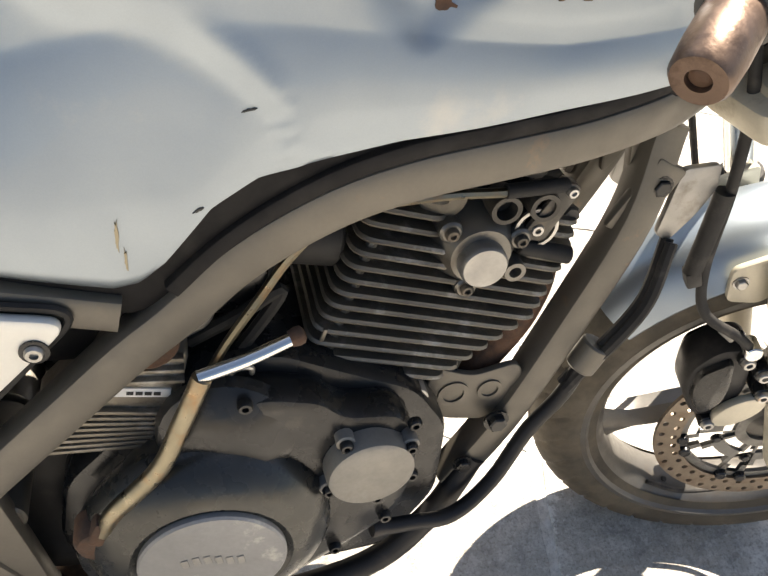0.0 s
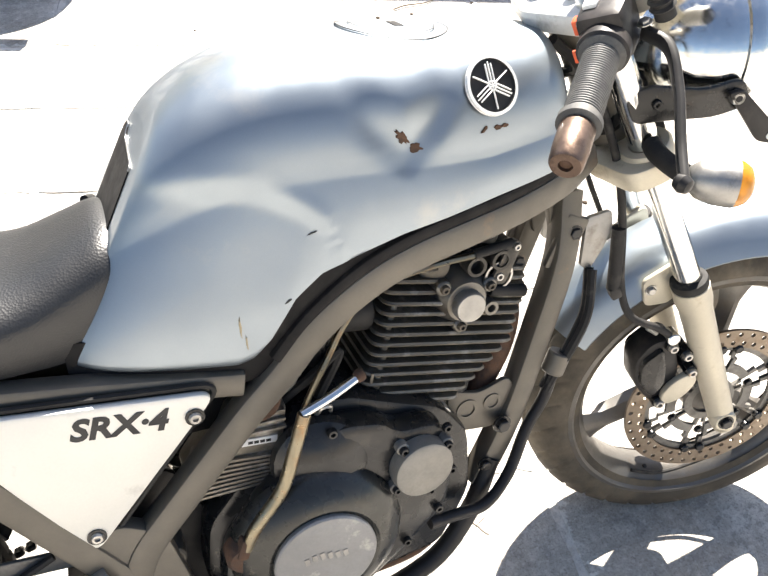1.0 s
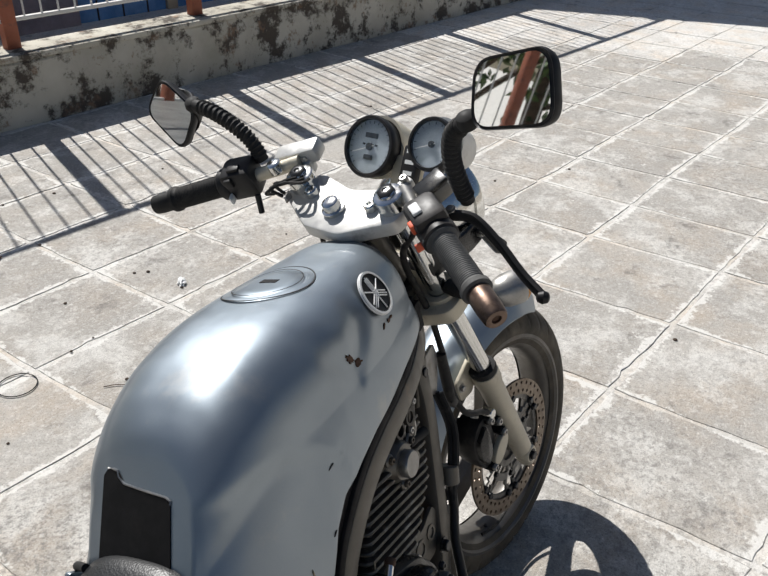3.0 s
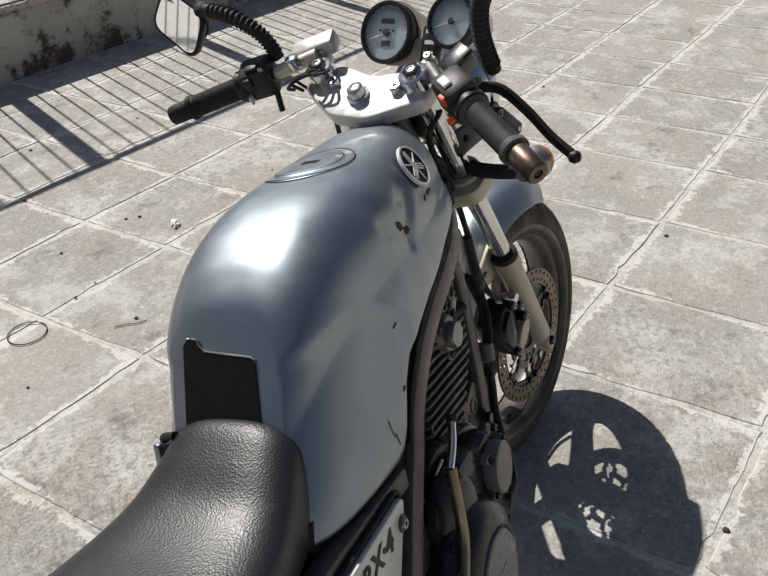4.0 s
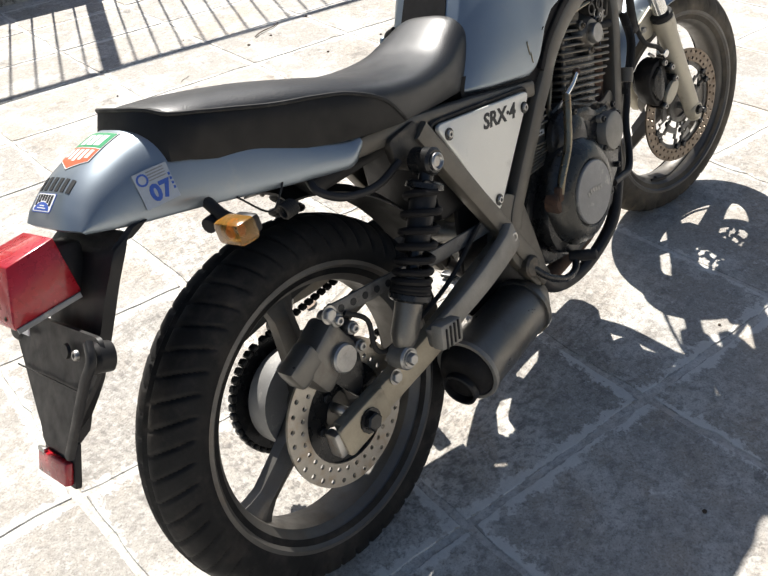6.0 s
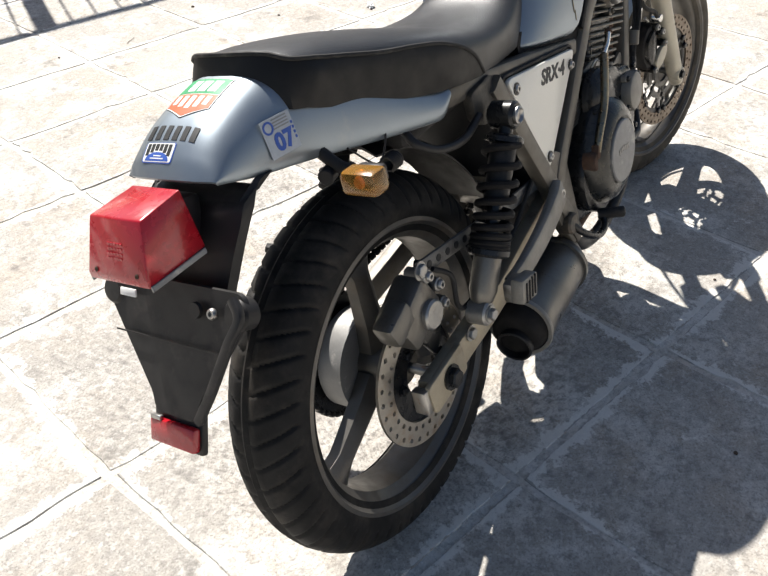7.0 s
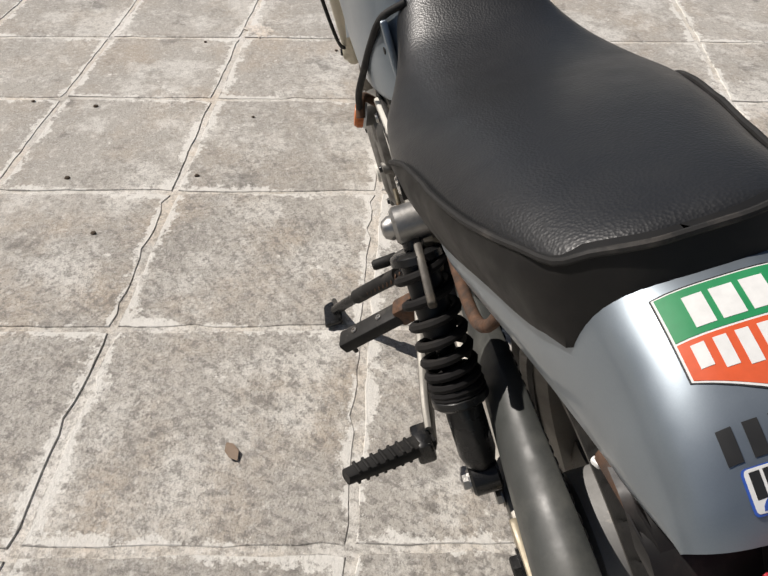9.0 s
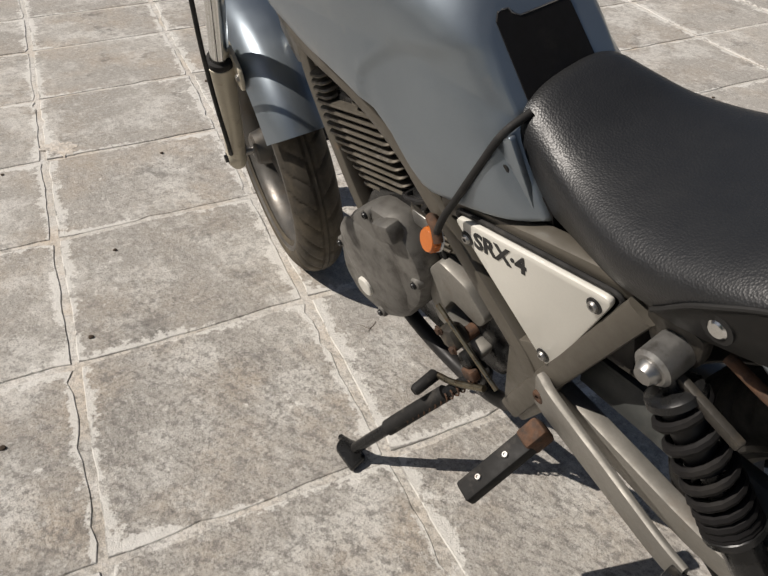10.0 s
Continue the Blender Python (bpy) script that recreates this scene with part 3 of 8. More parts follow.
def drilled_ring(r0, r1, y, thick, n, rows, hole):
    """A flat ring round y with rows of round holes through it, each row turned by half a pitch."""
    b = bmesh.new()
    dr = (r1 - r0) / rows
    sides = []
    for face in (y - thick / 2, y + thick / 2):
        cache = {}

        def vert(r, a):
            key = (round(r, 5), round(a % (2 * math.pi), 5))
            if key not in cache:
                cache[key] = b.verts.new((r * math.cos(a), face, r * math.sin(a)))
            return cache[key]
        holes = []
        for j in range(rows):
            for k in range(n):
                a0 = 2 * math.pi * k / n
                da = 2 * math.pi / n
                ra, rb = r0 + j * dr, r0 + (j + 1) * dr
                rim = [vert(ra, a0), vert(ra, a0 + da / 2), vert(ra, a0 + da), vert((ra + rb) / 2, a0 + da), vert(rb, a0 + da), vert(rb, a0 + da / 2), vert(rb, a0), vert((ra + rb) / 2, a0)]
                cx = a0 + da * (0.28 if j % 2 else 0.68)
                rc = (ra + rb) / 2
                c = Vector((rc * math.cos(cx), face, rc * math.sin(cx)))
                er, ea = Vector((math.cos(cx), 0, math.sin(cx))), Vector((-math.sin(cx), 0, math.cos(cx)))
                ring = []
                for q in range(8):
                    t = math.radians(225 + 45 * q)
                    ring.append(b.verts.new(c + hole * (er * math.sin(t) + ea * math.cos(t))))
                for q in range(8):
                    b.faces.new((rim[q], rim[(q + 1) % 8], ring[(q + 1) % 8], ring[q]))
                holes.append(ring)
        sides.append((cache, holes))
    (ca, ha), (cb, hb) = sides
    for x, z in zip(ha, hb):
        for q in range(8):
            b.faces.new((x[q], x[(q + 1) % 8], z[(q + 1) % 8], z[q]))
    for r in (r0, r1):
        ks = sorted({k for k in ca if abs(k[0] - round(r, 5)) < 1e-6}, key=lambda k: k[1])
        for p, q in zip(ks, ks[1:] + ks[:1]):
            b.faces.new((ca[p], ca[q], cb[q], cb[p]))
    return b


def spoke(r0, r1, w0, w1, t0, t1):
    """One cast spoke along x from the hub to the rim, with a raised ridge down its middle."""
    rings = []
    for i in range(9):
        f = i / 8
        r = r0 + (r1 - r0) * f
        w = w0 + (w1 - w0) * f + 0.035 * max(0, f - 0.72) ** 1.5 * 4 + 0.02 * max(0, 0.25 - f)
        t = t0 + (t1 - t0) * f
        rings.append([(r, -t * 0.55, -w), (r, -t, -w * 0.45), (r, -t * 1.25, 0), (r, -t, w * 0.45), (r, -t * 0.55, w), (r, t * 0.55, w), (r, t, w * 0.45), (r, t * 1.25, 0), (r, t, -w * 0.45), (r, t * 0.55, -w)])
    return loft(rings)


def make_wheel(name, label, radius, width, rim, pitches, m, phase, rubber=None):
    wheel = part(name, lathe([(-0.055, 0.030), (-0.05, 0.036), (-0.02, 0.042), (0.02, 0.042), (0.05, 0.036), (0.055, 0.030)], (0, 0, 0), (0, 1, 0), 28), WHEEL, bike, label, m)
    part("tyre", tread_tyre(radius, width, rim - 0.012, pitches, 0.12 if rubber else 0.15), rubber or TYRE, wheel, "black tyre with slanted tread grooves, dusty sidewalls")
    hw = width * 0.44
    rows = [(-hw, rim), (-hw - 0.005, rim + 0.004), (-hw - 0.004, rim + 0.011), (-hw + 0.004, rim + 0.010), (-hw + 0.010, rim - 0.004), (-hw + 0.02, rim - 0.012), (0, rim - 0.016), (hw - 0.02, rim - 0.012), (hw - 0.010, rim - 0.004), (hw - 0.004, rim + 0.010), (hw + 0.004, rim + 0.011), (hw + 0.005, rim + 0.004), (hw, rim), (hw - 0.012, rim - 0.014), (hw - 0.022, rim - 0.024), (0, rim - 0.028), (-hw + 0.022, rim - 0.024), (-hw + 0.012, rim - 0.014)]
    part("rim", lathe(rows, (0, 0, 0), (0, 1, 0), 96, closed=True), WHEEL, wheel, "grey cast rim with worn lip")
    for k in range(3):
        part("spoke", spoke(0.035, rim - 0.02, 0.024, 0.017, 0.022, 0.017), WHEEL, wheel, m=Matrix.Rotation(phase + k * 2 * math.pi / 3, 4, "Y"))
    return wheel


# -- steering: built straight, then turned to the right about the steering stem
CASTER, STEER = radians(25.0), radians(-17.5)
STEM = Vector((1.057, 0.0, 0.992))
LEGS_STEER, LEGS_RAKE = radians(-13.1), radians(26.5)          # the legs stand a little twisted in their yokes
AX_UP = Vector((-math.sin(CASTER), 0, math.cos(CASTER)))
AX_FW = Vector((math.cos(CASTER), 0, math.sin(CASTER)))
RAKED = Matrix(((AX_FW.x, 0, AX_UP.x, 0), (0, 1, 0, 0), (AX_FW.z, 0, AX_UP.z, 0), (0, 0, 0, 1)))
TOP = Matrix.Translation(STEM + Vector((-0.015, 0.016, 0.0))) @ RAKED @ Matrix.Rotation(STEER, 4, "Z")
TURNED = Matrix.Translation(STEM + Vector((-0.007, 0.035, -0.001))) @ Matrix.Rotation(-LEGS_RAKE, 4, "Y") @ Matrix.Rotation(LEGS_STEER, 4, "Z")
# in TURNED coordinates: x ahead, y left, z up along the stem; the wheel's centre:
HUB_F = Vector((0.0145, 0, -0.768))

rear_wheel = make_wheel("rear_wheel", "rear three-spoke cast wheel", 0.318, 0.125, 0.235, 52, pose(0, 0, 0.32), radians(30))
front_wheel = make_wheel("front_wheel", "front three-spoke cast wheel", 0.306, 0.104, 0.232, 34, TURNED @ Matrix.Translation(HUB_F), radians(-57), FRONT_TYRE)


# -- fuel tank
TANK_LOW = [(0.442, 0.688), (0.50, 0.678), (0.56, 0.669), (0.610, 0.662), (0.628, 0.667), (0.645, 0.683), (0.676, 0.727), (0.706, 0.750), (0.74, 0.764), (0.80, 0.779), (0.856, 0.787), (0.916, 0.797), (1.035, 0.814)]
TANK_TOP = soft_table([(0.563, 0.904), (0.577, 0.920), (0.598, 0.935), (0.625, 0.949), (0.67, 0.964), (0.73, 0.971), (0.80, 0.969), (0.87, 0.963), (0.93, 0.959), (1.012, 0.953)])
TANK_W = soft_table([(0.45, 0.104), (0.50, 0.119), (0.56, 0.127), (0.64, 0.131), (0.74, 0.132), (0.84, 0.128), (0.92, 0.119), (0.98, 0.110), (1.035, 0.096)])


TOP_POWER = 0.72          # how square the tank's shoulders are


def ease(t):
    t = max(0.0, min(1.0, t))
    return t * t * (3 - 2 * t)


KNEE = soft_table([(0.44, 0.874), (0.56, 0.873), (0.601, 0.868), (0.643, 0.860), (0.683, 0.841), (0.713, 0.816), (0.728, 0.794), (0.735, 0.770), (1.10, 0.60)])


def tank_point(u, v, side):
    """A place on the tank: u from rear to front, v from the lower rim over the side to the middle of the top."""
    xb, xt = 0.442 + 0.593 * u, 0.563 + 0.449 * u
    zb, zt = lerp_table(TANK_LOW, xb), lerp_table(TANK_TOP, xt)
    w = lerp_table(TANK_W, xb)
    end = min(u / 0.07, 1.0)
    w *= 0.86 + 0.14 * math.sqrt(max(0.0, 1 - (1 - end) ** 2))
    end = min((1 - u) / 0.05, 1.0)
    w *= 0.86 + 0.14 * math.sqrt(max(0.0, 1 - (1 - end) ** 2))
    h = zt - zb
    draw = lerp_table([(0.0, 0.17), (0.3, 0.12), (0.5, 0.07), (1.0, 0.05)], u)
    shoulder = min(0.62, max(0.30, 1 - 0.115 / h))
    if v < 0.5:
        f = v / 0.5
        z = zb + h * shoulder * f
        y = w * (0.985 + 0.015 * math.sin(f * math.pi) - draw * f ** 1.6)
        if f < 0.05:
            y -= 0.006 * (1 - f / 0.05) ** 2
    else:
        a = (v - 0.5) / 0.5 * math.pi / 2
        z = zb + h * (shoulder + (1 - shoulder) * math.sin(a) ** TOP_POWER)
        y = w * (1 - draw * 0.985) * max(0.0, math.cos(a)) ** TOP_POWER * 0.985
    x = xb + (xt - xb) * (z - zb) / h
    # the hollow for the knee: its crest falls forwards in an arc and turns back below
    crest = lerp_table(KNEE, x)
    inside = min((crest - z) / 0.024, (0.735 - x) / 0.030)
    fade = ease((z - 0.70) / 0.09)
    depth = (0.0046 * ease(inside) * (0.25 + 0.75 * fade)) - 0.0012 * fade * math.exp(-((inside + 0.1) / 0.45) ** 2) * ease((x - 0.56) / 0.06)
    y -= depth * min(1.0, y / 0.06)
    # a dent on the right side above the lower rim
    if side < 0:
        dz = z - (0.834 + 0.75 * abs(x - 0.808))
        y -= 0.0085 * ease(dz / 0.042) * (1 - ease((dz - 0.018) / 0.075)) * ease((0.072 - abs(x - 0.810)) / 0.04)
    if side > 0:
        y *= 1.11          # the tank sits a little towards the side stand
    return Vector((x, side * y, z))


def fuel_tank():
    b = bmesh.new()
    nu, nv = 120, 56
    grid = []
    us = [0.5 - 0.5 * math.cos(math.pi * i / nu) for i in range(nu + 1)]
    us = [0.5 * u + 0.5 * (i / nu) for i, u in enumerate(us)]
    for u in us:
        row = [b.verts.new(tank_point(u, j / nv, -1)) for j in range(nv)] + [b.verts.new((tank_point(u, 1, -1).x, 0, tank_point(u, 1, -1).z))] + [b.verts.new(tank_point(u, j / nv, 1)) for j in range(nv - 1, -1, -1)]
        grid.append(row)
    m = len(grid[0])
    for r, s in zip(grid, grid[1:]):
        for j in range(m):
            b.faces.new((r[j], r[(j + 1) % m], s[(j + 1) % m], s[j]))
    b.faces.new(grid[0][::-1])
    b.faces.new(grid[-1])
    return part("fuel_tank", b, SILVER, bike, "silver metallic steel tank, dented and rust-spotted on one side", smooth=50)


tank = fuel_tank()


def on_tank(x, z, side, lift=0.0):
    """The place and outward normal of the tank's side at x, z."""
    best, at = 9, None
    for i in range(60):
        for j in range(40):
            p = tank_point(i / 59, j / 40, side)
            d = abs(p.x - x) + abs(p.z - z)
            if d < best:
                best, at = d, (i / 59, j / 40)
    u, v = at
    p = tank_point(u, v, side)
    n = (tank_point(min(u + .02, 1), v, side) - tank_point(max(u - .02, 0), v, side)).cross(tank_point(u, min(v + .02, 1), side) - tank_point(u, max(v - .02, 0), side)).normalized()
    if n.y * side < 0:
        n = -n
    return p + n * lift, n


def facing(p, n, up=(0, 0, 1), spin=0.0):
    """A pose whose z looks along n, with y as near to up as it can be."""
    n = Vector(n).normalized()
    x = Vector(up).cross(n).normalized()
    y = n.cross(x)
    return Matrix.Translation(p) @ Matrix(((x.x, y.x, n.x, 0), (x.y, y.y, n.y, 0), (x.z, y.z, n.z, 0), (0, 0, 0, 1))) @ Matrix.Rotation(radians(spin), 4, "Z")


# badge: a ring with three crossed forks, drawn as plain bars
p, n = on_tank(0.909, 0.914, -1, 0.0015)
BADGE = facing(p, n)
badge = part("badge", lathe([(0, 0.0315), (0.0035, 0.0315), (0.005, 0.030), (0.005, 0.028), (0.003, 0.0275), (0.003, 0.001)], (0, 0, 0), (0, 0, 1), 40), INK, tank, "round black badge with a pale rim and crossed bars", BADGE)
part("badge_rim", lathe([(0.001, 0.0318), (0.0055, 0.0312), (0.0055, 0.0282), (0.001, 0.0278)], (0, 0, 0), (0, 0, 1), 40, closed=True), WHITE_INK, badge)
for k in range(3):
    bb = bmesh.new()
    for off in (-0.0036, 0, 0.0036):
        box((off, 0.013 if off else 0.0, 0.0042), (0.0015, 0.020 if off else 0.050, 0.002), 0.0004, bm=bb, seg=1)
    box((0, 0.004, 0.0042), (0.0087, 0.002, 0.002), 0.0004, bm=bb, seg=1)
    part("bars", bb, WHITE_INK, badge, m=Matrix.Rotation(k * 2 * math.pi / 3, 4, "Z"))
# filler cap
fc = Vector((0.846, 0.012, 0.9645))
cap_n = Vector((0.10, 0, 1))


def drape(b):
    """Lets a part of the filler cap follow the tank's rounded top."""
    for v in b.verts:
        f = min(0.95, abs(v.co.y) / (lerp_table(TANK_W, v.co.x) * 0.94))
        v.co.z -= 0.115 * (1 - (1 - f ** (2 / TOP_POWER)) ** (TOP_POWER / 2))
    return b



filler = part("filler_cap", drape(lathe([(-0.004, 0.062), (0.0005, 0.062), (0.0015, 0.060), (0.0015, 0.050), (0.0005, 0.049), (0.0005, 0.047), (0.002, 0.045), (0.0025, 0.03), (0.0025, 0.015), (0.0025, 0.001)], fc, cap_n, 48)), SILVER, tank, "round flush filler cap with a key slot")
part("cap_rim", drape(lathe([(0.0015, 0.0635), (0.0025, 0.0635), (0.0025, 0.0618), (0.0015, 0.0618)], fc, cap_n, 48, closed=True)), INK, filler)
part("key_flap", box((0.851, 0.012, 0.9658), (0.012, 0.026, 0.003), 0.001, (0, 6, 0)), BLACK, filler)
part("cap_seam", drape(lathe([(0.0035, 0.0485), (0.0038, 0.0485), (0.0038, 0.047), (0.0035, 0.047)], fc, cap_n, 48, closed=True)), INK, filler)
# rust spot and drip on the right side
rng = random.Random(3)


def blot(at, size, seed, spin=0.0, stretch=1.0, lift=0.0006):
    """A flat patch with a ragged outline on the tank's side."""
    r = random.Random(seed)
    p, n = on_tank(at[0], at[1], at[2], lift)
    b = bmesh.new()
    vs = []
    for i in range(22):
        a = 2 * math.pi * i / 22
        q = size * r.uniform(0.6, 1.15)
        vs.append((q * math.cos(a) * stretch, q * math.sin(a) / stretch))
    top = [b.verts.new((x, y, 0.0006)) for x, y in vs]
    low = [b.verts.new((x * 1.15, y * 1.15, -0.0015)) for x, y in vs]
    b.faces.new(top)
    for i in range(22):
        b.faces.new((low[i], low[(i + 1) % 22], top[(i + 1) % 22], top[i]))
    return b, facing(p, n, spin=spin)


for at, size, seed, spin, st in (((0.806, 0.884, -1), 0.007, 1, -50, 1.5), ((0.818, 0.875, -1), 0.006, 2, -20, 1.2), ((0.915, 0.877, -1), 0.004, 4, 0, 1.6), ((0.897, 0.876, -1), 0.003, 5, 40, 1.6), ((0.927, 0.879, -1), 0.003, 6, 0, 1.3)):
    b, m = blot(at, size, seed, spin, st)
    part("rust_spot", b, RUST, tank, "brown rust spot", m)
for at, size, seed, spin, st in (((0.618, 0.708, -1), 0.0042, 7, 90, 3.2), ((0.618, 0.690, -1), 0.0032, 8, 92, 3.0), ((0.70, 0.80, -1), 0.0022, 9, 20, 2.4), ((0.668, 0.735, -1), 0.002, 10, 30, 2.0)):
    b, m = blot(at, size, seed, spin, st)
    part("drip_stain", b, OCHRE if seed < 9 else INK, tank, "dried dark drip", m)
# black rubber strip between tank and frame, and a black sheet for the shade in the recess at the tank's rear
for side in (-1, 1):
    pts = [(x, side * (lerp_table(TANK_W, x) * 0.84), z - 0.012) for x, z in soft_table(TANK_LOW, 3)]
    part("tank_seal", sweep(pts, rect_prof(0.034, 0.014, 0.003), (0, 1, 0)), BLACK, tank, "black rubber strip under the tank")
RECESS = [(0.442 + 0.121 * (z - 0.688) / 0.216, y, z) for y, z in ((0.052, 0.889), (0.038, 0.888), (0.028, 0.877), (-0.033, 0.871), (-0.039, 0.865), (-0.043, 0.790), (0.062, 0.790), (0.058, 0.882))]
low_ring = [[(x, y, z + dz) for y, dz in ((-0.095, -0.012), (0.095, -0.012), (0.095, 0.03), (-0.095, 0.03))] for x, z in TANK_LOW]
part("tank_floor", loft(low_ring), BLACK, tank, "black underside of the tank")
# no hollow is cut: the recess's darkness is this black sheet on the tank
recess = part("recess_shade_sheet", loft([[(x - 0.0018, y, z) for x, y, z in RECESS], [(x + 0.03, y, z) for x, y, z in RECESS]]), BLACK, tank, "black sheet standing in for the shaded recess at the back of the tank above the seat")
part("recess_edge", tube([(x - 0.0012, y, z) for x, y, z in RECESS[:5]], 0.0012, 6, 2), STEEL, recess, "chipped metal edge")

# -- frame: one bent rectangular loop a side, triangle for the side cover, down tube, lower cradle
chassis = part("steering_head", lathe([(-0.21, 0.030), (-0.205, 0.033), (-0.17, 0.033), (-0.16, 0.028), (-0.03, 0.028), (-0.02, 0.033), (0.005, 0.033)], STEM + AX_UP * -0.03, AX_UP, 24), FRAME, bike, "grey painted steering head")
MAIN = [(1.075, 0.800), (1.02, 0.786), (0.95, 0.773), (0.885, 0.762), (0.825, 0.749), (0.775, 0.731), (0.73, 0.705), (0.69, 0.673), (0.655, 0.636), (0.615, 0.600), (0.57, 0.553), (0.525, 0.505), (0.480, 0.455), (0.462, 0.42)]
for side in (-1, 1):
    ys = [0.050, 0.080, 0.100, 0.108] + [0.110] * 4 + [0.112, 0.115, 0.118, 0.120, 0.122, 0.122]
    path = smooth_path([(x, side * y, z) for (x, z), y in zip(MAIN, ys)], 5)
    # added black strip: the deep shade between tank and tube, put in as a shape
    part("gap_shade_strip", sweep(smooth_path([(x - 0.006, side * (y - 0.001), z + 0.0225) for (x, z), y in zip(MAIN[:9], ys)], 5), rect_prof(0.014, 0.030, 0.003), (0, 1, 0)), BLACK, chassis, "black strip standing in for the shaded gap between tank and frame")
    part("main_tube", sweep(path, rect_prof(0.036, 0.032, 0.007), (0, 1, 0)), FRAME, chassis, "grey rectangular frame tube with rust at the welds")
    part("seat_tube", sweep([(0.612, side * 0.112, 0.637), (0.45, side * 0.108, 0.667), (0.28, side * 0.110, 0.699), (0.10, side * 0.098, 0.715), (-0.04, side * 0.078, 0.75)], rect_prof(0.030, 0.028, 0.006), (0, 1, 0)), FRAME, chassis)
    part("rear_stay", sweep([(0.282, side * 0.122, 0.690), (0.36, side * 0.123, 0.56), (0.435, side * 0.124, 0.435), (0.505, side * 0.124, 0.315), (0.525, side * 0.122, 0.28)], rect_prof(0.036, 0.030, 0.006), (0, 1, 0)), FRAME, chassis)
    part("pivot_plate", plate(rounded([(0.452, 0.50), (0.50, 0.47), (0.515, 0.40), (0.535, 0.30), (0.50, 0.27), (0.44, 0.36), (0.405, 0.47)], 0.015), side * 0.112, side * 0.134, 0.003), FRAME, chassis, "grey swing arm pivot plate, grimy")
    part("down_tube", sweep(smooth_path([(1.068, side * 0.028, 0.745), (1.056, side * 0.045, 0.66), (1.020, side * 0.055, 0.55), (0.977, side * 0.062, 0.43), (0.93, side * 0.066, 0.335)], 5), rect_prof(0.034, 0.036, 0.007), (0, 1, 0)), FRAME, chassis, "grey down tube")
    part("cradle_tube", tube([(0.95, side * 0.075, 0.375), (0.91, side * 0.09, 0.30), (0.84, side * 0.10, 0.232), (0.70, side * 0.105, 0.20), (0.58, side * 0.11, 0.225), (0.515, side * 0.115, 0.29)], 0.014, 12), PLASTIC, chassis, "black lower cradle tube")
    part("head_gusset", plate(rounded([(1.02, 0.775), (1.085, 0.80), (1.08, 0.70), (1.055, 0.66), (1.04, 0.73)], 0.012), side * 0.020, side * 0.032, 0.002), FRAME, chassis)
    brk = part("engine_hanger", box((1.060, side * 0.048, 0.680), (0.036, 0.012, 0.078), 0.004, (0, 24, 0)), FRAME, chassis, "bolted grey hanger plate")
    bolt((1.069, side * 0.054, 0.694), (0, side, 0), 0.0085, 0.006, brk, DARK_ALLOY)
    bolt((1.056, side * 0.054, 0.662), (0, side, 0), 0.0085, 0.006, brk, DARK_ALLOY)
    part("bracket_flap", plate(rounded([(1.088, 0.71), (1.125, 0.715), (1.13, 0.69), (1.118, 0.66), (1.10, 0.632), (1.085, 0.64)], 0.006), side * 0.045, side * 0.052, 0.001), ALLOY, chassis)
part("cross_tube", cyl((0.50, -0.12, 0.41), (0.50, 0.12, 0.41), 0.018), FRAME, chassis)
part("cross_tube", cyl((0.29, -0.12, 0.69), (0.29, 0.12, 0.69), 0.013), FRAME, chassis)


# -- side covers
def side_cover(side):
    pts = rounded([(0.582, 0.645), (0.312, 0.684), (0.424, 0.470)], 0.022, 6)
    b = plate(pts, side * 0.127, side * 0.137, 0.003)
    c = part("side_cover", b, PALE, bike, "pale triangular side cover with black lettering")
    rim = [(x, side * 0.128, z) for x, z in rounded([(0.588, 0.650), (0.302, 0.690), (0.424, 0.457)], 0.025, 6)]
    part("cover_seal", sweep(rim, disc_prof(0.0035, 6), (0, 1, 0), closed=True), RUBBER, c)
    for x, z in ((0.554, 0.622), (0.340, 0.659), (0.430, 0.497)):
        part("grommet", lathe([(0, 0.0105), (0.0015, 0.0105), (0.002, 0.009), (0.002, 0.007)], (x, side * 0.137, z), (0, side, 0), 24), DARK_ALLOY, c)
        allen((x, side * 0.1375, z), (0, side, 0), 0.0072, 0.005, c, STEEL)
    if side < 0:
        m = Matrix.Translation((0.478, -0.1374, 0.634)) @ pose(0, 0, 0, 90, 0, 0) @ Matrix.Rotation(radians(-8.5), 4, "Z")
    else:
        m = Matrix.Translation((0.495, 0.1374, 0.634)) @ pose(0, 0, 0, 90, 0, 180) @ Matrix.Rotation(radians(8.5), 4, "Z")
    words("SRX·4", 0.036, INK, c, m, shear=0.18, bold=0.0012, wide=1.05)
    return c


side_cover(-1)
side_cover(1)

# -- seat
SEAT_TOP = soft_table([(-0.134, 0.846), (-0.124, 0.865), (-0.112, 0.879), (-0.08, 0.878), (-0.02, 0.868), (0.08, 0.846), (0.17, 0.820), (0.26, 0.792), (0.34, 0.779), (0.41, 0.782), (0.46, 0.800), (0.503, 0.814), (0.524, 0.802)])
SEAT_LOW = soft_table([(-0.134, 0.838), (-0.10, 0.816), (-0.06, 0.793), (0.0, 0.772), (0.12, 0.737), (0.26, 0.713), (0.39, 0.700), (0.46, 0.697), (0.524, 0.72)])
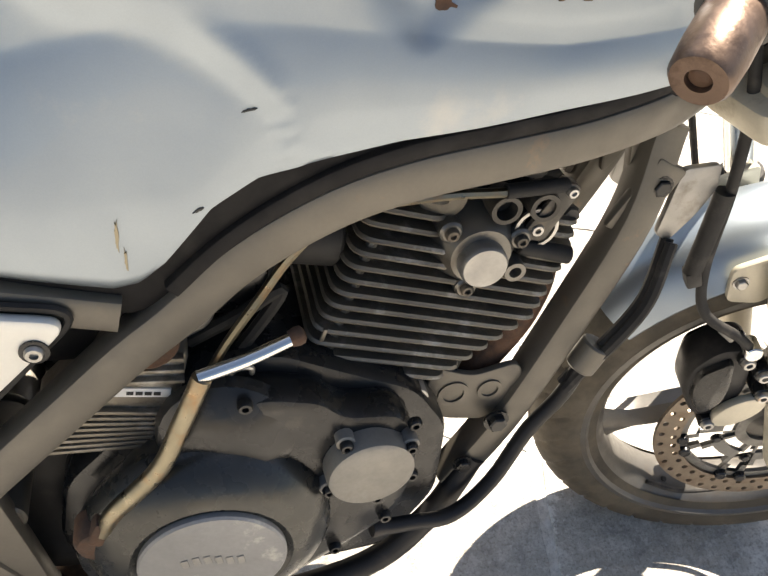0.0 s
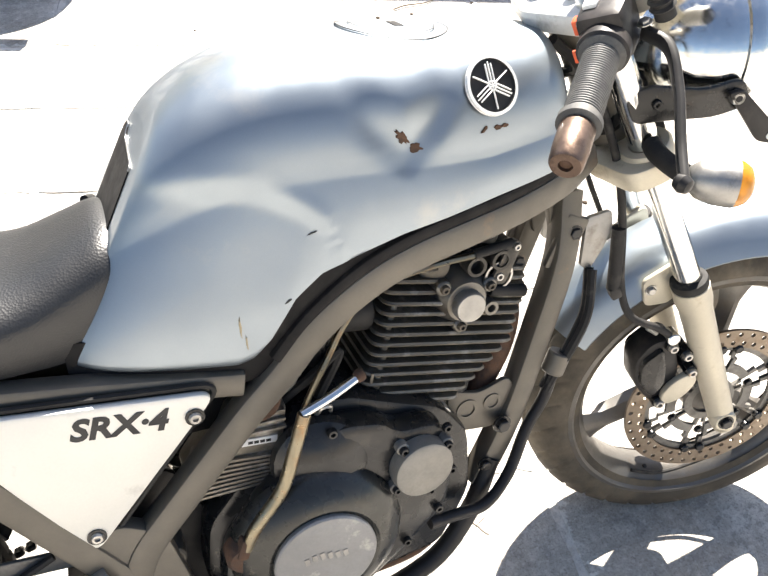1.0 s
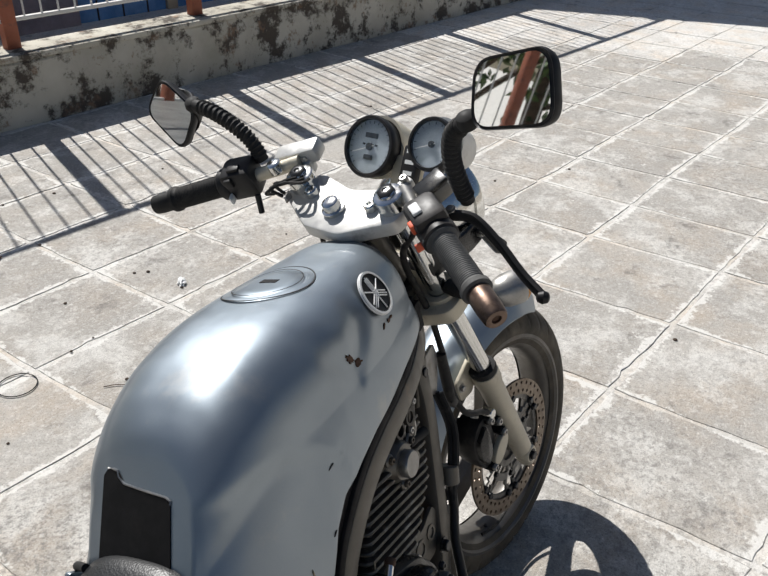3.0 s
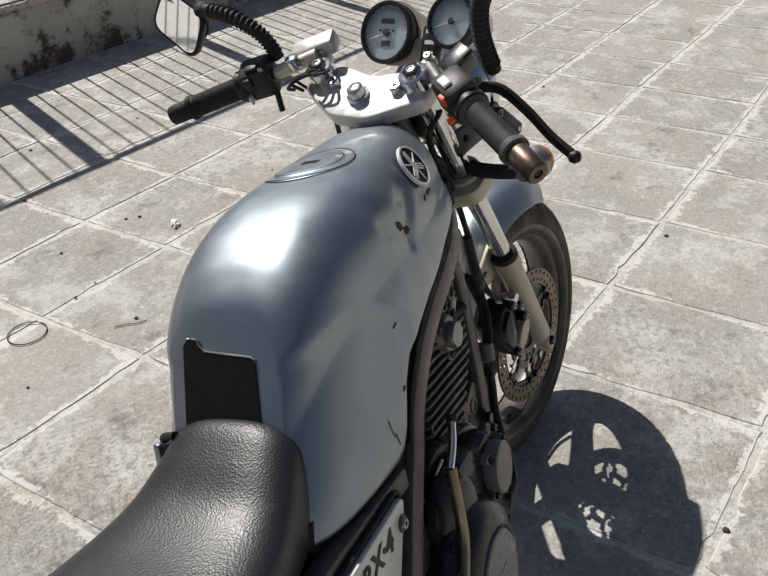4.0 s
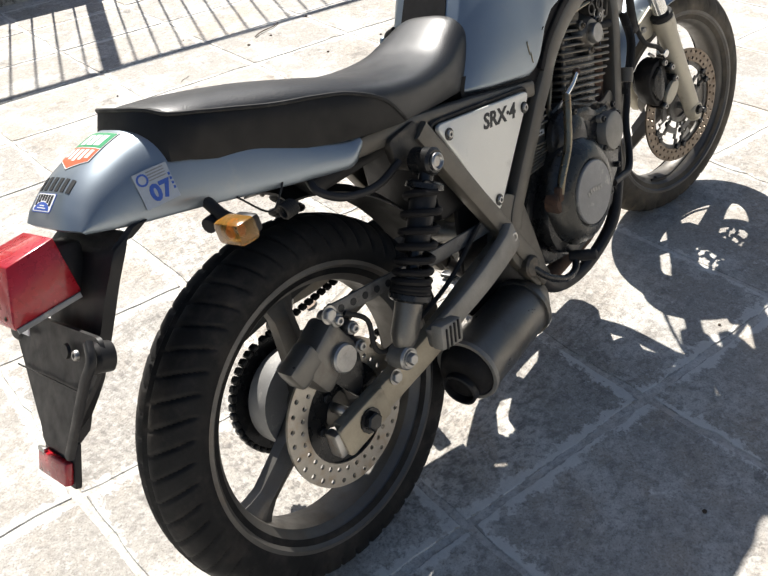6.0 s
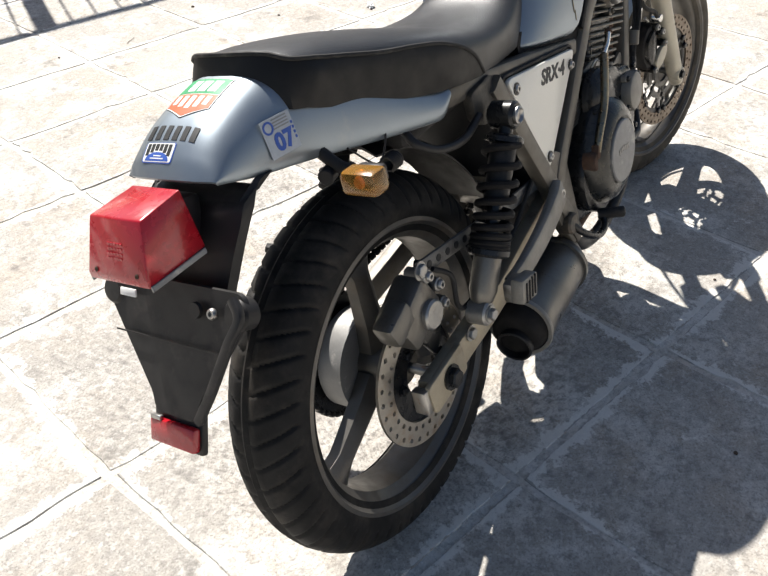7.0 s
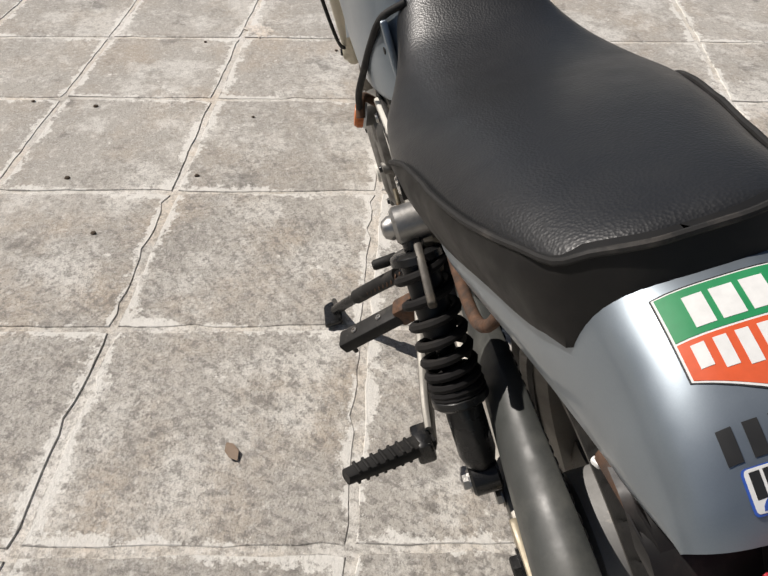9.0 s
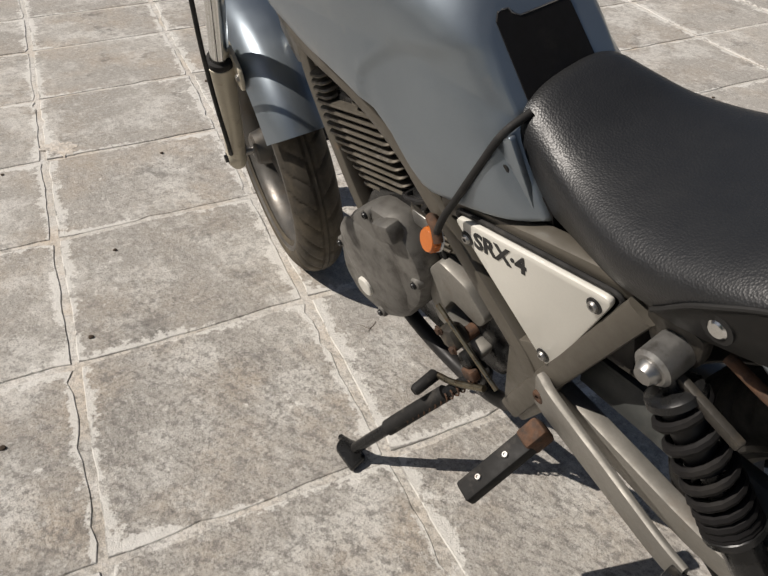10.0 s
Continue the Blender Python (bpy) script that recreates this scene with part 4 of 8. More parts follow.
SEAT_W = soft_table([(-0.134, 0.050), (-0.118, 0.072), (-0.10, 0.085), (-0.07, 0.097), (0.0, 0.112), (0.10, 0.131), (0.20, 0.142), (0.30, 0.136), (0.38, 0.118), (0.45, 0.099), (0.505, 0.084), (0.524, 0.066)])
SEAT_PIPE = soft_table([(-0.134, 0.842), (-0.122, 0.860), (-0.110, 0.870), (-0.09, 0.868), (-0.05, 0.853), (0.03, 0.828), (0.10, 0.812), (0.16, 0.795), (0.215, 0.765), (0.255, 0.722), (0.262, 0.705)])


def seat_point(x, a, side):
    """a: 0 at the lower rim, 1 at the middle of the top."""
    zt, zl, w = lerp_table(SEAT_TOP, x), lerp_table(SEAT_LOW, x), lerp_table(SEAT_W, x)
    h = zt - zl
    off = 0.007 * ease((x + 0.10) / 0.10) * ease((0.45 - x) / 0.15)          # the seat sits a little to one side
    if a < 0.45:
        f = a / 0.45
        return Vector((x, off + side * w * (0.93 + 0.07 * math.sin(f * math.pi / 2)), zl + h * 0.52 * f))
    t = (a - 0.45) / 0.55 * math.pi / 2
    return Vector((x, off + side * w * max(0, math.cos(t)) ** 0.72, zl + h * (0.52 + 0.48 * math.sin(t) ** 0.8)))


b = bmesh.new()
rows = []
for i in range(61):
    x = -0.134 + 0.658 * i / 60
    ring = [seat_point(x, j / 20, -1) for j in range(20)] + [seat_point(x, 1.0, 1)] + [seat_point(x, j / 20, 1) for j in range(19, -1, -1)]
    rows.append(ring)
seat = part("seat", loft(rows, b), LEATHER, bike, "black grained vinyl dual seat with plain side panels", smooth=55)
def seat_back(y):
    return -0.122 + 0.030 * max(0.0, (abs(y) - 0.02) / 0.066) ** 2


def skin(x, z, side):
    best = min((seat_point(x, k / 60, side) for k in range(50)), key=lambda q: abs(q.z - z))
    return Vector((x, best.y + side * 0.003, z))


def skirt_side(side):
    """Columns of the smooth side panel from the thigh to the rear corner, each from its lower edge up to the piping."""
    cols = []
    for i in range(44):
        x = 0.262 - 0.330 * i / 43
        zl = lerp_table(SEAT_LOW, x)
        zp = max(lerp_table(SEAT_PIPE, x), zl + 0.003)
        back = ease((0.0 - x) / 0.068)
        col = [skin(x, zl + (zp - zl) * k / 6, side) for k in range(7)]
        for k, q in enumerate(col):
            q.x -= (0.026 * (1 - k / 6) + 0.006) * back
            q.z += 0.010 * (1 - k / 6) * back
        cols.append(col)
    return cols


rear = []
for k in range(-9, 10):
    y = 0.0092 * k
    top = Vector((seat_back(y) - 0.006, y, 0.884 - 0.017 * (y / 0.083) ** 4))
    low = Vector((-0.150 + 0.026 * (y / 0.083) ** 2, y * 1.07, 0.826 - 0.012 * (y / 0.083) ** 2))
    rear.append([low.lerp(top, j / 6) + Vector((-0.004 * math.sin(math.pi * j / 6), 0, 0)) for j in range(7)])
cols = skirt_side(-1) + rear + skirt_side(1)[::-1]
inner = [[q - Vector((-0.010 if 43 < i < 63 else 0.0, 0.010 if q.y > 0 else -0.010, 0)) for q in col] for i, col in enumerate(cols)]
part("side_panel", loft([col + low[::-1] for col, low in zip(cols, inner)]), SIDE_VINYL, seat, "smooth black side band round the seat")
part("piping", tube([col[6] + Vector((0, 0, 0.001)) for col in cols[::2] + cols[-1:]], 0.0030, 8, 3, up=(0, 0, 1)), RUBBER, seat, "raised seam piping")
lock = part("seat_lock", lathe([(0, 0.010), (0.003, 0.010), (0.005, 0.008), (0.005, 0.001)], (0.187, 0.1485, 0.757), (0, 1, 0), 20), CHROME, seat, "chrome seat lock")
part("lock_ring", lathe([(-0.002, 0.016), (0.003, 0.016), (0.003, 0.0105), (-0.002, 0.0105)], (0.187, 0.1485, 0.757), (0, 1, 0), 20, closed=True), RUBBER, lock)

# -- tail cowl
TAIL_TOP = soft_table([(-0.285, 0.790), (-0.280, 0.801), (-0.262, 0.817), (-0.238, 0.833), (-0.208, 0.846), (-0.167, 0.858), (-0.13, 0.863), (-0.08, 0.858), (0.0, 0.832), (0.08, 0.79), (0.16, 0.748)])
TAIL_LOW = soft_table([(-0.285, 0.783), (-0.25, 0.775), (-0.18, 0.761), (-0.114, 0.748), (0.0, 0.722), (0.10, 0.702), (0.135, 0.698), (0.16, 0.718)])
TAIL_W = soft_table([(-0.285, 0.077), (-0.22, 0.084), (-0.156, 0.090), (-0.05, 0.103), (0.05, 0.118), (0.12, 0.128), (0.16, 0.129)])


def tail_map(x):
    """The cowl's rear end is drawn in a little."""
    return x if x > -0.13 else -0.13 + (x + 0.13) * 0.93


TAIL_TOP, TAIL_LOW, TAIL_W = ([(tail_map(x), v) for x, v in rows] for rows in (TAIL_TOP, TAIL_LOW, TAIL_W))
TAIL_END = TAIL_TOP[0][0]


def tail_point(x, a, side):
    zt, zl, w = lerp_table(TAIL_TOP, x), lerp_table(TAIL_LOW, x), lerp_table(TAIL_W, x)
    t = a * math.pi / 2
    bulge = max(0.0, math.cos(t)) ** 0.62
    x += 0.012 * bulge ** 4 * ease((-0.195 - x) / 0.079)          # the rear edge is cut back towards the sides
    return Vector((x, side * w * (bulge if a > 0.02 else 0.985), zl + (zt - zl) * math.sin(t) ** 0.88))


b = bmesh.new()
outer, inner = [], []
for i in range(49):
    x = TAIL_END + (0.16 - TAIL_END) * i / 48
    ring = [tail_point(x, j / 16, -1) for j in range(16)] + [Vector((x, 0, lerp_table(TAIL_TOP, x)))] + [tail_point(x, j / 16, 1) for j in range(15, -1, -1)]
    outer.append([b.verts.new(q) for q in ring])
    inner.append([b.verts.new((q.x + 0.003, q.y * 0.965, q.z - 0.004)) for q in ring])
for g in (outer, inner):
    for c0, c1 in zip(g, g[1:]):
        for k in range(len(c0) - 1):
            b.faces.new((c0[k], c0[k + 1], c1[k + 1], c1[k]))
for k in range(len(outer[0]) - 1):
    for c in (0, 48):
        b.faces.new((outer[c][k], outer[c][k + 1], inner[c][k + 1], inner[c][k]))
for c in range(48):
    for k in (0, len(outer[0]) - 1):
        b.faces.new((outer[c][k], outer[c + 1][k], inner[c + 1][k], inner[c][k]))
tail = part("tail_cowl", b, SILVER, bike, "silver painted tail cowl with stickers and lettering", smooth=50)

# -- engine
CYL_AT, CYL_UP, CYL_FW = Vector((0.846, 0.006, 0.504)), Vector((0.225, 0, 0.974)), Vector((0.974, 0, -0.225))
CYL = Matrix.Translation(CYL_AT) @ Matrix(((CYL_FW.x, 0, CYL_UP.x, 0), (0, 1, 0, 0), (CYL_FW.z, 0, CYL_UP.z, 0), (0, 0, 0, 1)))
case = plate(rounded([(0.548, 0.43), (0.60, 0.49), (0.66, 0.56), (0.73, 0.572), (0.80, 0.54), (0.86, 0.515), (0.90, 0.46), (0.905, 0.36), (0.86, 0.27), (0.70, 0.245), (0.58, 0.27), (0.535, 0.34)], 0.02), -0.105, 0.10, 0.012)
engine = part("engine", case, DARK_ALLOY, bike, "dark grimy single-cylinder engine with cooling fins")


def fin(e0, e1, h, y0, y1, t=0.0032):
    """One cooling fin: a thin rounded plate across the cylinder."""
    pts = rounded([(e0, y0), (e1, y0), (e1, y1), (e0, y1)], 0.016, 4)
    b = bmesh.new()
    lo = [b.verts.new((x, y, h - t * 0.8)) for x, y in pts]
    mid = [b.verts.new((x * 1.0 + (0.0015 if x > (e0 + e1) / 2 else -0.0015), y + (0.0015 if y > 0 else -0.0015), h)) for x, y in pts]
    hi = [b.verts.new((x, y, h + t * 0.8)) for x, y in pts]
    n = len(pts)
    for r, s in ((lo, mid), (mid, hi)):
        for i in range(n):
            b.faces.new((r[i], r[(i + 1) % n], s[(i + 1) % n], s[i]))
    b.faces.new(lo[::-1])
    b.faces.new(hi)
    return b


barrel = part("barrel", box((-0.005, 0, 0.078), (0.150, 0.150, 0.175), 0.012), DARK_ALLOY, engine, "cylinder barrel", CYL)
for i in range(11):
    h = 0.012 + 0.0140 * i
    right = 0.045 + min(1, i / 6) * 0.058
    part("fin", fin(-0.100 + 0.0009 * i, right, h, -0.092, 0.090), FIN, barrel)
for i in range(4):
    part("post", cyl((-0.075 + 0.0 * i, -0.080, 0.008 + 0.035 * i), (-0.073, -0.080, 0.043 + 0.035 * i), 0.005, seg=8), FIN, barrel)
part("fin_rib", box((0.012, -0.0915, 0.150), (0.004, 0.004, 0.012), 0.001), FIN, barrel)
part("fin_rib", box((-0.088, -0.0915, 0.05), (0.004, 0.004, 0.014), 0.001), FIN, barrel)
head = part("cylinder_head", box((0.010, 0, 0.190), (0.150, 0.130, 0.075), 0.012), DARK_ALLOY, engine, "cylinder head", CYL)
for i in range(4):
    part("fin", fin(-0.094 + 0.003 * i, -0.018 - 0.004 * i, 0.166 + 0.0145 * i, -0.090, 0.088), FIN, head)
    part("fin", fin(0.052, 0.108 - 0.004 * i, 0.160 + 0.0125 * i, -0.088, 0.088), FIN, head)
part("rocker_cover", box((0.000, -0.01, 0.235), (0.120, 0.115, 0.035), 0.010), ALLOY, head)
part("cam_boss", lathe([(0, 0.042), (0.016, 0.039), (0.028, 0.032), (0.037, 0.026), (0.038, 0.018)], (0.014, -0.062, 0.158), (0, -1, 0), 28), SILENCER, head)
for k in range(3):
    a = radians(35 + 120 * k)
    part("boss_lug", lathe([(0, 0.011), (0.028, 0.010), (0.030, 0.008), (0.030, 0.001)], (0.014 + 0.036 * math.cos(a), -0.066, 0.158 + 0.036 * math.sin(a)), (0, -1, 0), 14), SILENCER, head)
    allen((0.014 + 0.036 * math.cos(a), -0.096, 0.158 + 0.036 * math.sin(a)), (0, -1, 0), 0.006, 0.005, head, GRIME)
for e, h in ((-0.040, 0.222), (-0.012, 0.232), (0.074, 0.222), (0.090, 0.198)):
    part("head_nut", lathe([(0, 0.009), (0.010, 0.009), (0.012, 0.007), (0.012, 0.001)], (e, -0.068, h), (0, -1, 0.2), 6), GRIME, head)
part("inlet_cover", lathe([(0, 0.022), (0.016, 0.020), (0.018, 0.014), (0.018, 0.001)], (-0.030, -0.066, 0.196), (-0.1, -1, 0.1), 20), FIN, head)
part("drain_tube", tube([(0.100, -0.070, 0.175), (0.115, -0.062, 0.150), (0.112, -0.050, 0.110), (0.118, -0.045, 0.06)], 0.005, 8), RUBBER, head)
part("cam_cap", lathe([(0, 0.0205), (0.012, 0.0205), (0.015, 0.0185), (0.015, 0.001)], (0.014, -0.098, 0.156), (0, -1, 0), 28), ALLOY, head, "pale round cam cap")
for e, h in ((0.018, 0.203), (0.050, 0.212)):
    part("valve_boss", lathe([(0, 0.014), (0.022, 0.013), (0.022, 0.009), (0.008, 0.009), (0.008, 0.001)], (e, -0.075, h), (0, -1, 0), 20), GRIME, head)
part("ear", lathe([(0, 0.010), (0.014, 0.0095), (0.014, 0.0055), (0.004, 0.005)], (0.052, -0.085, 0.148), (0, -1, 0), 16), SILENCER, head)
part("stub_pipe", cyl((0.050, -0.088, 0.168), (0.098, -0.092, 0.170), 0.007, 0.008, 12), RUBBER, head)
lever = part("release_lever", plate(rounded([(0.928, 0.668), (0.950, 0.664), (0.972, 0.715), (0.962, 0.722), (0.950, 0.712)], 0.006), -0.088, -0.082, 0.001), GRIME, engine, "small worn lever on the cylinder head")
part("lever_spring", lathe([(0, 0.018), (0.012, 0.018), (0.012, 0.012), (0.003, 0.012)], (0.942, -0.070, 0.676), (0, -1, 0), 20), DARK_ALLOY, lever)
part("spring_ring", lathe([(0.0, 0.0195), (0.003, 0.0195), (0.003, 0.0165), (0, 0.0165)], (0.942, -0.083, 0.676), (0, -1, 0), 20, closed=True), STEEL, lever)
allen((0.942, -0.085, 0.676), (0, -1, 0), 0.006, 0.005, lever)
allen((0.963, -0.088, 0.713), (0, -1, 0), 0.005, 0.004, lever)
base = plate(rounded([(0.752, 0.538), (0.772, 0.548), (0.80, 0.520), (0.872, 0.503), (0.878, 0.490), (0.80, 0.505)], 0.006), -0.095, 0.09, 0.003)
part("barrel_foot", base, ALLOY, engine)

# right-hand cover with the clutch dome
cover = plate(rounded([(0.560, 0.41), (0.602, 0.468), (0.66, 0.530), (0.71, 0.560), (0.765, 0.548), (0.785, 0.528), (0.842, 0.525), (0.862, 0.450), (0.850, 0.380), (0.79, 0.325), (0.74, 0.285), (0.64, 0.270), (0.57, 0.31), (0.55, 0.36)], 0.022), -0.143, -0.10, 0.014)
right = part("right_cover", cover, DARK_ALLOY, engine, "dark oily right crankcase cover")
part("clutch_dome", lathe([(0, 0.110), (0.012, 0.108), (0.026, 0.098), (0.036, 0.082), (0.039, 0.070), (0.036, 0.066), (0.036, 0.040)], (0.672, -0.138, 0.400), (0, -1, 0), 48), CLUTCH, right, "round scuffed clutch dome")
part("clutch_plate", lathe([(0, 0.064), (0.005, 0.064), (0.007, 0.062), (0.007, 0.001)], (0.672, -0.174, 0.400), (0, -1, 0), 48), GREY_PAINT, right, "pale grey round clutch plate")
for k in range(6):
    part("mark", box((0.648 + 0.0095 * k, -0.1815, 0.405 + 0.003 * math.sin(k)), (0.0062, 0.001, 0.011), 0.0004, (0, -12, 0), seg=1), ALLOY, right)
part("shoulder", lathe([(0, 0.060), (0.010, 0.056), (0.022, 0.035), (0.024, 0.001)], (0.688, -0.126, 0.508), (-0.12, -1, 0.1), 28), DARK_ALLOY, right)
oil = part("oil_filter_cover", lathe([(0, 0.040), (0.012, 0.040), (0.020, 0.0385), (0.022, 0.035), (0.022, 0.001)], (0.808, -0.142, 0.474), (0.05, -1, 0), 36), HANGER, engine, "round scuffed alloy filter cover")
for a in (35, 125, 215, 285):
    x, z = 0.808 + 0.042 * math.cos(radians(a)), 0.474 + 0.042 * math.sin(radians(a))
    part("lug", cyl((x, -0.138, z), (x, -0.154, z), 0.0085, seg=12), HANGER, oil)
    allen((x, -0.154, z), (0, -1, 0), 0.006, 0.006, oil, DARK_ALLOY)
for x, z in ((0.853, 0.446), (0.835, 0.386), (0.79, 0.344), (0.846, 0.516), (0.70, 0.556), (0.628, 0.500)):
    allen((x, -0.142, z), (0, -1, 0), 0.0065, 0.007, right, DARK_ALLOY)
part("hook", tube([(0.690, -0.118, 0.566), (0.696, -0.124, 0.578), (0.706, -0.124, 0.578), (0.708, -0.118, 0.566)], 0.0025, 8), STEEL, right)
# finned oil tank behind the cylinder
otank = part("oil_tank", plate(rounded([(0.596, 0.592), (0.660, 0.582), (0.652, 0.535), (0.634, 0.474), (0.536, 0.480), (0.533, 0.500), (0.572, 0.545)], 0.008), -0.107, -0.035, 0.006), FIN, engine, "finned grey oil tank")
for i in range(8):
    f = i / 7
    a, b_ = (0.533 + 0.036 * f, 0.484 + 0.046 * f), (0.634 + 0.010 * f, 0.482 + 0.037 * f)
    part("fin", sweep([(a[0], -0.109, a[1]), (b_[0], -0.109, b_[1])], rect_prof(0.004, 0.008, 0.001), (0, 1, 0)), FIN, otank)
for i in range(3):
    part("fin", sweep([(0.584 + 0.004 * i, -0.109, 0.560 + 0.011 * i), (0.655, -0.109, 0.556 + 0.012 * i)], rect_prof(0.004, 0.008, 0.001), (0, 1, 0)), FIN, otank)
tag = part("plate_label", box((0.618, -0.1075, 0.543), (0.052, 0.002, 0.010), 0.0006, (0, 7, 0)), WHITE_INK, otank, "small white label with unreadable print")
for k in range(4):
    part("print_bar", box((0.612 + 0.007 * k, -0.1088, 0.5435 - 0.0009 * k), (0.0055, 0.0006, 0.0035), 0.0, (0, 7, 0)), INK, tag)
part("filler", lathe([(0, 0.024), (0.016, 0.024), (0.020, 0.021), (0.020, 0.001)], (0.628, -0.095, 0.596), (0.1, -1, 0.25), 24), RUST, otank, "rusty round oil filler")
part("pipe_elbow", tube([(0.655, -0.08, 0.585), (0.672, -0.085, 0.605), (0.672, -0.075, 0.635), (0.655, -0.06, 0.655)], 0.009, 10), ALLOY, otank)
# kick starter
kick = part("kick_starter", tube([(0.667, -0.156, 0.603), (0.650, -0.160, 0.557), (0.632, -0.162, 0.511), (0.596, -0.162, 0.464), (0.584, -0.160, 0.436)], 0.0080, 12), OCHRE, bike, "folded kick starter lever, stained chrome with rusty joint")
part("pedal", tube([(0.664, -0.156, 0.603), (0.700, -0.150, 0.612), (0.735, -0.140, 0.621)], 0.0056, 12), CHROME, kick, "chrome kick pedal")
part("pedal_tip", lathe([(0, 0.0065), (0.006, 0.0078), (0.010, 0.0072), (0.012, 0.004)], (0.733, -0.140, 0.6205), (0.9, 0.2, 0.25), 14), RUST, kick)
part("boss", lathe([(0, 0.022), (0.020, 0.022), (0.026, 0.018), (0.026, 0.001)], (0.580, -0.138, 0.420), (0, -1, 0), 22), RUST, kick)
part("pinch", box((0.584, -0.158, 0.436), (0.022, 0.018, 0.03), 0.005, (0, 20, 0)), RUST, kick)
# cables and hoses on the right
part("throttle_cable", tube([(0.672, -0.10, 0.545), (0.690, -0.10, 0.585), (0.715, -0.096, 0.626), (0.737, -0.093, 0.662), (0.762, -0.092, 0.690), (0.795, -0.092, 0.706), (0.856, -0.091, 0.714), (0.912, -0.088, 0.714), (0.955, -0.083, 0.716)], 0.0042, 8), OCHRE, bike, "stained cable over the cylinder")
part("cable_sleeve", cyl((0.905, -0.088, 0.7145), (0.96, -0.083, 0.7165), 0.0065, seg=10), RUBBER, bike)
carb = part("carburettor", cyl((0.735, -0.045, 0.655), (0.660, -0.045, 0.665), 0.032, seg=24), DARK_ALLOY, bike, "dark twin carburettor")
part("float_bowl", box((0.70, -0.05, 0.615), (0.05, 0.05, 0.05), 0.008), DARK_ALLOY, carb)
part("top_cap", cyl((0.70, -0.045, 0.68), (0.70, -0.045, 0.715), 0.024, seg=20), DARK_ALLOY, carb)
part("inlet_stub", cyl((0.785, -0.045, 0.648), (0.73, -0.045, 0.655), 0.027, seg=20), RUBBER, carb)
part("bowl", box((0.70, 0.04, 0.62), (0.06, 0.07, 0.08), 0.010), DARK_ALLOY, carb)
part("airbox", box((0.56, 0.0, 0.61), (0.15, 0.15, 0.13), 0.015), PLASTIC, bike, "black plastic airbox")
part("battery_box", box((0.40, 0, 0.57), (0.14, 0.17, 0.15), 0.012), PLASTIC, bike, "black battery box")
part("splash_panel", plate(rounded([(0.36, 0.27), (0.55, 0.24), (0.56, 0.40), (0.52, 0.50), (0.40, 0.50)], 0.02), -0.062, -0.052, 0.002), PLASTIC, bike, "black plastic splash panel")
part("inner_tray", box((0.24, 0, 0.675), (0.30, 0.15, 0.03), 0.01), PLASTIC, bike)
part("inner_mudguard", loft([[(0.0 + r * math.cos(a), y, 0.32 + r * math.sin(a)) for y, r in ((-0.055, 0.355), (-0.03, 0.367), (0.03, 0.367), (0.055, 0.355), (0.055, 0.352), (0.03, 0.363), (-0.03, 0.363), (-0.055, 0.352))] for a in [radians(22 + 6 * k) for k in range(11)]]), PLASTIC, bike, "black inner mudguard")
for y in (-0.03, 0.02):
    part("loose_hose", tube([(0.66, y - 0.05, 0.57), (0.70, y - 0.055, 0.60), (0.735, y - 0.05, 0.62), (0.70, y - 0.055, 0.56), (0.665, y - 0.05, 0.50)], 0.006, 8), RUBBER, bike)

# left side of the engine
gen = plate(rounded([(0.70, 0.50), (0.735, 0.545), (0.80, 0.540), (0.88, 0.475), (0.945, 0.385), (0.965, 0.30), (0.93, 0.245), (0.85, 0.245), (0.775, 0.295), (0.71, 0.38), (0.685, 0.45)], 0.022), 0.095, 0.146, 0.014)
left = part("generator_cover", gen, GEN, engine, "scuffed grey generator cover")
part("generator_dome", lathe([(0, 0.098), (0.006, 0.092), (0.011, 0.072), (0.012, 0.001)], (0.835, 0.142, 0.385), (0, 1, 0), 14), GEN, left)
part("timing_cap", lathe([(0, 0.019), (0.004, 0.019), (0.006, 0.017), (0.006, 0.001)], (0.868, 0.1535, 0.322), (0, 1, 0), 24), PALE, left, "pale round timing cap")
part("cable_boss", box((0.745, 0.146, 0.525), (0.05, 0.03, 0.035), 0.008, (0, 20, 0)), GEN, left)
for x, z in ((0.80, 0.525), (0.930, 0.385), (0.85, 0.262), (0.70, 0.44)):
    part("lug", lathe([(0, 0.012), (0.010, 0.011), (0.012, 0.009)], (x, 0.138, z), (0, 1, 0), 14), GEN, left)
    allen((x, 0.150, z), (0, 1, 0), 0.0062, 0.005, left, DARK_ALLOY)
spr = plate(rounded([(0.712, 0.44), (0.66, 0.50), (0.60, 0.485), (0.565, 0.44), (0.585, 0.410), (0.645, 0.425), (0.672, 0.385), (0.62, 0.350), (0.588, 0.345), (0.60, 0.318), (0.70, 0.345)], 0.010), 0.098, 0.124, 0.005)
part("sprocket_cover", spr, HANGER, engine, "pale dull alloy sprocket cover with an opening")
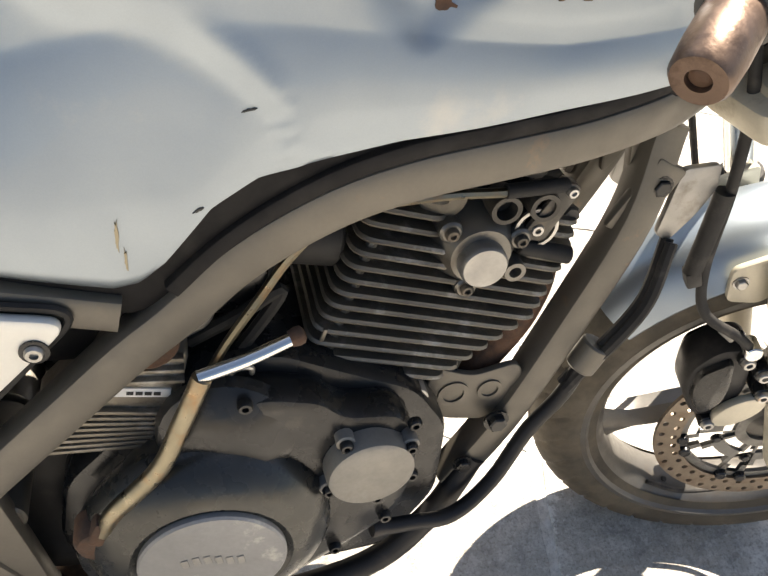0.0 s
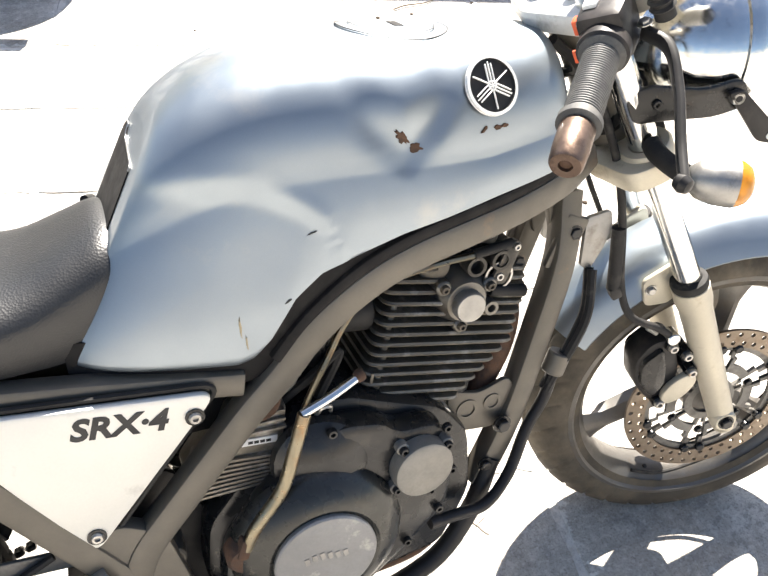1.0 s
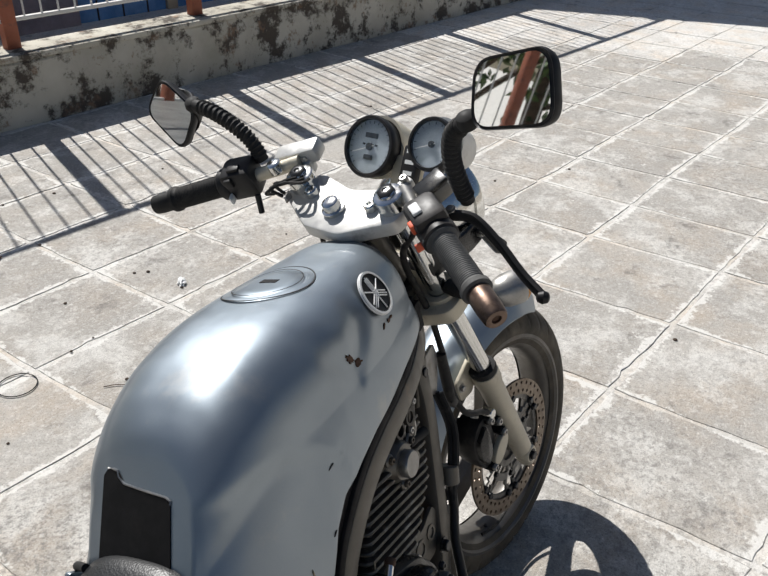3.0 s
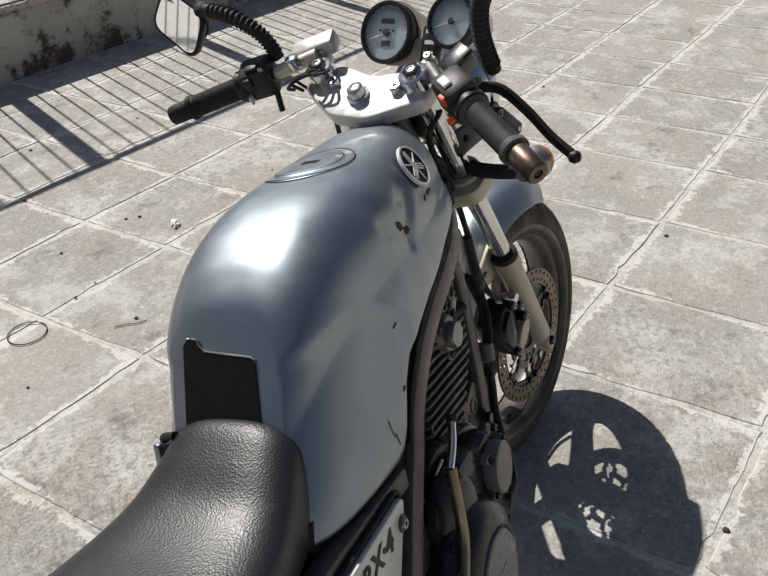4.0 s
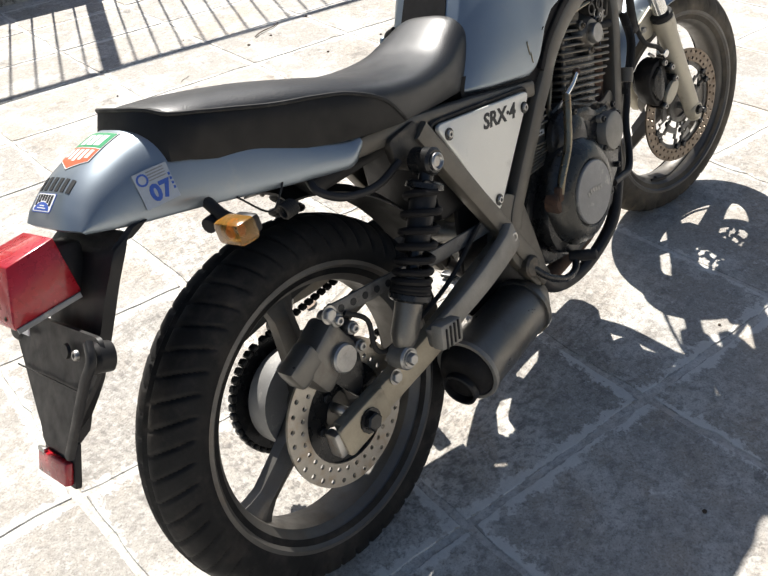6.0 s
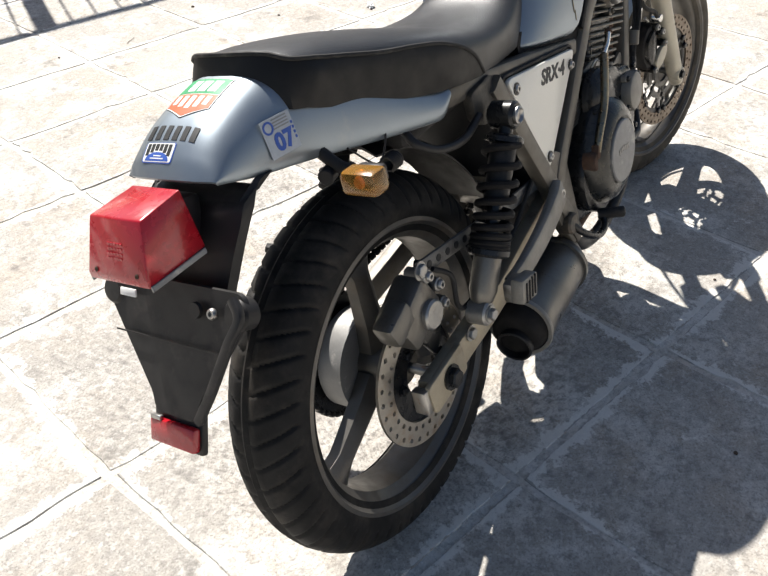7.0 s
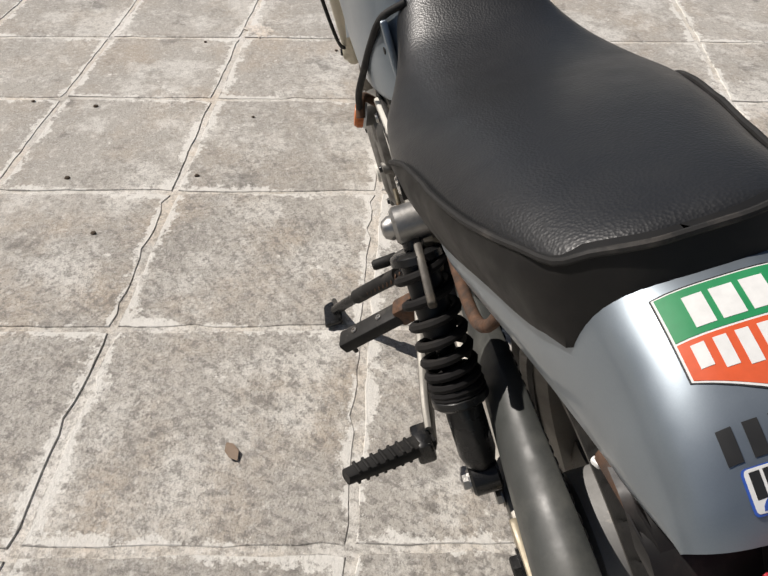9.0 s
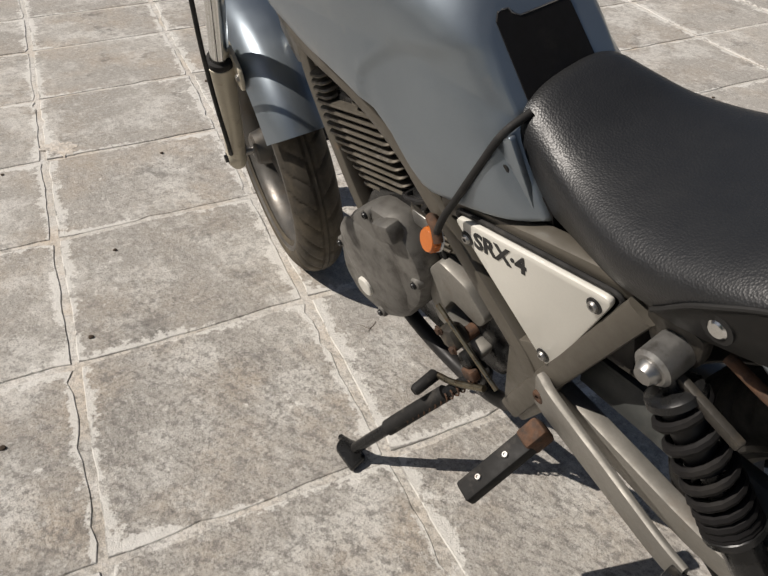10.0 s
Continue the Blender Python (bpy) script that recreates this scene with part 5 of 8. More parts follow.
# small parts about the left crankcase
part("gear_shaft", cyl((0.63, 0.10, 0.355), (0.63, 0.150, 0.355), 0.012, seg=16), RUST, engine)
part("cable_bracket", plate(rounded([(0.675, 0.565), (0.72, 0.575), (0.73, 0.545), (0.685, 0.53)], 0.006), 0.100, 0.112, 0.002), FRAME, engine)
for k in range(4):
    part("loom_wire", tube([(0.75 - 0.03 * k, 0.09, 0.56), (0.72 - 0.02 * k, 0.118, 0.585), (0.67 - 0.012 * k, 0.115, 0.60 + 0.01 * k), (0.62, 0.10, 0.615)], 0.0035, 6), RUBBER if k % 2 else PLASTIC, engine)
part("carb_drain", tube([(0.70, 0.07, 0.60), (0.69, 0.10, 0.56), (0.66, 0.11, 0.50), (0.64, 0.115, 0.44)], 0.004, 8), RUBBER, engine)
part("breather_box", box((0.665, 0.095, 0.535), (0.055, 0.03, 0.05), 0.006, (0, 15, 0)), FIN, engine)
for k in range(4):
    part("fin", box((0.665, 0.112, 0.518 + 0.012 * k), (0.055, 0.006, 0.0035), 0.001, (0, 15, 0)), FIN, engine)
b = box((0.70, 0.105, 0.545), (0.045, 0.02, 0.03), 0.006)
part("starter_cap", b, ALLOY, engine)
tap = part("fuel_tap_cap", lathe([(0, 0.017), (0.010, 0.0175), (0.014, 0.0155), (0.014, 0.001)], (0.600, 0.156, 0.606), (0.15, 1, 0.35), 24), ORANGE, bike, "orange ribbed plastic cap with a black hose")
for k in range(12):
    a = 2 * math.pi * k / 12
    part("rib", box((0.0172 * math.cos(a), 0.0172 * math.sin(a), 0.006), (0.002, 0.003, 0.008), 0.0, (0, 0, math.degrees(a))), ORANGE, tap, m=facing((0.600, 0.156, 0.606), (0.15, 1, 0.35)))
part("pale_ring", lathe([(-0.003, 0.0185), (0.001, 0.0185), (0.001, 0.014), (-0.003, 0.014)], (0.600, 0.156, 0.606), (0.15, 1, 0.35), 24, closed=True), WHITE_INK, tap)
part("hose", tube([(0.590, 0.160, 0.622), (0.572, 0.155, 0.658), (0.550, 0.142, 0.697), (0.524, 0.124, 0.745), (0.503, 0.103, 0.785), (0.492, 0.070, 0.800)], 0.0050, 10), RUBBER, tap, "thick black hose")
part("elbow", tube([(0.630, 0.130, 0.602), (0.614, 0.148, 0.628), (0.594, 0.156, 0.631), (0.584, 0.162, 0.613)], 0.007, 10), RUST, tap)
tab = plate(rounded([(0.458, 0.700), (0.535, 0.692), (0.508, 0.775), (0.488, 0.79)], 0.006), 0.098, 0.107, 0.002)
tabp = part("tank_tab", tab, SILVER, tank, "silver tank mounting corner with a rubber plug")
part("plug", lathe([(0, 0.008), (0.003, 0.008), (0.004, 0.006), (0.004, 0.001)], (0.500, 0.107, 0.742), (0, 1, 0), 16), RUBBER, tabp)

# -- exhaust
for k, y in enumerate((-0.035, 0.035)):
    part("header_pipe", tube([(0.935, y, 0.640), (0.968, y, 0.628), (0.984, y, 0.590), (0.976, y, 0.535), (0.942, y * 1.1, 0.475), (0.898, y * 1.2, 0.415), (0.875, y * 1.2, 0.32), (0.86, y, 0.215), (0.74, y, 0.195), (0.60, y - 0.02, 0.205), (0.52, -0.07, 0.225)], 0.0185, 14), RUST, bike, "rusty brown exhaust header pipe")
muff = part("silencer", lathe([(0, 0.030), (0.02, 0.042), (0.045, 0.056), (0.06, 0.058), (0.245, 0.060), (0.262, 0.062), (0.270, 0.060), (0.270, 0.052), (0.262, 0.05), (0.262, 0.001)], (0.525, -0.100, 0.243), (-1, -0.085, -0.02), 36), SILENCER, bike, "short dull grey silencer, grimy")
part("outlet", lathe([(-0.03, 0.034), (0.044, 0.034), (0.046, 0.031), (0.044, 0.029), (0.0, 0.028)], (0.262, -0.122, 0.222), (-1, -0.085, -0.12), 24), PLASTIC, muff, "black outlet pipe")
part("clamp", lathe([(0, 0.0635), (0.012, 0.0635), (0.012, 0.058), (0, 0.058)], (0.47, -0.1045, 0.242), (-1, -0.085, -0.02), 32, closed=True), SILENCER, muff)
part("end_rim", lathe([(0, 0.0625), (0.006, 0.064), (0.010, 0.0625), (0.010, 0.056), (0, 0.056)], (0.262, -0.1224, 0.2377), (-1, -0.085, -0.02), 36, closed=True), HANGER, muff, "bright worn end rim")
part("end_cone", lathe([(0, 0.056), (0.006, 0.056), (0.030, 0.044), (0.034, 0.036)], (0.262, -0.1224, 0.2377), (-1, -0.085, -0.06), 36), BLACK, muff, "sooty black end cone")

# -- bracket plate and hoses by the down tube
horn = part("horn_bracket", plate(rounded([(0.885, 0.505), (0.93, 0.49), (0.975, 0.505), (0.985, 0.48), (0.955, 0.425), (0.905, 0.432), (0.882, 0.462)], 0.012), -0.070, -0.062, 0.002), FRAME, bike, "grimy engine mount plate with round openings")
for x, z, r in ((0.912, 0.468, 0.016), (0.95, 0.470, 0.013)):
    part("eye", lathe([(0, r), (0.006, r), (0.006, r * 0.68), (0, r * 0.68)], (x, -0.066, z), (0, -1, 0), 24, closed=True), FRAME, horn)
bolt((0.960, -0.082, 0.437), (0, -1, 0), 0.010, 0.010, chassis, DARK_ALLOY)
bolt((0.935, -0.084, 0.375), (0, -1, 0), 0.008, 0.008, chassis, DARK_ALLOY)
for y in (-0.078, -0.070):
    part("breather_hose", tube([(1.10, y + 0.02, 0.635), (1.085, y, 0.58), (1.06, y - 0.004, 0.53), (1.045, y, 0.50), (1.03, y, 0.47)], 0.0065, 8), RUBBER, bike)
part("oil_pipe", tube([(1.045, -0.072, 0.51), (1.03, -0.076, 0.46), (1.0, -0.082, 0.415), (0.965, -0.10, 0.36), (0.92, -0.118, 0.335), (0.87, -0.125, 0.34), (0.83, -0.13, 0.345)], 0.0085, 10), PLASTIC, bike, "black oil pipe along the down tube")
part("pipe_union", cyl((1.052, -0.072, 0.525), (1.040, -0.073, 0.495), 0.016, seg=16), FRAME, bike)

# -- fork, wheel parts and front brake, in the steered coordinates
fork = part("top_yoke", plate(rounded([(-0.040, -0.035), (-0.040, 0.035), (0.004, 0.114), (0.045, 0.118), (0.062, 0.07), (0.045, 0.0), (0.062, -0.07), (0.045, -0.118), (0.004, -0.114)], 0.010), 0, 0.026, 0.004), YOKE, bike, "white painted top yoke with chrome nuts", TOP @ Matrix.Translation((0, 0, -0.03)) @ Matrix(((1, 0, 0, 0), (0, 0, 1, 0), (0, 1, 0, 0), (0, 0, 0, 1))))
BACK = (TOP @ Matrix.Translation((0, 0, -0.03)) @ Matrix(((1, 0, 0, 0), (0, 0, 1, 0), (0, 1, 0, 0), (0, 0, 0, 1)))).inverted() @ TOP


def on_fork(name, b, mat, label=""):
    return part(name, b, mat, bike, label, TURNED)


def on_bars(name, b, mat, label=""):
    return part(name, b, mat, bike, label, TOP)


part("stem_nut", lathe([(-0.004, 0.018), (0.002, 0.018), (0.003, 0.014), (0.014, 0.013), (0.016, 0.010), (0.016, 0.001)], (0, 0, 0), (0, 0, 1), 20), CHROME, fork, m=BACK)
lower = on_bars("lower_yoke", plate(rounded([(-0.03, -0.04), (-0.03, 0.04), (0.005, 0.125), (0.06, 0.125), (0.065, 0), (0.06, -0.125), (0.005, -0.125)], 0.02), 0, 0.03, 0.004), FORK, "cream painted lower yoke")
lower.matrix_basis = TOP @ Matrix.Translation((0, 0, -0.245)) @ Matrix(((1, 0, 0, 0), (0, 0, 1, 0), (0, 1, 0, 0), (0, 0, 0, 1)))
for side in (-1, 1):
    head = TURNED.inverted() @ TOP @ Vector((0.033, side * 0.092, 0.004))
    y = side * 0.092
    foot = Vector((0.0145, y, -0.808))
    knee = foot + (Vector((0.033, y, -0.46)) - foot)
    down, axis = (knee - head).normalized(), (knee - foot).normalized()
    leg = on_fork("fork_leg", cyl(head, knee, 0.0185, seg=24), CHROME, "chrome fork tube")
    part("cap", lathe([(0, 0.0185), (0.008, 0.0185), (0.012, 0.014), (0.020, 0.013), (0.022, 0.010), (0.022, 0.001)], head, -down, 20), CHROME, leg)
    part("clamp_ring", lathe([(0.212, 0.020), (0.212, 0.030), (0.216, 0.033), (0.248, 0.033), (0.252, 0.030), (0.252, 0.02)], head, down, 28, closed=True), FORK, leg)
    part("dust_seal", lathe([(0.332, 0.0255), (0.344, 0.0275), (0.350, 0.026), (0.352, 0.019), (0.332, 0.019)], foot, axis, 24, closed=True), RUBBER, leg)
    part("slider", lathe([(0.0, 0.012), (0.005, 0.017), (0.02, 0.0205), (0.065, 0.0215), (0.20, 0.0235), (0.29, 0.0245), (0.31, 0.0275), (0.336, 0.0275), (0.338, 0.024)], foot, axis, 28), FORK, leg, "cream painted slider, scratched")
    bolt((0.0145, y + side * 0.021, -0.770), (0, side, 0), 0.010, 0.008, leg, DARK_ALLOY)
    part("axle_lug", lathe([(0, 0.020), (0.02, 0.020), (0.024, 0.017), (0.024, 0.001)], (0.0145, y - side * 0.002, -0.770), (0, side, 0), 20), FORK, leg)
on_fork("axle", cyl((0.0145, -0.10, -0.768), (0.0145, 0.10, -0.768), 0.0085), STEEL)

def pierced_disc(bands, sectors, y, thick):
    """A flat disc made of rings (inner radius, outer radius, open share of each sector), its openings cut right through."""
    b = bmesh.new()
    cells = 12
    for r0, r1, gap in bands:
        for k in range(sectors * cells):
            f = (k % cells + 0.5) / cells
            if abs(f - 0.5) < gap / 2:
                continue
            a0, a1 = (2 * math.pi * q / (sectors * cells) for q in (k, k + 1))
            lo, hi = [[b.verts.new((r * math.cos(a_), yy, r * math.sin(a_))) for r, a_ in ((r0, a0), (r1, a0), (r1, a1), (r0, a1))] for yy in (y - thick / 2, y + thick / 2)]
            b.faces.new(lo)
            b.faces.new(hi[::-1])
            for i in range(4):
                b.faces.new((lo[i], lo[(i + 1) % 4], hi[(i + 1) % 4], hi[i]))
    bmesh.ops.remove_doubles(b, verts=list(b.verts), dist=1e-5)
    inside = [f for f in b.faces if all(len(e.link_faces) > 2 for e in f.edges)]
    bmesh.ops.delete(b, geom=inside, context="FACES_ONLY")
    return b


disc_f = part("brake_disc", drilled_ring(0.116, 0.150, -0.062, 0.005, 40, 2, 0.0042), FRONT_DISC, front_wheel, "drilled steel brake disc with a brown patina")
part("disc_carrier", pierced_disc([(0.030, 0.044, 0.0), (0.044, 0.060, 0.62), (0.060, 0.076, 0.0), (0.076, 0.090, 0.45), (0.090, 0.106, 0.62), (0.106, 0.118, 0.0)], 6, -0.057, 0.006), GEN, disc_f, "grey pierced disc carrier")
for k in range(6):
    a = 2 * math.pi * k / 6
    for d_ in (-0.13, 0.13):
        part("button", lathe([(0, 0.0085), (0.006, 0.008), (0.008, 0.006), (0.008, 0.003)], (0.112 * math.cos(a + d_), -0.060, 0.112 * math.sin(a + d_)), (0, -1, 0), 14), DARK_ALLOY, disc_f)
    bolt((0.068 * math.cos(a), -0.060, 0.068 * math.sin(a)), (0, -1, 0), 0.006, 0.006, disc_f, DARK_ALLOY)
part("valve", cyl((-0.150, -0.01, -0.160), (-0.138, -0.02, -0.150), 0.004, seg=8), RUBBER, front_wheel)
part("cable_loop", tube([(-0.165, -0.03, -0.13), (-0.12, -0.035, -0.165), (-0.05, -0.03, -0.188), (0.03, -0.03, -0.19)], 0.0035, 8), RUBBER, front_wheel)
cal = on_fork("front_caliper", plate(rounded([(-0.010, -0.560), (-0.045, -0.548), (-0.080, -0.568), (-0.094, -0.612), (-0.088, -0.656), (-0.066, -0.676), (-0.042, -0.660), (-0.022, -0.628)], 0.014), -0.094, -0.044, 0.008), PLASTIC, "black twin-piston front brake caliper")
part("bridge", plate(rounded([(-0.034, -0.560), (-0.074, -0.572), (-0.088, -0.612), (-0.080, -0.648), (-0.054, -0.636), (-0.042, -0.604)], 0.012), -0.104, -0.034, 0.007), DARK_ALLOY, cal)
oval = [(-0.036 + 0.030 * math.cos(a) * 0.95 - 0.014 * math.sin(a), -0.655 + 0.030 * math.cos(a) * 0.55 + 0.014 * math.sin(a)) for a in [2 * math.pi * k / 24 for k in range(24)]]
part("pad_cover", plate(oval, -0.106, -0.094, 0.003), FORK, cal, "pale oval piston cover")
for x, z in ((-0.006, -0.596), (-0.022, -0.566), (-0.072, -0.668), (-0.008, -0.634)):
    part("slide_boss", cyl((x, -0.060, z), (x, -0.102, z), 0.010, seg=16), DARK_ALLOY, cal)
    allen((x, -0.102, z), (0, -1, 0), 0.008, 0.006, cal, STEEL)
part("banjo", cyl((-0.02, -0.095, -0.535), (-0.02, -0.118, -0.535), 0.010, seg=14), CHROME, cal)
part("bleed_nipple", cyl((-0.035, -0.09, -0.535), (-0.045, -0.09, -0.515), 0.004, seg=8), STEEL, cal)
on_fork("brake_hose", tube([(-0.02, -0.108, -0.535), (-0.035, -0.115, -0.50), (-0.065, -0.112, -0.455), (-0.060, -0.104, -0.40), (-0.03, -0.10, -0.31), (-0.01, -0.10, -0.22), (0.0, -0.10, -0.10), (0.02, -0.13, -0.05)], 0.0056, 10), RUBBER, "black rubber brake hose")
on_fork("hose_sleeve", tube([(-0.072, -0.104, -0.40), (-0.055, -0.102, -0.36), (-0.035, -0.10, -0.31)], 0.0095, 10), RUBBER)
on_fork("hose_clip", box((-0.072, -0.104, -0.405), (0.016, 0.018, 0.02), 0.003), PLASTIC)
on_fork("speed_cable", tube([(0.04, 0.055, 0.0), (0.05, 0.115, -0.10), (0.0, 0.130, -0.30), (-0.01, 0.125, -0.50), (-0.02, 0.115, -0.66), (0.0, 0.108, -0.735), (0.03, 0.09, -0.745)], 0.0045, 8), RUBBER, "black speedometer cable")

# front mudguard
b = bmesh.new()
outer, inner = [], []
for k in range(33):
    a = radians(33 + 90 * k / 32)
    cen = HUB_F + Vector((0.004, 0, 0.0))
    row, rin = [], []
    for j in range(13):
        s = -1 + 2 * j / 12
        r = 0.343 - 0.052 * abs(s) ** 2.6
        w = 0.068 * math.copysign(abs(s) ** 0.85, s)
        w *= 0.80 + 0.20 * min(1, k / 6)
        row.append(b.verts.new(cen + Vector((r * math.cos(a), w, r * math.sin(a)))))
        r -= 0.004
        rin.append(b.verts.new(cen + Vector((r * math.cos(a), w * 0.965, r * math.sin(a)))))
    outer.append(row)
    inner.append(rin)
for g in (outer, inner):
    for c0, c1 in zip(g, g[1:]):
        for j in range(12):
            b.faces.new((c0[j], c0[j + 1], c1[j + 1], c1[j]))
for j in range(12):
    for c in (0, 32):
        b.faces.new((outer[c][j], outer[c][j + 1], inner[c][j + 1], inner[c][j]))
for c in range(32):
    for j in (0, 12):
        b.faces.new((outer[c][j], outer[c + 1][j], inner[c + 1][j], inner[c][j]))
guard = on_fork("front_mudguard", b, SILVER, "silver painted front mudguard")
for side in (-1, 1):
    part("stay", plate(rounded([(-0.025, -0.445), (0.05, -0.435), (0.045, -0.475), (0.0, -0.505), (-0.035, -0.49)], 0.01), side * 0.066, side * 0.074, 0.002), FORK, guard)
    for x, z in ((-0.018, -0.465), (0.03, -0.455)):
        bolt((x, side * 0.074, z), (0, side, 0), 0.0065, 0.006, guard)

# -- headlamp with its brackets
AHEAD = Vector((math.cos(CASTER), 0, -math.sin(CASTER)))
LAMP = Vector((0.156, -0.006, -0.154))
lamp = on_bars("headlamp", lathe([(-0.105, 0.02), (-0.10, 0.035), (-0.075, 0.062), (-0.04, 0.080), (-0.01, 0.086), (0.02, 0.087), (0.025, 0.085), (0.02, 0.080)], LAMP, AHEAD, 48), CHROME, "round chrome headlamp")
part("rim", lathe([(0.016, 0.089), (0.030, 0.091), (0.038, 0.088), (0.040, 0.082), (0.034, 0.080), (0.018, 0.084)], LAMP, AHEAD, 48, closed=True), CHROME, lamp)
part("lens", lathe([(0.030, 0.082), (0.040, 0.070), (0.050, 0.045), (0.054, 0.015), (0.054, 0.001), (0.050, 0.001), (0.046, 0.044), (0.036, 0.069), (0.026, 0.080)], LAMP, AHEAD, 48), GLASS, lamp, "clear domed glass")
part("reflector", lathe([(0.024, 0.079), (0.0, 0.07), (-0.03, 0.05), (-0.05, 0.02), (-0.05, 0.001), (-0.053, 0.001), (-0.053, 0.022), (-0.033, 0.053), (-0.004, 0.074), (0.018, 0.081)], LAMP, AHEAD, 40), CHROME, lamp)
for side in (-1, 1):
    ear = on_bars("lamp_bracket", plate(rounded([(0.03, -0.125), (0.06, -0.125), (0.12, -0.160), (0.165, -0.168), (0.165, -0.205), (0.12, -0.200), (0.06, -0.175), (0.03, -0.165)], 0.012), side * 0.094, side * 0.102, 0.002), DARK_ALLOY, "dark headlamp bracket")
    allen((0.150, side * 0.103, -0.184), (0, side, 0), 0.009, 0.009, ear, STEEL)
    allen((0.062, side * 0.102, -0.150), (0, side, 0), 0.006, 0.005, ear, DARK_ALLOY)
part("tab", plate(rounded([(0.140, -0.172), (0.158, -0.176), (0.190, -0.252), (0.176, -0.262), (0.160, -0.250)], 0.006), -0.112, -0.1045, 0.001), PLASTIC, bike, "black drilled tab", TOP)
# white disc on the solid tab, painting the brightness seen through its hole
part("tab_hole_light", lathe([(0, 0.0045), (0.0012, 0.0045), (0.0012, 0.001)], (0.176, -0.112, -0.250), (0, -1, 0), 14), WHITE_INK, bike, "", TOP)

# front indicator on its stalk
IND_AT, IND_N = Vector((0.092, -0.186, -0.230)), (0.82, -0.28, -0.42)
ind = on_bars("front_indicator", lathe([(-0.042, 0.008), (-0.040, 0.014), (-0.030, 0.022), (-0.013, 0.027), (0.006, 0.028), (0.010, 0.028)], IND_AT, IND_N, 28), ALLOY, "grey bullet indicator with amber lens")
part("lens", lathe([(0.008, 0.0275), (0.016, 0.026), (0.024, 0.021), (0.029, 0.012), (0.030, 0.001)], IND_AT, IND_N, 28), AMBER_LENS, ind, "amber lens")
part("stalk", tube([(0.07, -0.180, -0.225), (0.055, -0.150, -0.215), (0.045, -0.12, -0.205), (0.045, -0.10, -0.20)], 0.0125, 12), RUBBER, ind)

# -- instruments
DIAL_N = Vector((-0.62, -0.05, 0.78)).normalized()


def gauge(at, r, dark, label):
    at = Vector(at)
    q = facing(at, DIAL_N, (1, 0, 0.6))
    g = on_bars("gauge", lathe([(-0.075, r * 0.55), (-0.07, r * 0.72), (-0.02, r * 0.92), (0.0, r * 1.02), (0.008, r * 1.04), (0.012, r), (0.012, r * 0.90), (0.004, r * 0.88)], at, DIAL_N, 40), PLASTIC, label)
    f = part("dial", lathe([(0.0, r * 0.9), (0.005, r * 0.9), (0.005, 0.001)], at, DIAL_N, 40), dark, g)
    for k in range(21 if r > 0.04 else 13):
        a = radians(225 - 270 * k / (20 if r > 0.04 else 12))
        part("tick", box((0, 0, 0), (r * 0.10, 0.0009, 0.0004), 0.0), INK if dark == DIAL else WHITE_INK, f, m=q @ Matrix.Translation((r * 0.80 * math.cos(a), r * 0.80 * math.sin(a), 0.0056)) @ Matrix.Rotation(a, 4, "Z"))
    part("needle", box((0.0, 0, 0), (r * 0.9, 0.0014, 0.0008), 0.0), RED_INK if dark == DIAL_DARK else WHITE_INK, f, m=q @ Matrix.Translation((-0.25 * r, -0.1 * r, 0.0075)) @ Matrix.Rotation(radians(20), 4, "Z"))
    part("hub", lathe([(0.005, r * 0.13), (0.009, r * 0.12), (0.0095, 0.001)], at, DIAL_N, 16), INK, f)
    part("glass", lathe([(0.0095, r * 0.9), (0.0105, r * 0.9), (0.0105, 0.001)], at, DIAL_N, 40), GLASS, g, "clear dial glass").visible_shadow = False
    return g, f, q


g, f, q = gauge((0.118, 0.005, 0.012), 0.046, DIAL, "black round speedometer with a pale blue dial")
for dy, w in ((0.017, 0.024), (-0.016, 0.017)):
    part("counter", box((0.0, dy, 0.0058), (w, 0.0075, 0.0009), 0.0), INK, f, m=q)
for k in range(4):
    part("print_bar", box((-0.012 + 0.008 * k, 0.003, 0.0058), (0.005, 0.003, 0.0006), 0.0), INK, f, m=q)
g, f, q = gauge((0.132, -0.112, 0.024), 0.038, DIAL, "smaller black rev counter with a pale dial")
cowl = on_bars("gauge_cup", lathe([(-0.085, 0.03), (-0.075, 0.038), (-0.03, 0.047), (-0.012, 0.049), (-0.012, 0.044), (-0.03, 0.04)], (0.121, 0.005, 0.011), DIAL_N, 36), FORK, "pale gauge cup")
part("panel", box((0.098, -0.060, -0.025), (0.07, 0.055, 0.012), 0.004, (0, -38, 0)), FORK, cowl)
warn = part("warning_panel", box((0.103, -0.078, 0.000), (0.062, 0.030, 0.014), 0.003, (0, -38, 0)), PLASTIC, cowl, "black warning light strip with small print")
for k in range(4):
    part("print_bar", box((0.080 + 0.0125 * k, -0.078, -0.011 + 0.0098 * k), (0.007, 0.018, 0.003), 0.0006, (0, -38, 0), seg=1), WHITE_INK, warn)
on_bars("gauge_back_cup", lathe([(-0.07, 0.022), (-0.06, 0.032), (-0.012, 0.041), (-0.008, 0.041), (-0.008, 0.036)], (0.135, -0.112, 0.022), DIAL_N, 32), YOKE, "pale cup of the rev counter")


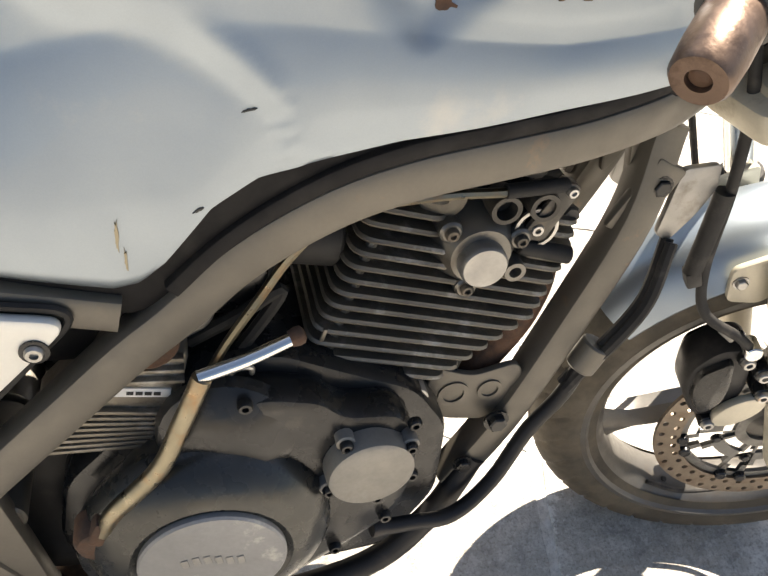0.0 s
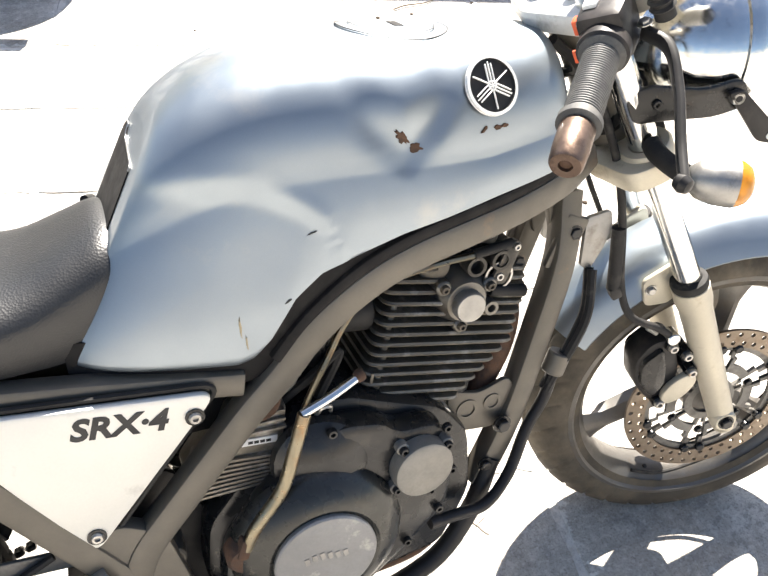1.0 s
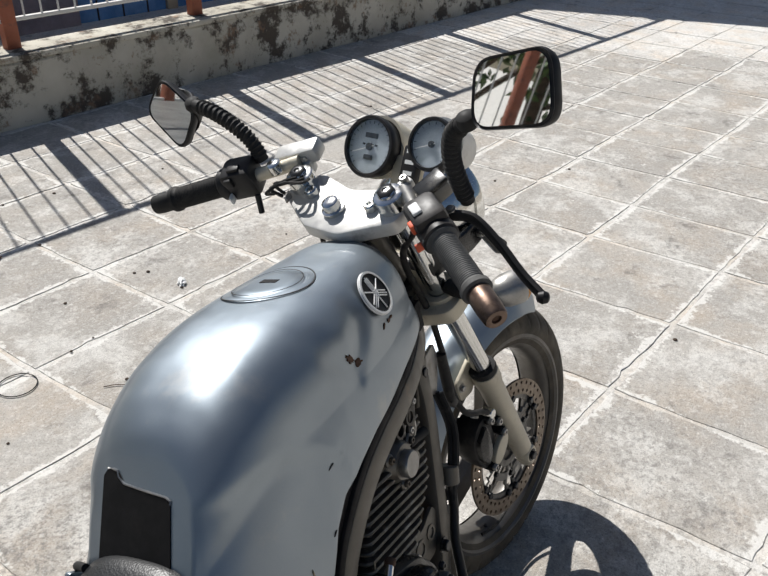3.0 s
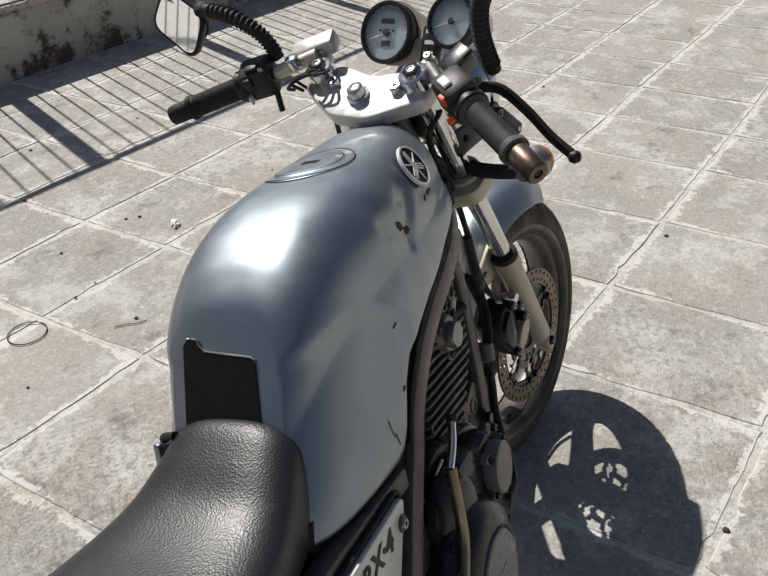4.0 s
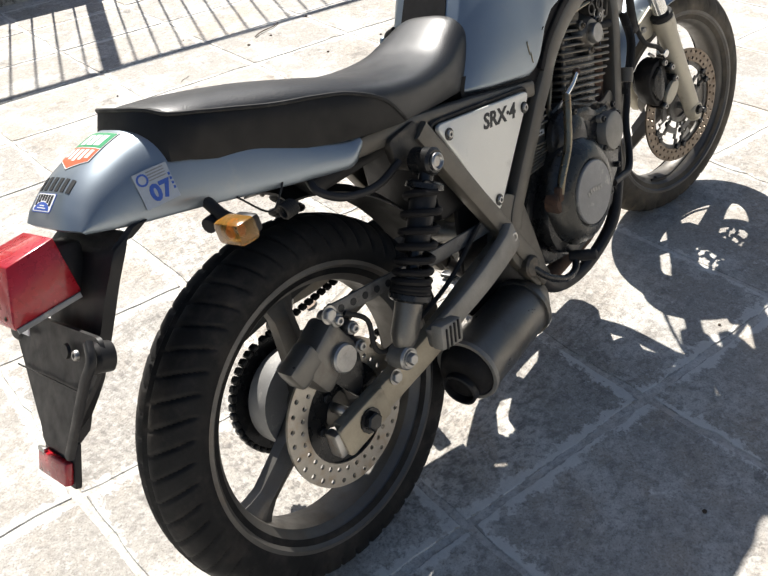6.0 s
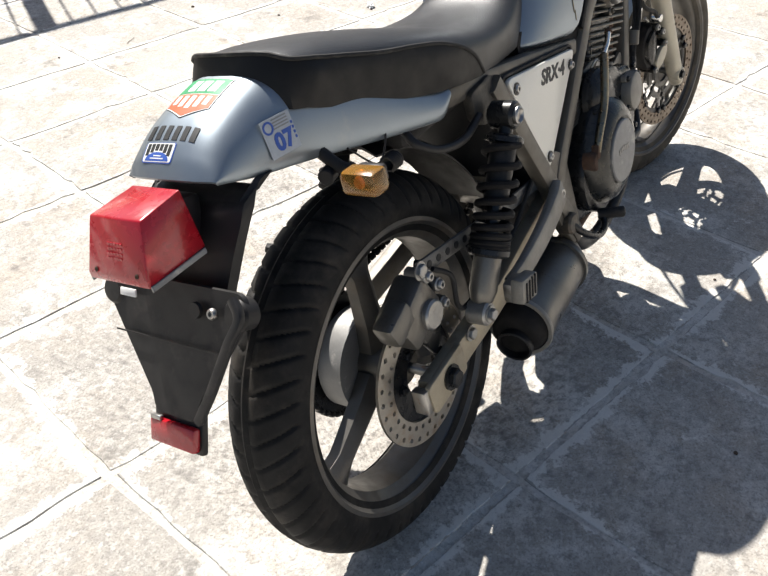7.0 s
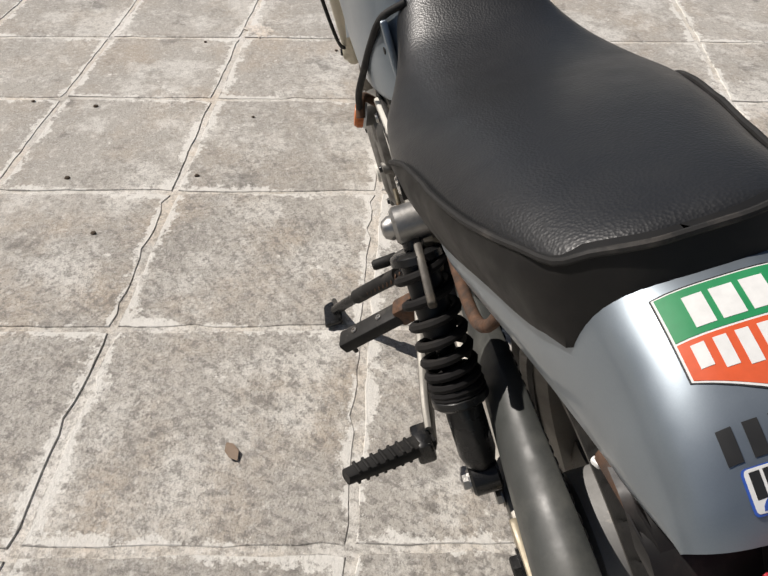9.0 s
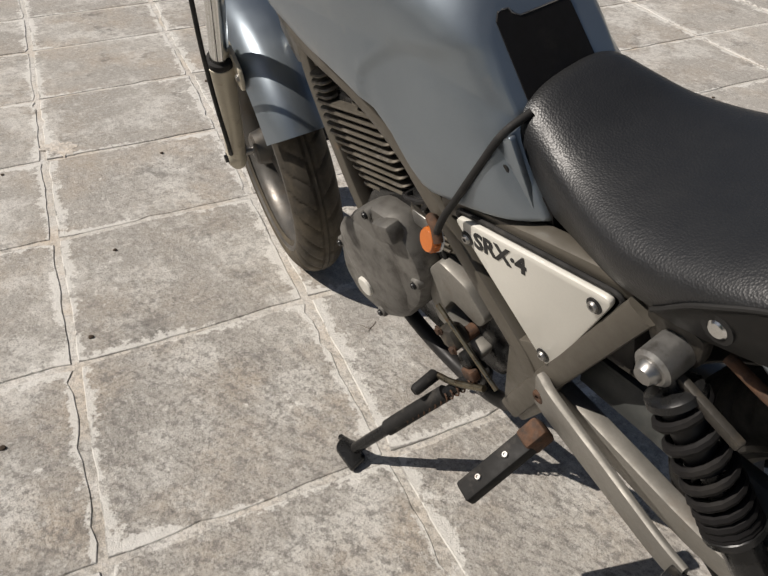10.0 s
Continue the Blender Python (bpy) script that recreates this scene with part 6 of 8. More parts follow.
# -- handlebars
def bar_side(side):
    s = side
    if s < 0:
        path = [Vector((0.055, -0.105, 0.012)), Vector((0.030, -0.140, 0.0)), Vector((0.004, -0.195, -0.010)), Vector((-0.052, -0.286, -0.020)), Vector((-0.080, -0.331, -0.024))]
    else:
        path = [Vector((0.055, 0.105, 0.022)), Vector((0.030, 0.150, 0.018)), Vector((-0.012, 0.232, 0.010)), Vector((-0.055, 0.315, 0.003)), Vector((-0.086, 0.370, 0.0))]
    bar = on_bars("handlebar", tube(path[:4], 0.0115, 12, 4), FORK if s > 0 else ALLOY, "clip-on handlebar")
    d = (path[4] - path[2]).normalized()
    g0 = path[2]
    ridges = []
    for k in range(26):
        h = 0.013 + 0.0033 * k
        ridges += [(h, 0.0178), (h + 0.0008, 0.0186), (h + 0.0018, 0.0186), (h + 0.0026, 0.0178)]
    part("grip", lathe([(-0.004, 0.019), (0.002, 0.0235), (0.008, 0.0235), (0.012, 0.0180)] + ridges + [(0.100, 0.0180), (0.104, 0.0215), (0.111, 0.0215), (0.114, 0.015)], g0, d, 28), GRIP if s < 0 else RUBBER, bar, "worn ribbed rubber grip")
    part("bar_end", lathe([(0, 0.015), (0.003, 0.0170), (0.030, 0.0172), (0.048, 0.0160), (0.051, 0.0142), (0.051, 0.0068), (0.045, 0.006), (0.045, 0.001)] if s < 0 else [(0, 0.015), (0.003, 0.017), (0.030, 0.017), (0.040, 0.016), (0.041, 0.001)], g0 + d * 0.112, d, 28), COPPER if s < 0 else RUBBER, bar, "browned metal bar end with a rusty screw" if s < 0 else "")
    if s < 0:
        part("end_screw", lathe([(0, 0.0065), (0.002, 0.006), (0.003, 0.003)], g0 + d * 0.158, d, 12), RUST, bar)
    turn = 58 if s < 0 else -63
    sw = part("switch_box", box(g0 - d * 0.034 + Vector((0, 0, 0.004)), (0.058, 0.050, 0.056), 0.010, (0, 0, turn)), PLASTIC, bar, "black switch housing")
    part("rocker", box(g0 - d * 0.034 + Vector((-0.024, 0, 0.018)), (0.014, 0.018, 0.016), 0.002, (0, 0, turn)), RED_INK if s < 0 else PLASTIC, sw, "red stop switch" if s < 0 else "")
    part("button", box(g0 - d * 0.040 + Vector((-0.012, 0, 0.033)), (0.022, 0.014, 0.006), 0.002, (0, 0, turn)), WHITE_INK if s < 0 else PLASTIC, sw)
    part("label_bar", box(g0 - d * 0.028 + Vector((-0.030, 0, -0.010)), (0.004, 0.020, 0.014), 0.001, (0, 0, turn)), WHITE_INK if s > 0 else RED_INK, sw)
    for k in range(2):
        allen(g0 - d * (0.022 + 0.024 * k) + Vector((-0.006, 0, -0.026)), (0, 0, -1), 0.004, 0.004, sw)
    part("collar", lathe([(0, 0.023), (0.005, 0.0265), (0.018, 0.0265), (0.022, 0.022)], g0 - d * 0.014, d, 28), PLASTIC, sw)
    clamp = part("clamp", lathe([(-0.012, 0.020), (-0.010, 0.023), (0.018, 0.023), (0.020, 0.020)], (0.033, s * 0.092, 0.0), (0, 0, 1), 28), CHROME, bar, "worn bright bar clamp")
    part("clamp_ear", box((0.058, s * 0.100, 0.006), (0.032, 0.018, 0.024), 0.005, (0, 0, s * 20)), YOKE, clamp)
    allen((0.062, s * 0.104, 0.018), (0, 0, 1), 0.0065, 0.009, clamp, STEEL)
    part("fork_cap", lathe([(0.018, 0.014), (0.026, 0.014), (0.028, 0.011), (0.028, 0.005), (0.022, 0.005)], (0.033, s * 0.092, 0.0), (0, 0, 1), 6), DARK_ALLOY, clamp)
    return bar, g0, d


bar_r, g0, d = bar_side(-1)
bar_l = bar_side(1)[0]
res = part("master_cylinder", box((0.064, -0.150, 0.004), (0.050, 0.032, 0.026), 0.008, (0, -10, -28)), HANGER, bar_r, "dull alloy brake master cylinder")
part("lid", box((0.064, -0.150, 0.021), (0.046, 0.033, 0.008), 0.003, (0, -10, -28)), DARK_ALLOY, res, "black reservoir lid")
lev = part("brake_lever", sweep(smooth_path([(0.050, -0.175, -0.020), (0.062, -0.205, -0.032), (0.050, -0.245, -0.058), (0.030, -0.285, -0.085), (0.016, -0.318, -0.100)], 6), rect_prof(0.010, 0.016, 0.004), (0.3, 0, 1)), PLASTIC, bar_r, "black brake lever with worn blade")
part("ball", lathe([(-0.009, 0.003), (-0.007, 0.007), (0, 0.0095), (0.007, 0.007), (0.009, 0.003)], (0.013, -0.323, -0.101), (0.4, -0.8, -0.3), 16), PLASTIC, lev)
bolt((0.052, -0.180, -0.010), (0, 0, 1), 0.006, 0.005, lev)
clev = part("clutch_perch", box((0.072, 0.124, 0.020), (0.034, 0.080, 0.028), 0.006, (-6, 0, 22)), YOKE, bar_l, "pale clutch lever perch")
part("perch_pin", lathe([(0, 0.012), (0.016, 0.012), (0.018, 0.009), (0.018, 0.001)], (0.028, 0.135, 0.022), (0, 0, 1), 16), CHROME, clev)
part("choke_knob", cyl((-0.010, 0.165, 0.0), (-0.024, 0.162, -0.028), 0.005, seg=10), PLASTIC, bar_l)
for k in range(3):
    part("wire", tube([(0.0, 0.135 - 0.02 * k, -0.002), (-0.02 + 0.01 * k, 0.115, 0.025), (0.01, 0.09 - 0.015 * k, 0.030), (0.045, 0.08, 0.0), (0.05, 0.06, -0.04)], 0.0028, 6), RUBBER, bar_l)
part("key", box((-0.012, 0.078, 0.018), (0.026, 0.004, 0.012), 0.002, (0, 20, 35)), STEEL, bar_l)
for s in (-1, 1):
    part("yoke_bolt", lathe([(0, 0.010), (0.010, 0.010), (0.012, 0.008), (0.012, 0.004), (0.006, 0.004)], (0.018, s * 0.062, -0.004), (0, 0, 1), 18), CHROME, bike, "", TOP)


# -- mirrors: housing, glass and ribbed stem
def mirror(centre, n, spin, stem, joint, name_label, w=0.060, h=0.044):
    m = facing(Vector(centre), Vector(n), (0, 0, 1), spin)
    out = [(x, y) for x, y in rounded([(-w, -h * 0.92), (w, -h), (w * 0.94, h), (-w * 0.86, h * 0.96)], 0.026, 6)]
    tip = m.inverted() @ (TOP @ Vector(joint))
    rings = []
    for z, k in ((0.004, 0.985), (0.006, 1.02), (0.002, 1.04), (-0.008, 0.99), (-0.016, 0.80)):
        rings.append([(x * k, y * k, z) for x, y in out])
    for f in (0.3, 0.55, 0.8, 1.0):
        k = 0.80 * (1 - f) + 0.21 * f
        rings.append([(x * k + tip.x * f, y * k + tip.y * f, -0.016 * (1 - f) + tip.z * f - 0.014 * math.sin(f * math.pi)) for x, y in out])
    mir = part("mirror", loft(rings), PLASTIC, bike, name_label, m)
    part("mirror_glass", loft([[(x * 0.93, y * 0.93, 0.0035) for x, y in out], [(x * 0.93, y * 0.93, 0.0062) for x, y in out]]), MIRROR, mir, "mirror glass")
    st = part("mirror_stem", tube(stem + [joint], 0.0105, 12, 8), RUBBER, bike, "black mirror stem with a ribbed rubber sleeve", TOP)
    pts = smooth_path(stem + [joint], 10)
    for i in range(3, len(pts) - 4, 2):
        part("rib", lathe([(-0.0024, 0.0112), (0, 0.0132), (0.0024, 0.0112)], pts[i], pts[i + 1] - pts[i - 1], 14), RUBBER, st)
    part("ball", lathe([(-0.012, 0.006), (-0.008, 0.012), (0, 0.0145), (0.008, 0.012), (0.012, 0.006)], joint, (0, 0, 1), 16), RUBBER, st)
    return mir


mirror((0.926, -0.330, 1.158), (-0.87, 0.40, 0.300), 6, [(0.066, -0.205, 0.0), (0.064, -0.207, 0.04), (0.062, -0.215, 0.085), (0.064, -0.232, 0.125)], (0.066, -0.262, 0.150), "black rectangular mirror on a ribbed stem", 0.062, 0.0405)
mirror((1.160, 0.372, 1.140), (-0.90, 0.16, 0.18), -38, [(0.040, 0.180, 0.025), (0.046, 0.190, 0.060), (0.050, 0.218, 0.086), (0.056, 0.265, 0.102)], (0.062, 0.322, 0.104), "black mirror on a ribbed stem, turned outwards", 0.056, 0.042)
on_bars("loom", tube([(0.05, -0.06, -0.05), (0.06, -0.02, -0.10), (0.04, 0.03, -0.14), (0.02, -0.04, -0.19), (-0.03, -0.03, -0.15), (-0.02, 0.02, -0.08)], 0.010, 8), RUBBER, "black wiring loom behind the headlamp")
on_bars("loom", tube([(-0.02, -0.06, -0.04), (0.0, -0.03, -0.10), (-0.04, 0.02, -0.13), (-0.05, -0.05, -0.19), (-0.06, -0.04, -0.24)], 0.007, 8), PLASTIC)
on_bars("horn", lathe([(0, 0.04), (0.02, 0.042), (0.03, 0.03), (0.045, 0.012)], (0.085, 0.03, -0.275), (-1, 0, 0.2), 24), PLASTIC, "black round horn")

# -- swing arm, rear brake, chain
arm = part("swing_arm", cyl((0.485, -0.10, 0.385), (0.485, 0.10, 0.385), 0.026), ALLOY, bike, "dull alloy swing arm")
for side in (-1, 1):
    part("beam", sweep(smooth_path([(0.475, side * 0.105, 0.395), (0.34, side * 0.115, 0.375), (0.20, side * 0.122, 0.348), (0.08, side * 0.122, 0.332), (-0.045, side * 0.122, 0.318)], 4), rect_prof(0.050, 0.026, 0.005), (0, 1, 0)), ARM if side < 0 else HANGER, arm, "box-section beam, stained")
    part("axle_plate", plate(rounded([(-0.062, 0.342), (0.045, 0.356), (0.05, 0.30), (-0.055, 0.286)], 0.01), side * 0.128, side * 0.139, 0.003), ARM, arm)
    bolt((0.0, side * 0.139, 0.320), (0, side, 0), 0.016, 0.014, arm, DARK_ALLOY, name="axle_nut")
    bolt((0.078, side * 0.136, 0.350), (0, side, 0), 0.010, 0.009, arm)
    part("adjuster", box((-0.062, side * 0.122, 0.316), (0.016, 0.026, 0.044), 0.003), STEEL, arm)
part("axle", cyl((0, -0.135, 0.32), (0, 0.135, 0.32), 0.009), STEEL, arm)
disc_r = part("brake_disc", drilled_ring(0.085, 0.125, -0.085, 0.005, 30, 2, 0.0045), DISC, rear_wheel, "drilled rear brake disc")
part("disc_carrier", lathe([(0, 0.090), (0.006, 0.090), (0.006, 0.040), (0, 0.040)], (0, -0.076, 0), (0, -1, 0), 36, closed=True), DARK_ALLOY, disc_r)
for k in range(6):
    a = 2 * math.pi * k / 6
    bolt((0.055 * math.cos(a), -0.082, 0.055 * math.sin(a)), (0, -1, 0), 0.008, 0.007, disc_r, DARK_ALLOY)
part("cush_drum", lathe([(0, 0.088), (0.045, 0.088), (0.052, 0.082), (0.052, 0.04)], (0, 0.015, 0), (0, 1, 0), 40), GREY_PAINT, rear_wheel, "pale grey hub drum")
cal_r = part("rear_caliper", box((-0.020, -0.100, 0.450), (0.095, 0.055, 0.075), 0.012, (0, -28, 0)), SILENCER, bike, "grimy grey rear brake caliper")
part("piston_cap", lathe([(0, 0.024), (0.008, 0.024), (0.011, 0.021), (0.011, 0.001)], (-0.002, -0.126, 0.440), (0, -1, 0), 28), ALLOY, cal_r, "round alloy piston cap")
part("caliper_wing", box((-0.065, -0.108, 0.462), (0.06, 0.04, 0.045), 0.010, (0, -22, 0)), SILENCER, cal_r)
for x, z in ((0.035, 0.470), (0.038, 0.435), (0.012, 0.498)):
    part("boss", cyl((x, -0.09, z), (x, -0.128, z), 0.011, seg=16), ALLOY, cal_r)
    allen((x, -0.128, z), (0, -1, 0), 0.008, 0.006, cal_r)
link = part("torque_link", sweep([(0.002, -0.118, 0.512), (0.135, -0.118, 0.492), (0.27, -0.116, 0.470), (0.42, -0.11, 0.45)], rect_prof(0.026, 0.006, 0.002), (0, 1, 0)), GEN, bike, "grey drilled torque link")
# nothing is drilled: black discs paint the shade inside the holes
for k in range(8):
    part("hole", lathe([(0, 0.0062), (0.0008, 0.0062), (0.0008, 0.001)], (0.03 + 0.026 * k, -0.1213, 0.508 - 0.0040 * k), (0, -1, 0), 14), INK, link)
bolt((0.004, -0.121, 0.512), (0, -1, 0), 0.011, 0.008, link)
part("bracket", plate(rounded([(-0.02, 0.40), (0.02, 0.52), (0.05, 0.50), (0.045, 0.38), (0.02, 0.34)], 0.01), -0.108, -0.100, 0.002), DARK_ALLOY, cal_r)
part("brake_pipe", tube([(0.03, -0.125, 0.50), (0.06, -0.135, 0.47), (0.055, -0.14, 0.42), (0.10, -0.135, 0.40), (0.25, -0.13, 0.42), (0.38, -0.12, 0.47)], 0.0042, 8), RUBBER, cal_r)
b = bmesh.new()
n = 44
rings = []
for y in (0.074, 0.080):
    ring = []
    for k in range(n * 4):
        a = 2 * math.pi * k / (n * 4)
        r = 0.104 + (0.006 if k % 4 in (1, 2) else -0.001)
        ring.append((r * math.cos(a), y, r * math.sin(a)))
    rings.append(ring)
hole = [[(0.055 * math.cos(2 * math.pi * k / (n * 4)), y, 0.055 * math.sin(2 * math.pi * k / (n * 4))) for k in range(n * 4)] for y in (0.080, 0.074)]
loft(rings + hole + rings[:1], b, caps=False)
part("sprocket", b, DARK_ALLOY, rear_wheel, "dark toothed sprocket")
chain = part("chain", cyl((0.55, 0.06, 0.42), (0.55, 0.09, 0.42), 0.035, seg=20), DARK_ALLOY, bike, "black greasy drive chain")
link_m = mesh_of(box((0, 0, 0), (0.0145, 0.016, 0.010), 0.003, seg=1))
path = [Vector((0.55 + 0.038 * math.cos(a), 0.077, 0.42 + 0.038 * math.sin(a))) for a in [radians(-80 + 160 * k / 10) for k in range(11)]]
path += [path[-1].lerp(Vector((0.0, 0.077, 0.428)), k / 34) for k in range(1, 35)]
path += [Vector((0.108 * math.cos(a), 0.077, 0.32 + 0.108 * math.sin(a))) for a in [radians(94 + 176 * k / 21) for k in range(1, 22)]]
path += [path[-1].lerp(Vector((0.55, 0.077, 0.382)), k / 34) for k in range(1, 35)]
for i, p in enumerate(path):
    dd = (path[(i + 1) % len(path)] - path[i - 1])
    part("chain_link", link_m, DARK_ALLOY, chain, m=Matrix.Translation(p) @ Matrix.Rotation(-math.atan2(dd.z, dd.x), 4, "Y"))
rings = []
for x, top, yo in ((0.40, 0.485, 0.105), (0.28, 0.488, 0.112), (0.20, 0.488, 0.119), (0.12, 0.485, 0.125), (0.03, 0.478, 0.132), (-0.06, 0.467, 0.138), (-0.115, 0.458, 0.141), (-0.128, 0.450, 0.139)):
    yi = 0.074
    over = [(yi, top - 0.022), (yi + 0.003, top - 0.004), (yi + 0.010, top + 0.002), (yi + 0.45 * (yo - yi), top + 0.003), (yo - 0.014, top - 0.006), (yo - 0.004, top - 0.020), (yo, top - 0.042)]
    rings.append([(x, y, z) for y, z in over] + [(x, y - 0.0025 if k > 3 else y + 0.0025, z - 0.003) for k, (y, z) in reversed(list(enumerate(over)))])
guard = part("chain_guard", loft(rings), CHAIN_GUARD, bike, "grey-black plastic chain guard with a rounded top")
part("guard_clip", box((-0.118, 0.122, 0.420), (0.022, 0.030, 0.030), 0.004), PLASTIC, guard)
part("guard_screw", cyl((-0.124, 0.132, 0.408), (-0.128, 0.132, 0.380), 0.0045, seg=10), DARK_ALLOY, guard)


# -- rear shock absorbers
def shock(side):
    top, bot = (Vector((0.244, -0.168, 0.655)), Vector((0.088, -0.155, 0.388))) if side < 0 else (Vector((0.240, 0.152, 0.668)), Vector((0.086, 0.150, 0.388)))
    d = (bot - top).normalized()
    ln = (bot - top).length
    s = part("shock_absorber", lathe([(0.0, 0.012), (0.03, 0.012), (ln - 0.06, 0.012)], top, d, 16), DARK_ALLOY, bike, "rear shock absorber with black coil spring")
    part("dust_cover", lathe([(0.034, 0.018), (0.040, 0.021), (0.13, 0.020), (0.135, 0.014)], top, d, 24), PLASTIC, s)
    part("top_eye", lathe([(-0.028, 0.018), (-0.024, 0.022), (0.012, 0.022), (0.016, 0.018)], top, (0, side, 0), 24), DARK_ALLOY if side < 0 else ALLOY, s)
    part("top_nut", lathe([(0.016, 0.014), (0.020, 0.014), (0.027, 0.010), (0.029, 0.005), (0.029, 0.001)] if side > 0 else [(0.016, 0.014), (0.020, 0.014), (0.022, 0.011), (0.018, 0.008), (0.018, 0.001)], top, (0, side, 0), 20), STEEL, s, "domed chrome nut" if side > 0 else "flat steel nut")
    part("spring_seat", lathe([(0.030, 0.024), (0.034, 0.030), (0.042, 0.031), (0.044, 0.026)], top, d, 28), DARK_ALLOY, s)
    part("spring_seat", lathe([(0.205, 0.030), (0.208, 0.034), (0.216, 0.034), (0.220, 0.030)], top, d, 28), DARK_ALLOY, s)
    pts = []
    q = d.to_track_quat("Z", "Y")
    turns = 9.0
    for i in range(int(turns * 14) + 1):
        a = 2 * math.pi * i / 14
        f = i / (turns * 14)
        h = 0.044 + 0.162 * math.sin(f * math.pi / 2) ** 0.92
        pts.append(top + q @ Vector((0.0275 * math.cos(a), 0.0275 * math.sin(a), h)))
    part("spring", sweep(pts, disc_prof(0.0062, 8), d), BLACK, s, "black coil spring")
    part("damper_body", lathe([(0.18, 0.019), (0.215, 0.0225), (ln - 0.035, 0.0225), (ln - 0.02, 0.018), (ln - 0.012, 0.012)], top, d, 24), SILENCER if side < 0 else DARK_ALLOY, s, "metal damper body")
    part("lower_eye", lathe([(-0.018, 0.017), (-0.015, 0.020), (0.015, 0.020), (0.018, 0.017)], bot, (0, side, 0), 20), ALLOY if side < 0 else DARK_ALLOY, s)
    bolt(bot + Vector((0, side * 0.018, 0)), (0, side, 0), 0.010, 0.010, s)
    return s


shock(-1)
shock(1)
for side in (-1, 1):
    # mounts coloured darker than the frame, to stand for shade under the tail
    part("shock_mount", plate(rounded([(0.21, 0.70), (0.28, 0.71), (0.275, 0.655), (0.245, 0.635), (0.215, 0.655)], 0.012), side * 0.112, side * 0.130, 0.003), GRIME, chassis)
    rail = [(0.215, -0.135, 0.665), (0.15, -0.142, 0.655), (0.085, -0.140, 0.668), (0.055, -0.125, 0.690), (0.06, -0.105, 0.705)] if side < 0 else [(0.195, 0.116, 0.682), (0.13, 0.120, 0.664), (0.07, 0.120, 0.664), (0.045, 0.112, 0.678), (0.04, 0.098, 0.698)]
    part("grab_rail", tube(rail, 0.0065, 10), PLASTIC if side < 0 else RUST, chassis, "curved tie-down rail")
part("stub_bar", box((0.185, 0.150, 0.640), (0.085, 0.010, 0.016), 0.003, (0, -20, -4)), GRIME, chassis)

# -- passenger foot rests on alloy hangers
for side in (-1, 1):
    hang = part("foot_rest_hanger", sweep(smooth_path([(0.435, side * 0.142, 0.428), (0.40, side * 0.152, 0.424), (0.30, side * 0.172, 0.415), (0.20, side * 0.192, 0.405), (0.155, side * 0.198, 0.402)] if side > 0 else [(0.435, -0.142, 0.425), (0.40, -0.150, 0.417), (0.30, -0.165, 0.405), (0.20, -0.175, 0.398), (0.155, -0.175, 0.398)], 4), rect_prof(0.042 if side < 0 else 0.058, 0.018 if side < 0 else 0.013, 0.005), (0, 1, 0), scale=[1.3 - 0.55 * i / 16 for i in range(17)]), HANGER, bike, "dull alloy foot rest hanger, scuffed")
    allen((0.428, side * 0.150, 0.424), (0, side, 0), 0.011, 0.006, hang, RUST if side > 0 else STEEL)
    part("hinge", box((0.150, side * (0.188 if side < 0 else 0.210), 0.400), (0.040, 0.024, 0.036), 0.005), ALLOY if side < 0 else DARK_ALLOY, hang)
    if side < 0:          # folded up against its hinge
        peg = part("foot_rest", box((0.150, -0.205, 0.404), (0.052, 0.024, 0.042), 0.005, (0, 12, 0)), HANGER, hang, "folded passenger foot rest, worn")
        for k in range(4):
            part("rib", box((0.135 + 0.010 * k, -0.2175, 0.404), (0.004, 0.003, 0.034), 0.001, (0, 12, 0)), RUBBER, peg)
        continue
    peg = part("foot_rest", sweep([(0.150, 0.200, 0.402), (0.130, 0.250, 0.418), (0.107, 0.307, 0.438)], rect_prof(0.024, 0.020, 0.006), (0, 0, 1), scale=[1.1, 1.0, 0.75]), RUBBER, hang, "ribbed black passenger foot rest, tapering")
    for k in range(7):
        t = 0.28 + 0.1 * k
        part("rib", box((0.150 - 0.043 * t, 0.200 + 0.107 * t, 0.402 + 0.036 * t), (0.023 - 0.005 * t, 0.004, 0.027 - 0.006 * t), 0.001, (18, 0, 20)), RUBBER, peg)
# rider's foot rests, pedals
PEG = Matrix.Translation((0.424, 0.240, 0.352)) @ pose(0, 0, 0, -25, 0, -13)
peg = part("foot_rest", box((0, 0, 0), (0.034, 0.118, 0.022), 0.005), RUBBER, bike, "black rubber rider foot rest with two screws", PEG)
for k in (-0.022, 0.026):
    allen((0, k, 0.011), (0, 0, 1), 0.005, 0.003, peg)
part("hinge", box((0, -0.068, 0), (0.032, 0.036, 0.034), 0.006), RUST, peg)
part("feeler", cyl((0, 0.052, -0.010), (0, 0.054, -0.028), 0.004, seg=8), DARK_ALLOY, peg)
ped = part("brake_pedal", tube([(0.475, -0.140, 0.335), (0.500, -0.158, 0.300), (0.545, -0.165, 0.272), (0.590, -0.160, 0.268), (0.612, -0.150, 0.284)], 0.0075, 10), DARK_ALLOY, bike, "black brake pedal with a round rubber toe piece")
part("pivot", lathe([(0, 0.022), (0.020, 0.022), (0.024, 0.018), (0.024, 0.001)], (0.475, -0.125, 0.335), (0, -1, 0), 24), GRIME, ped)
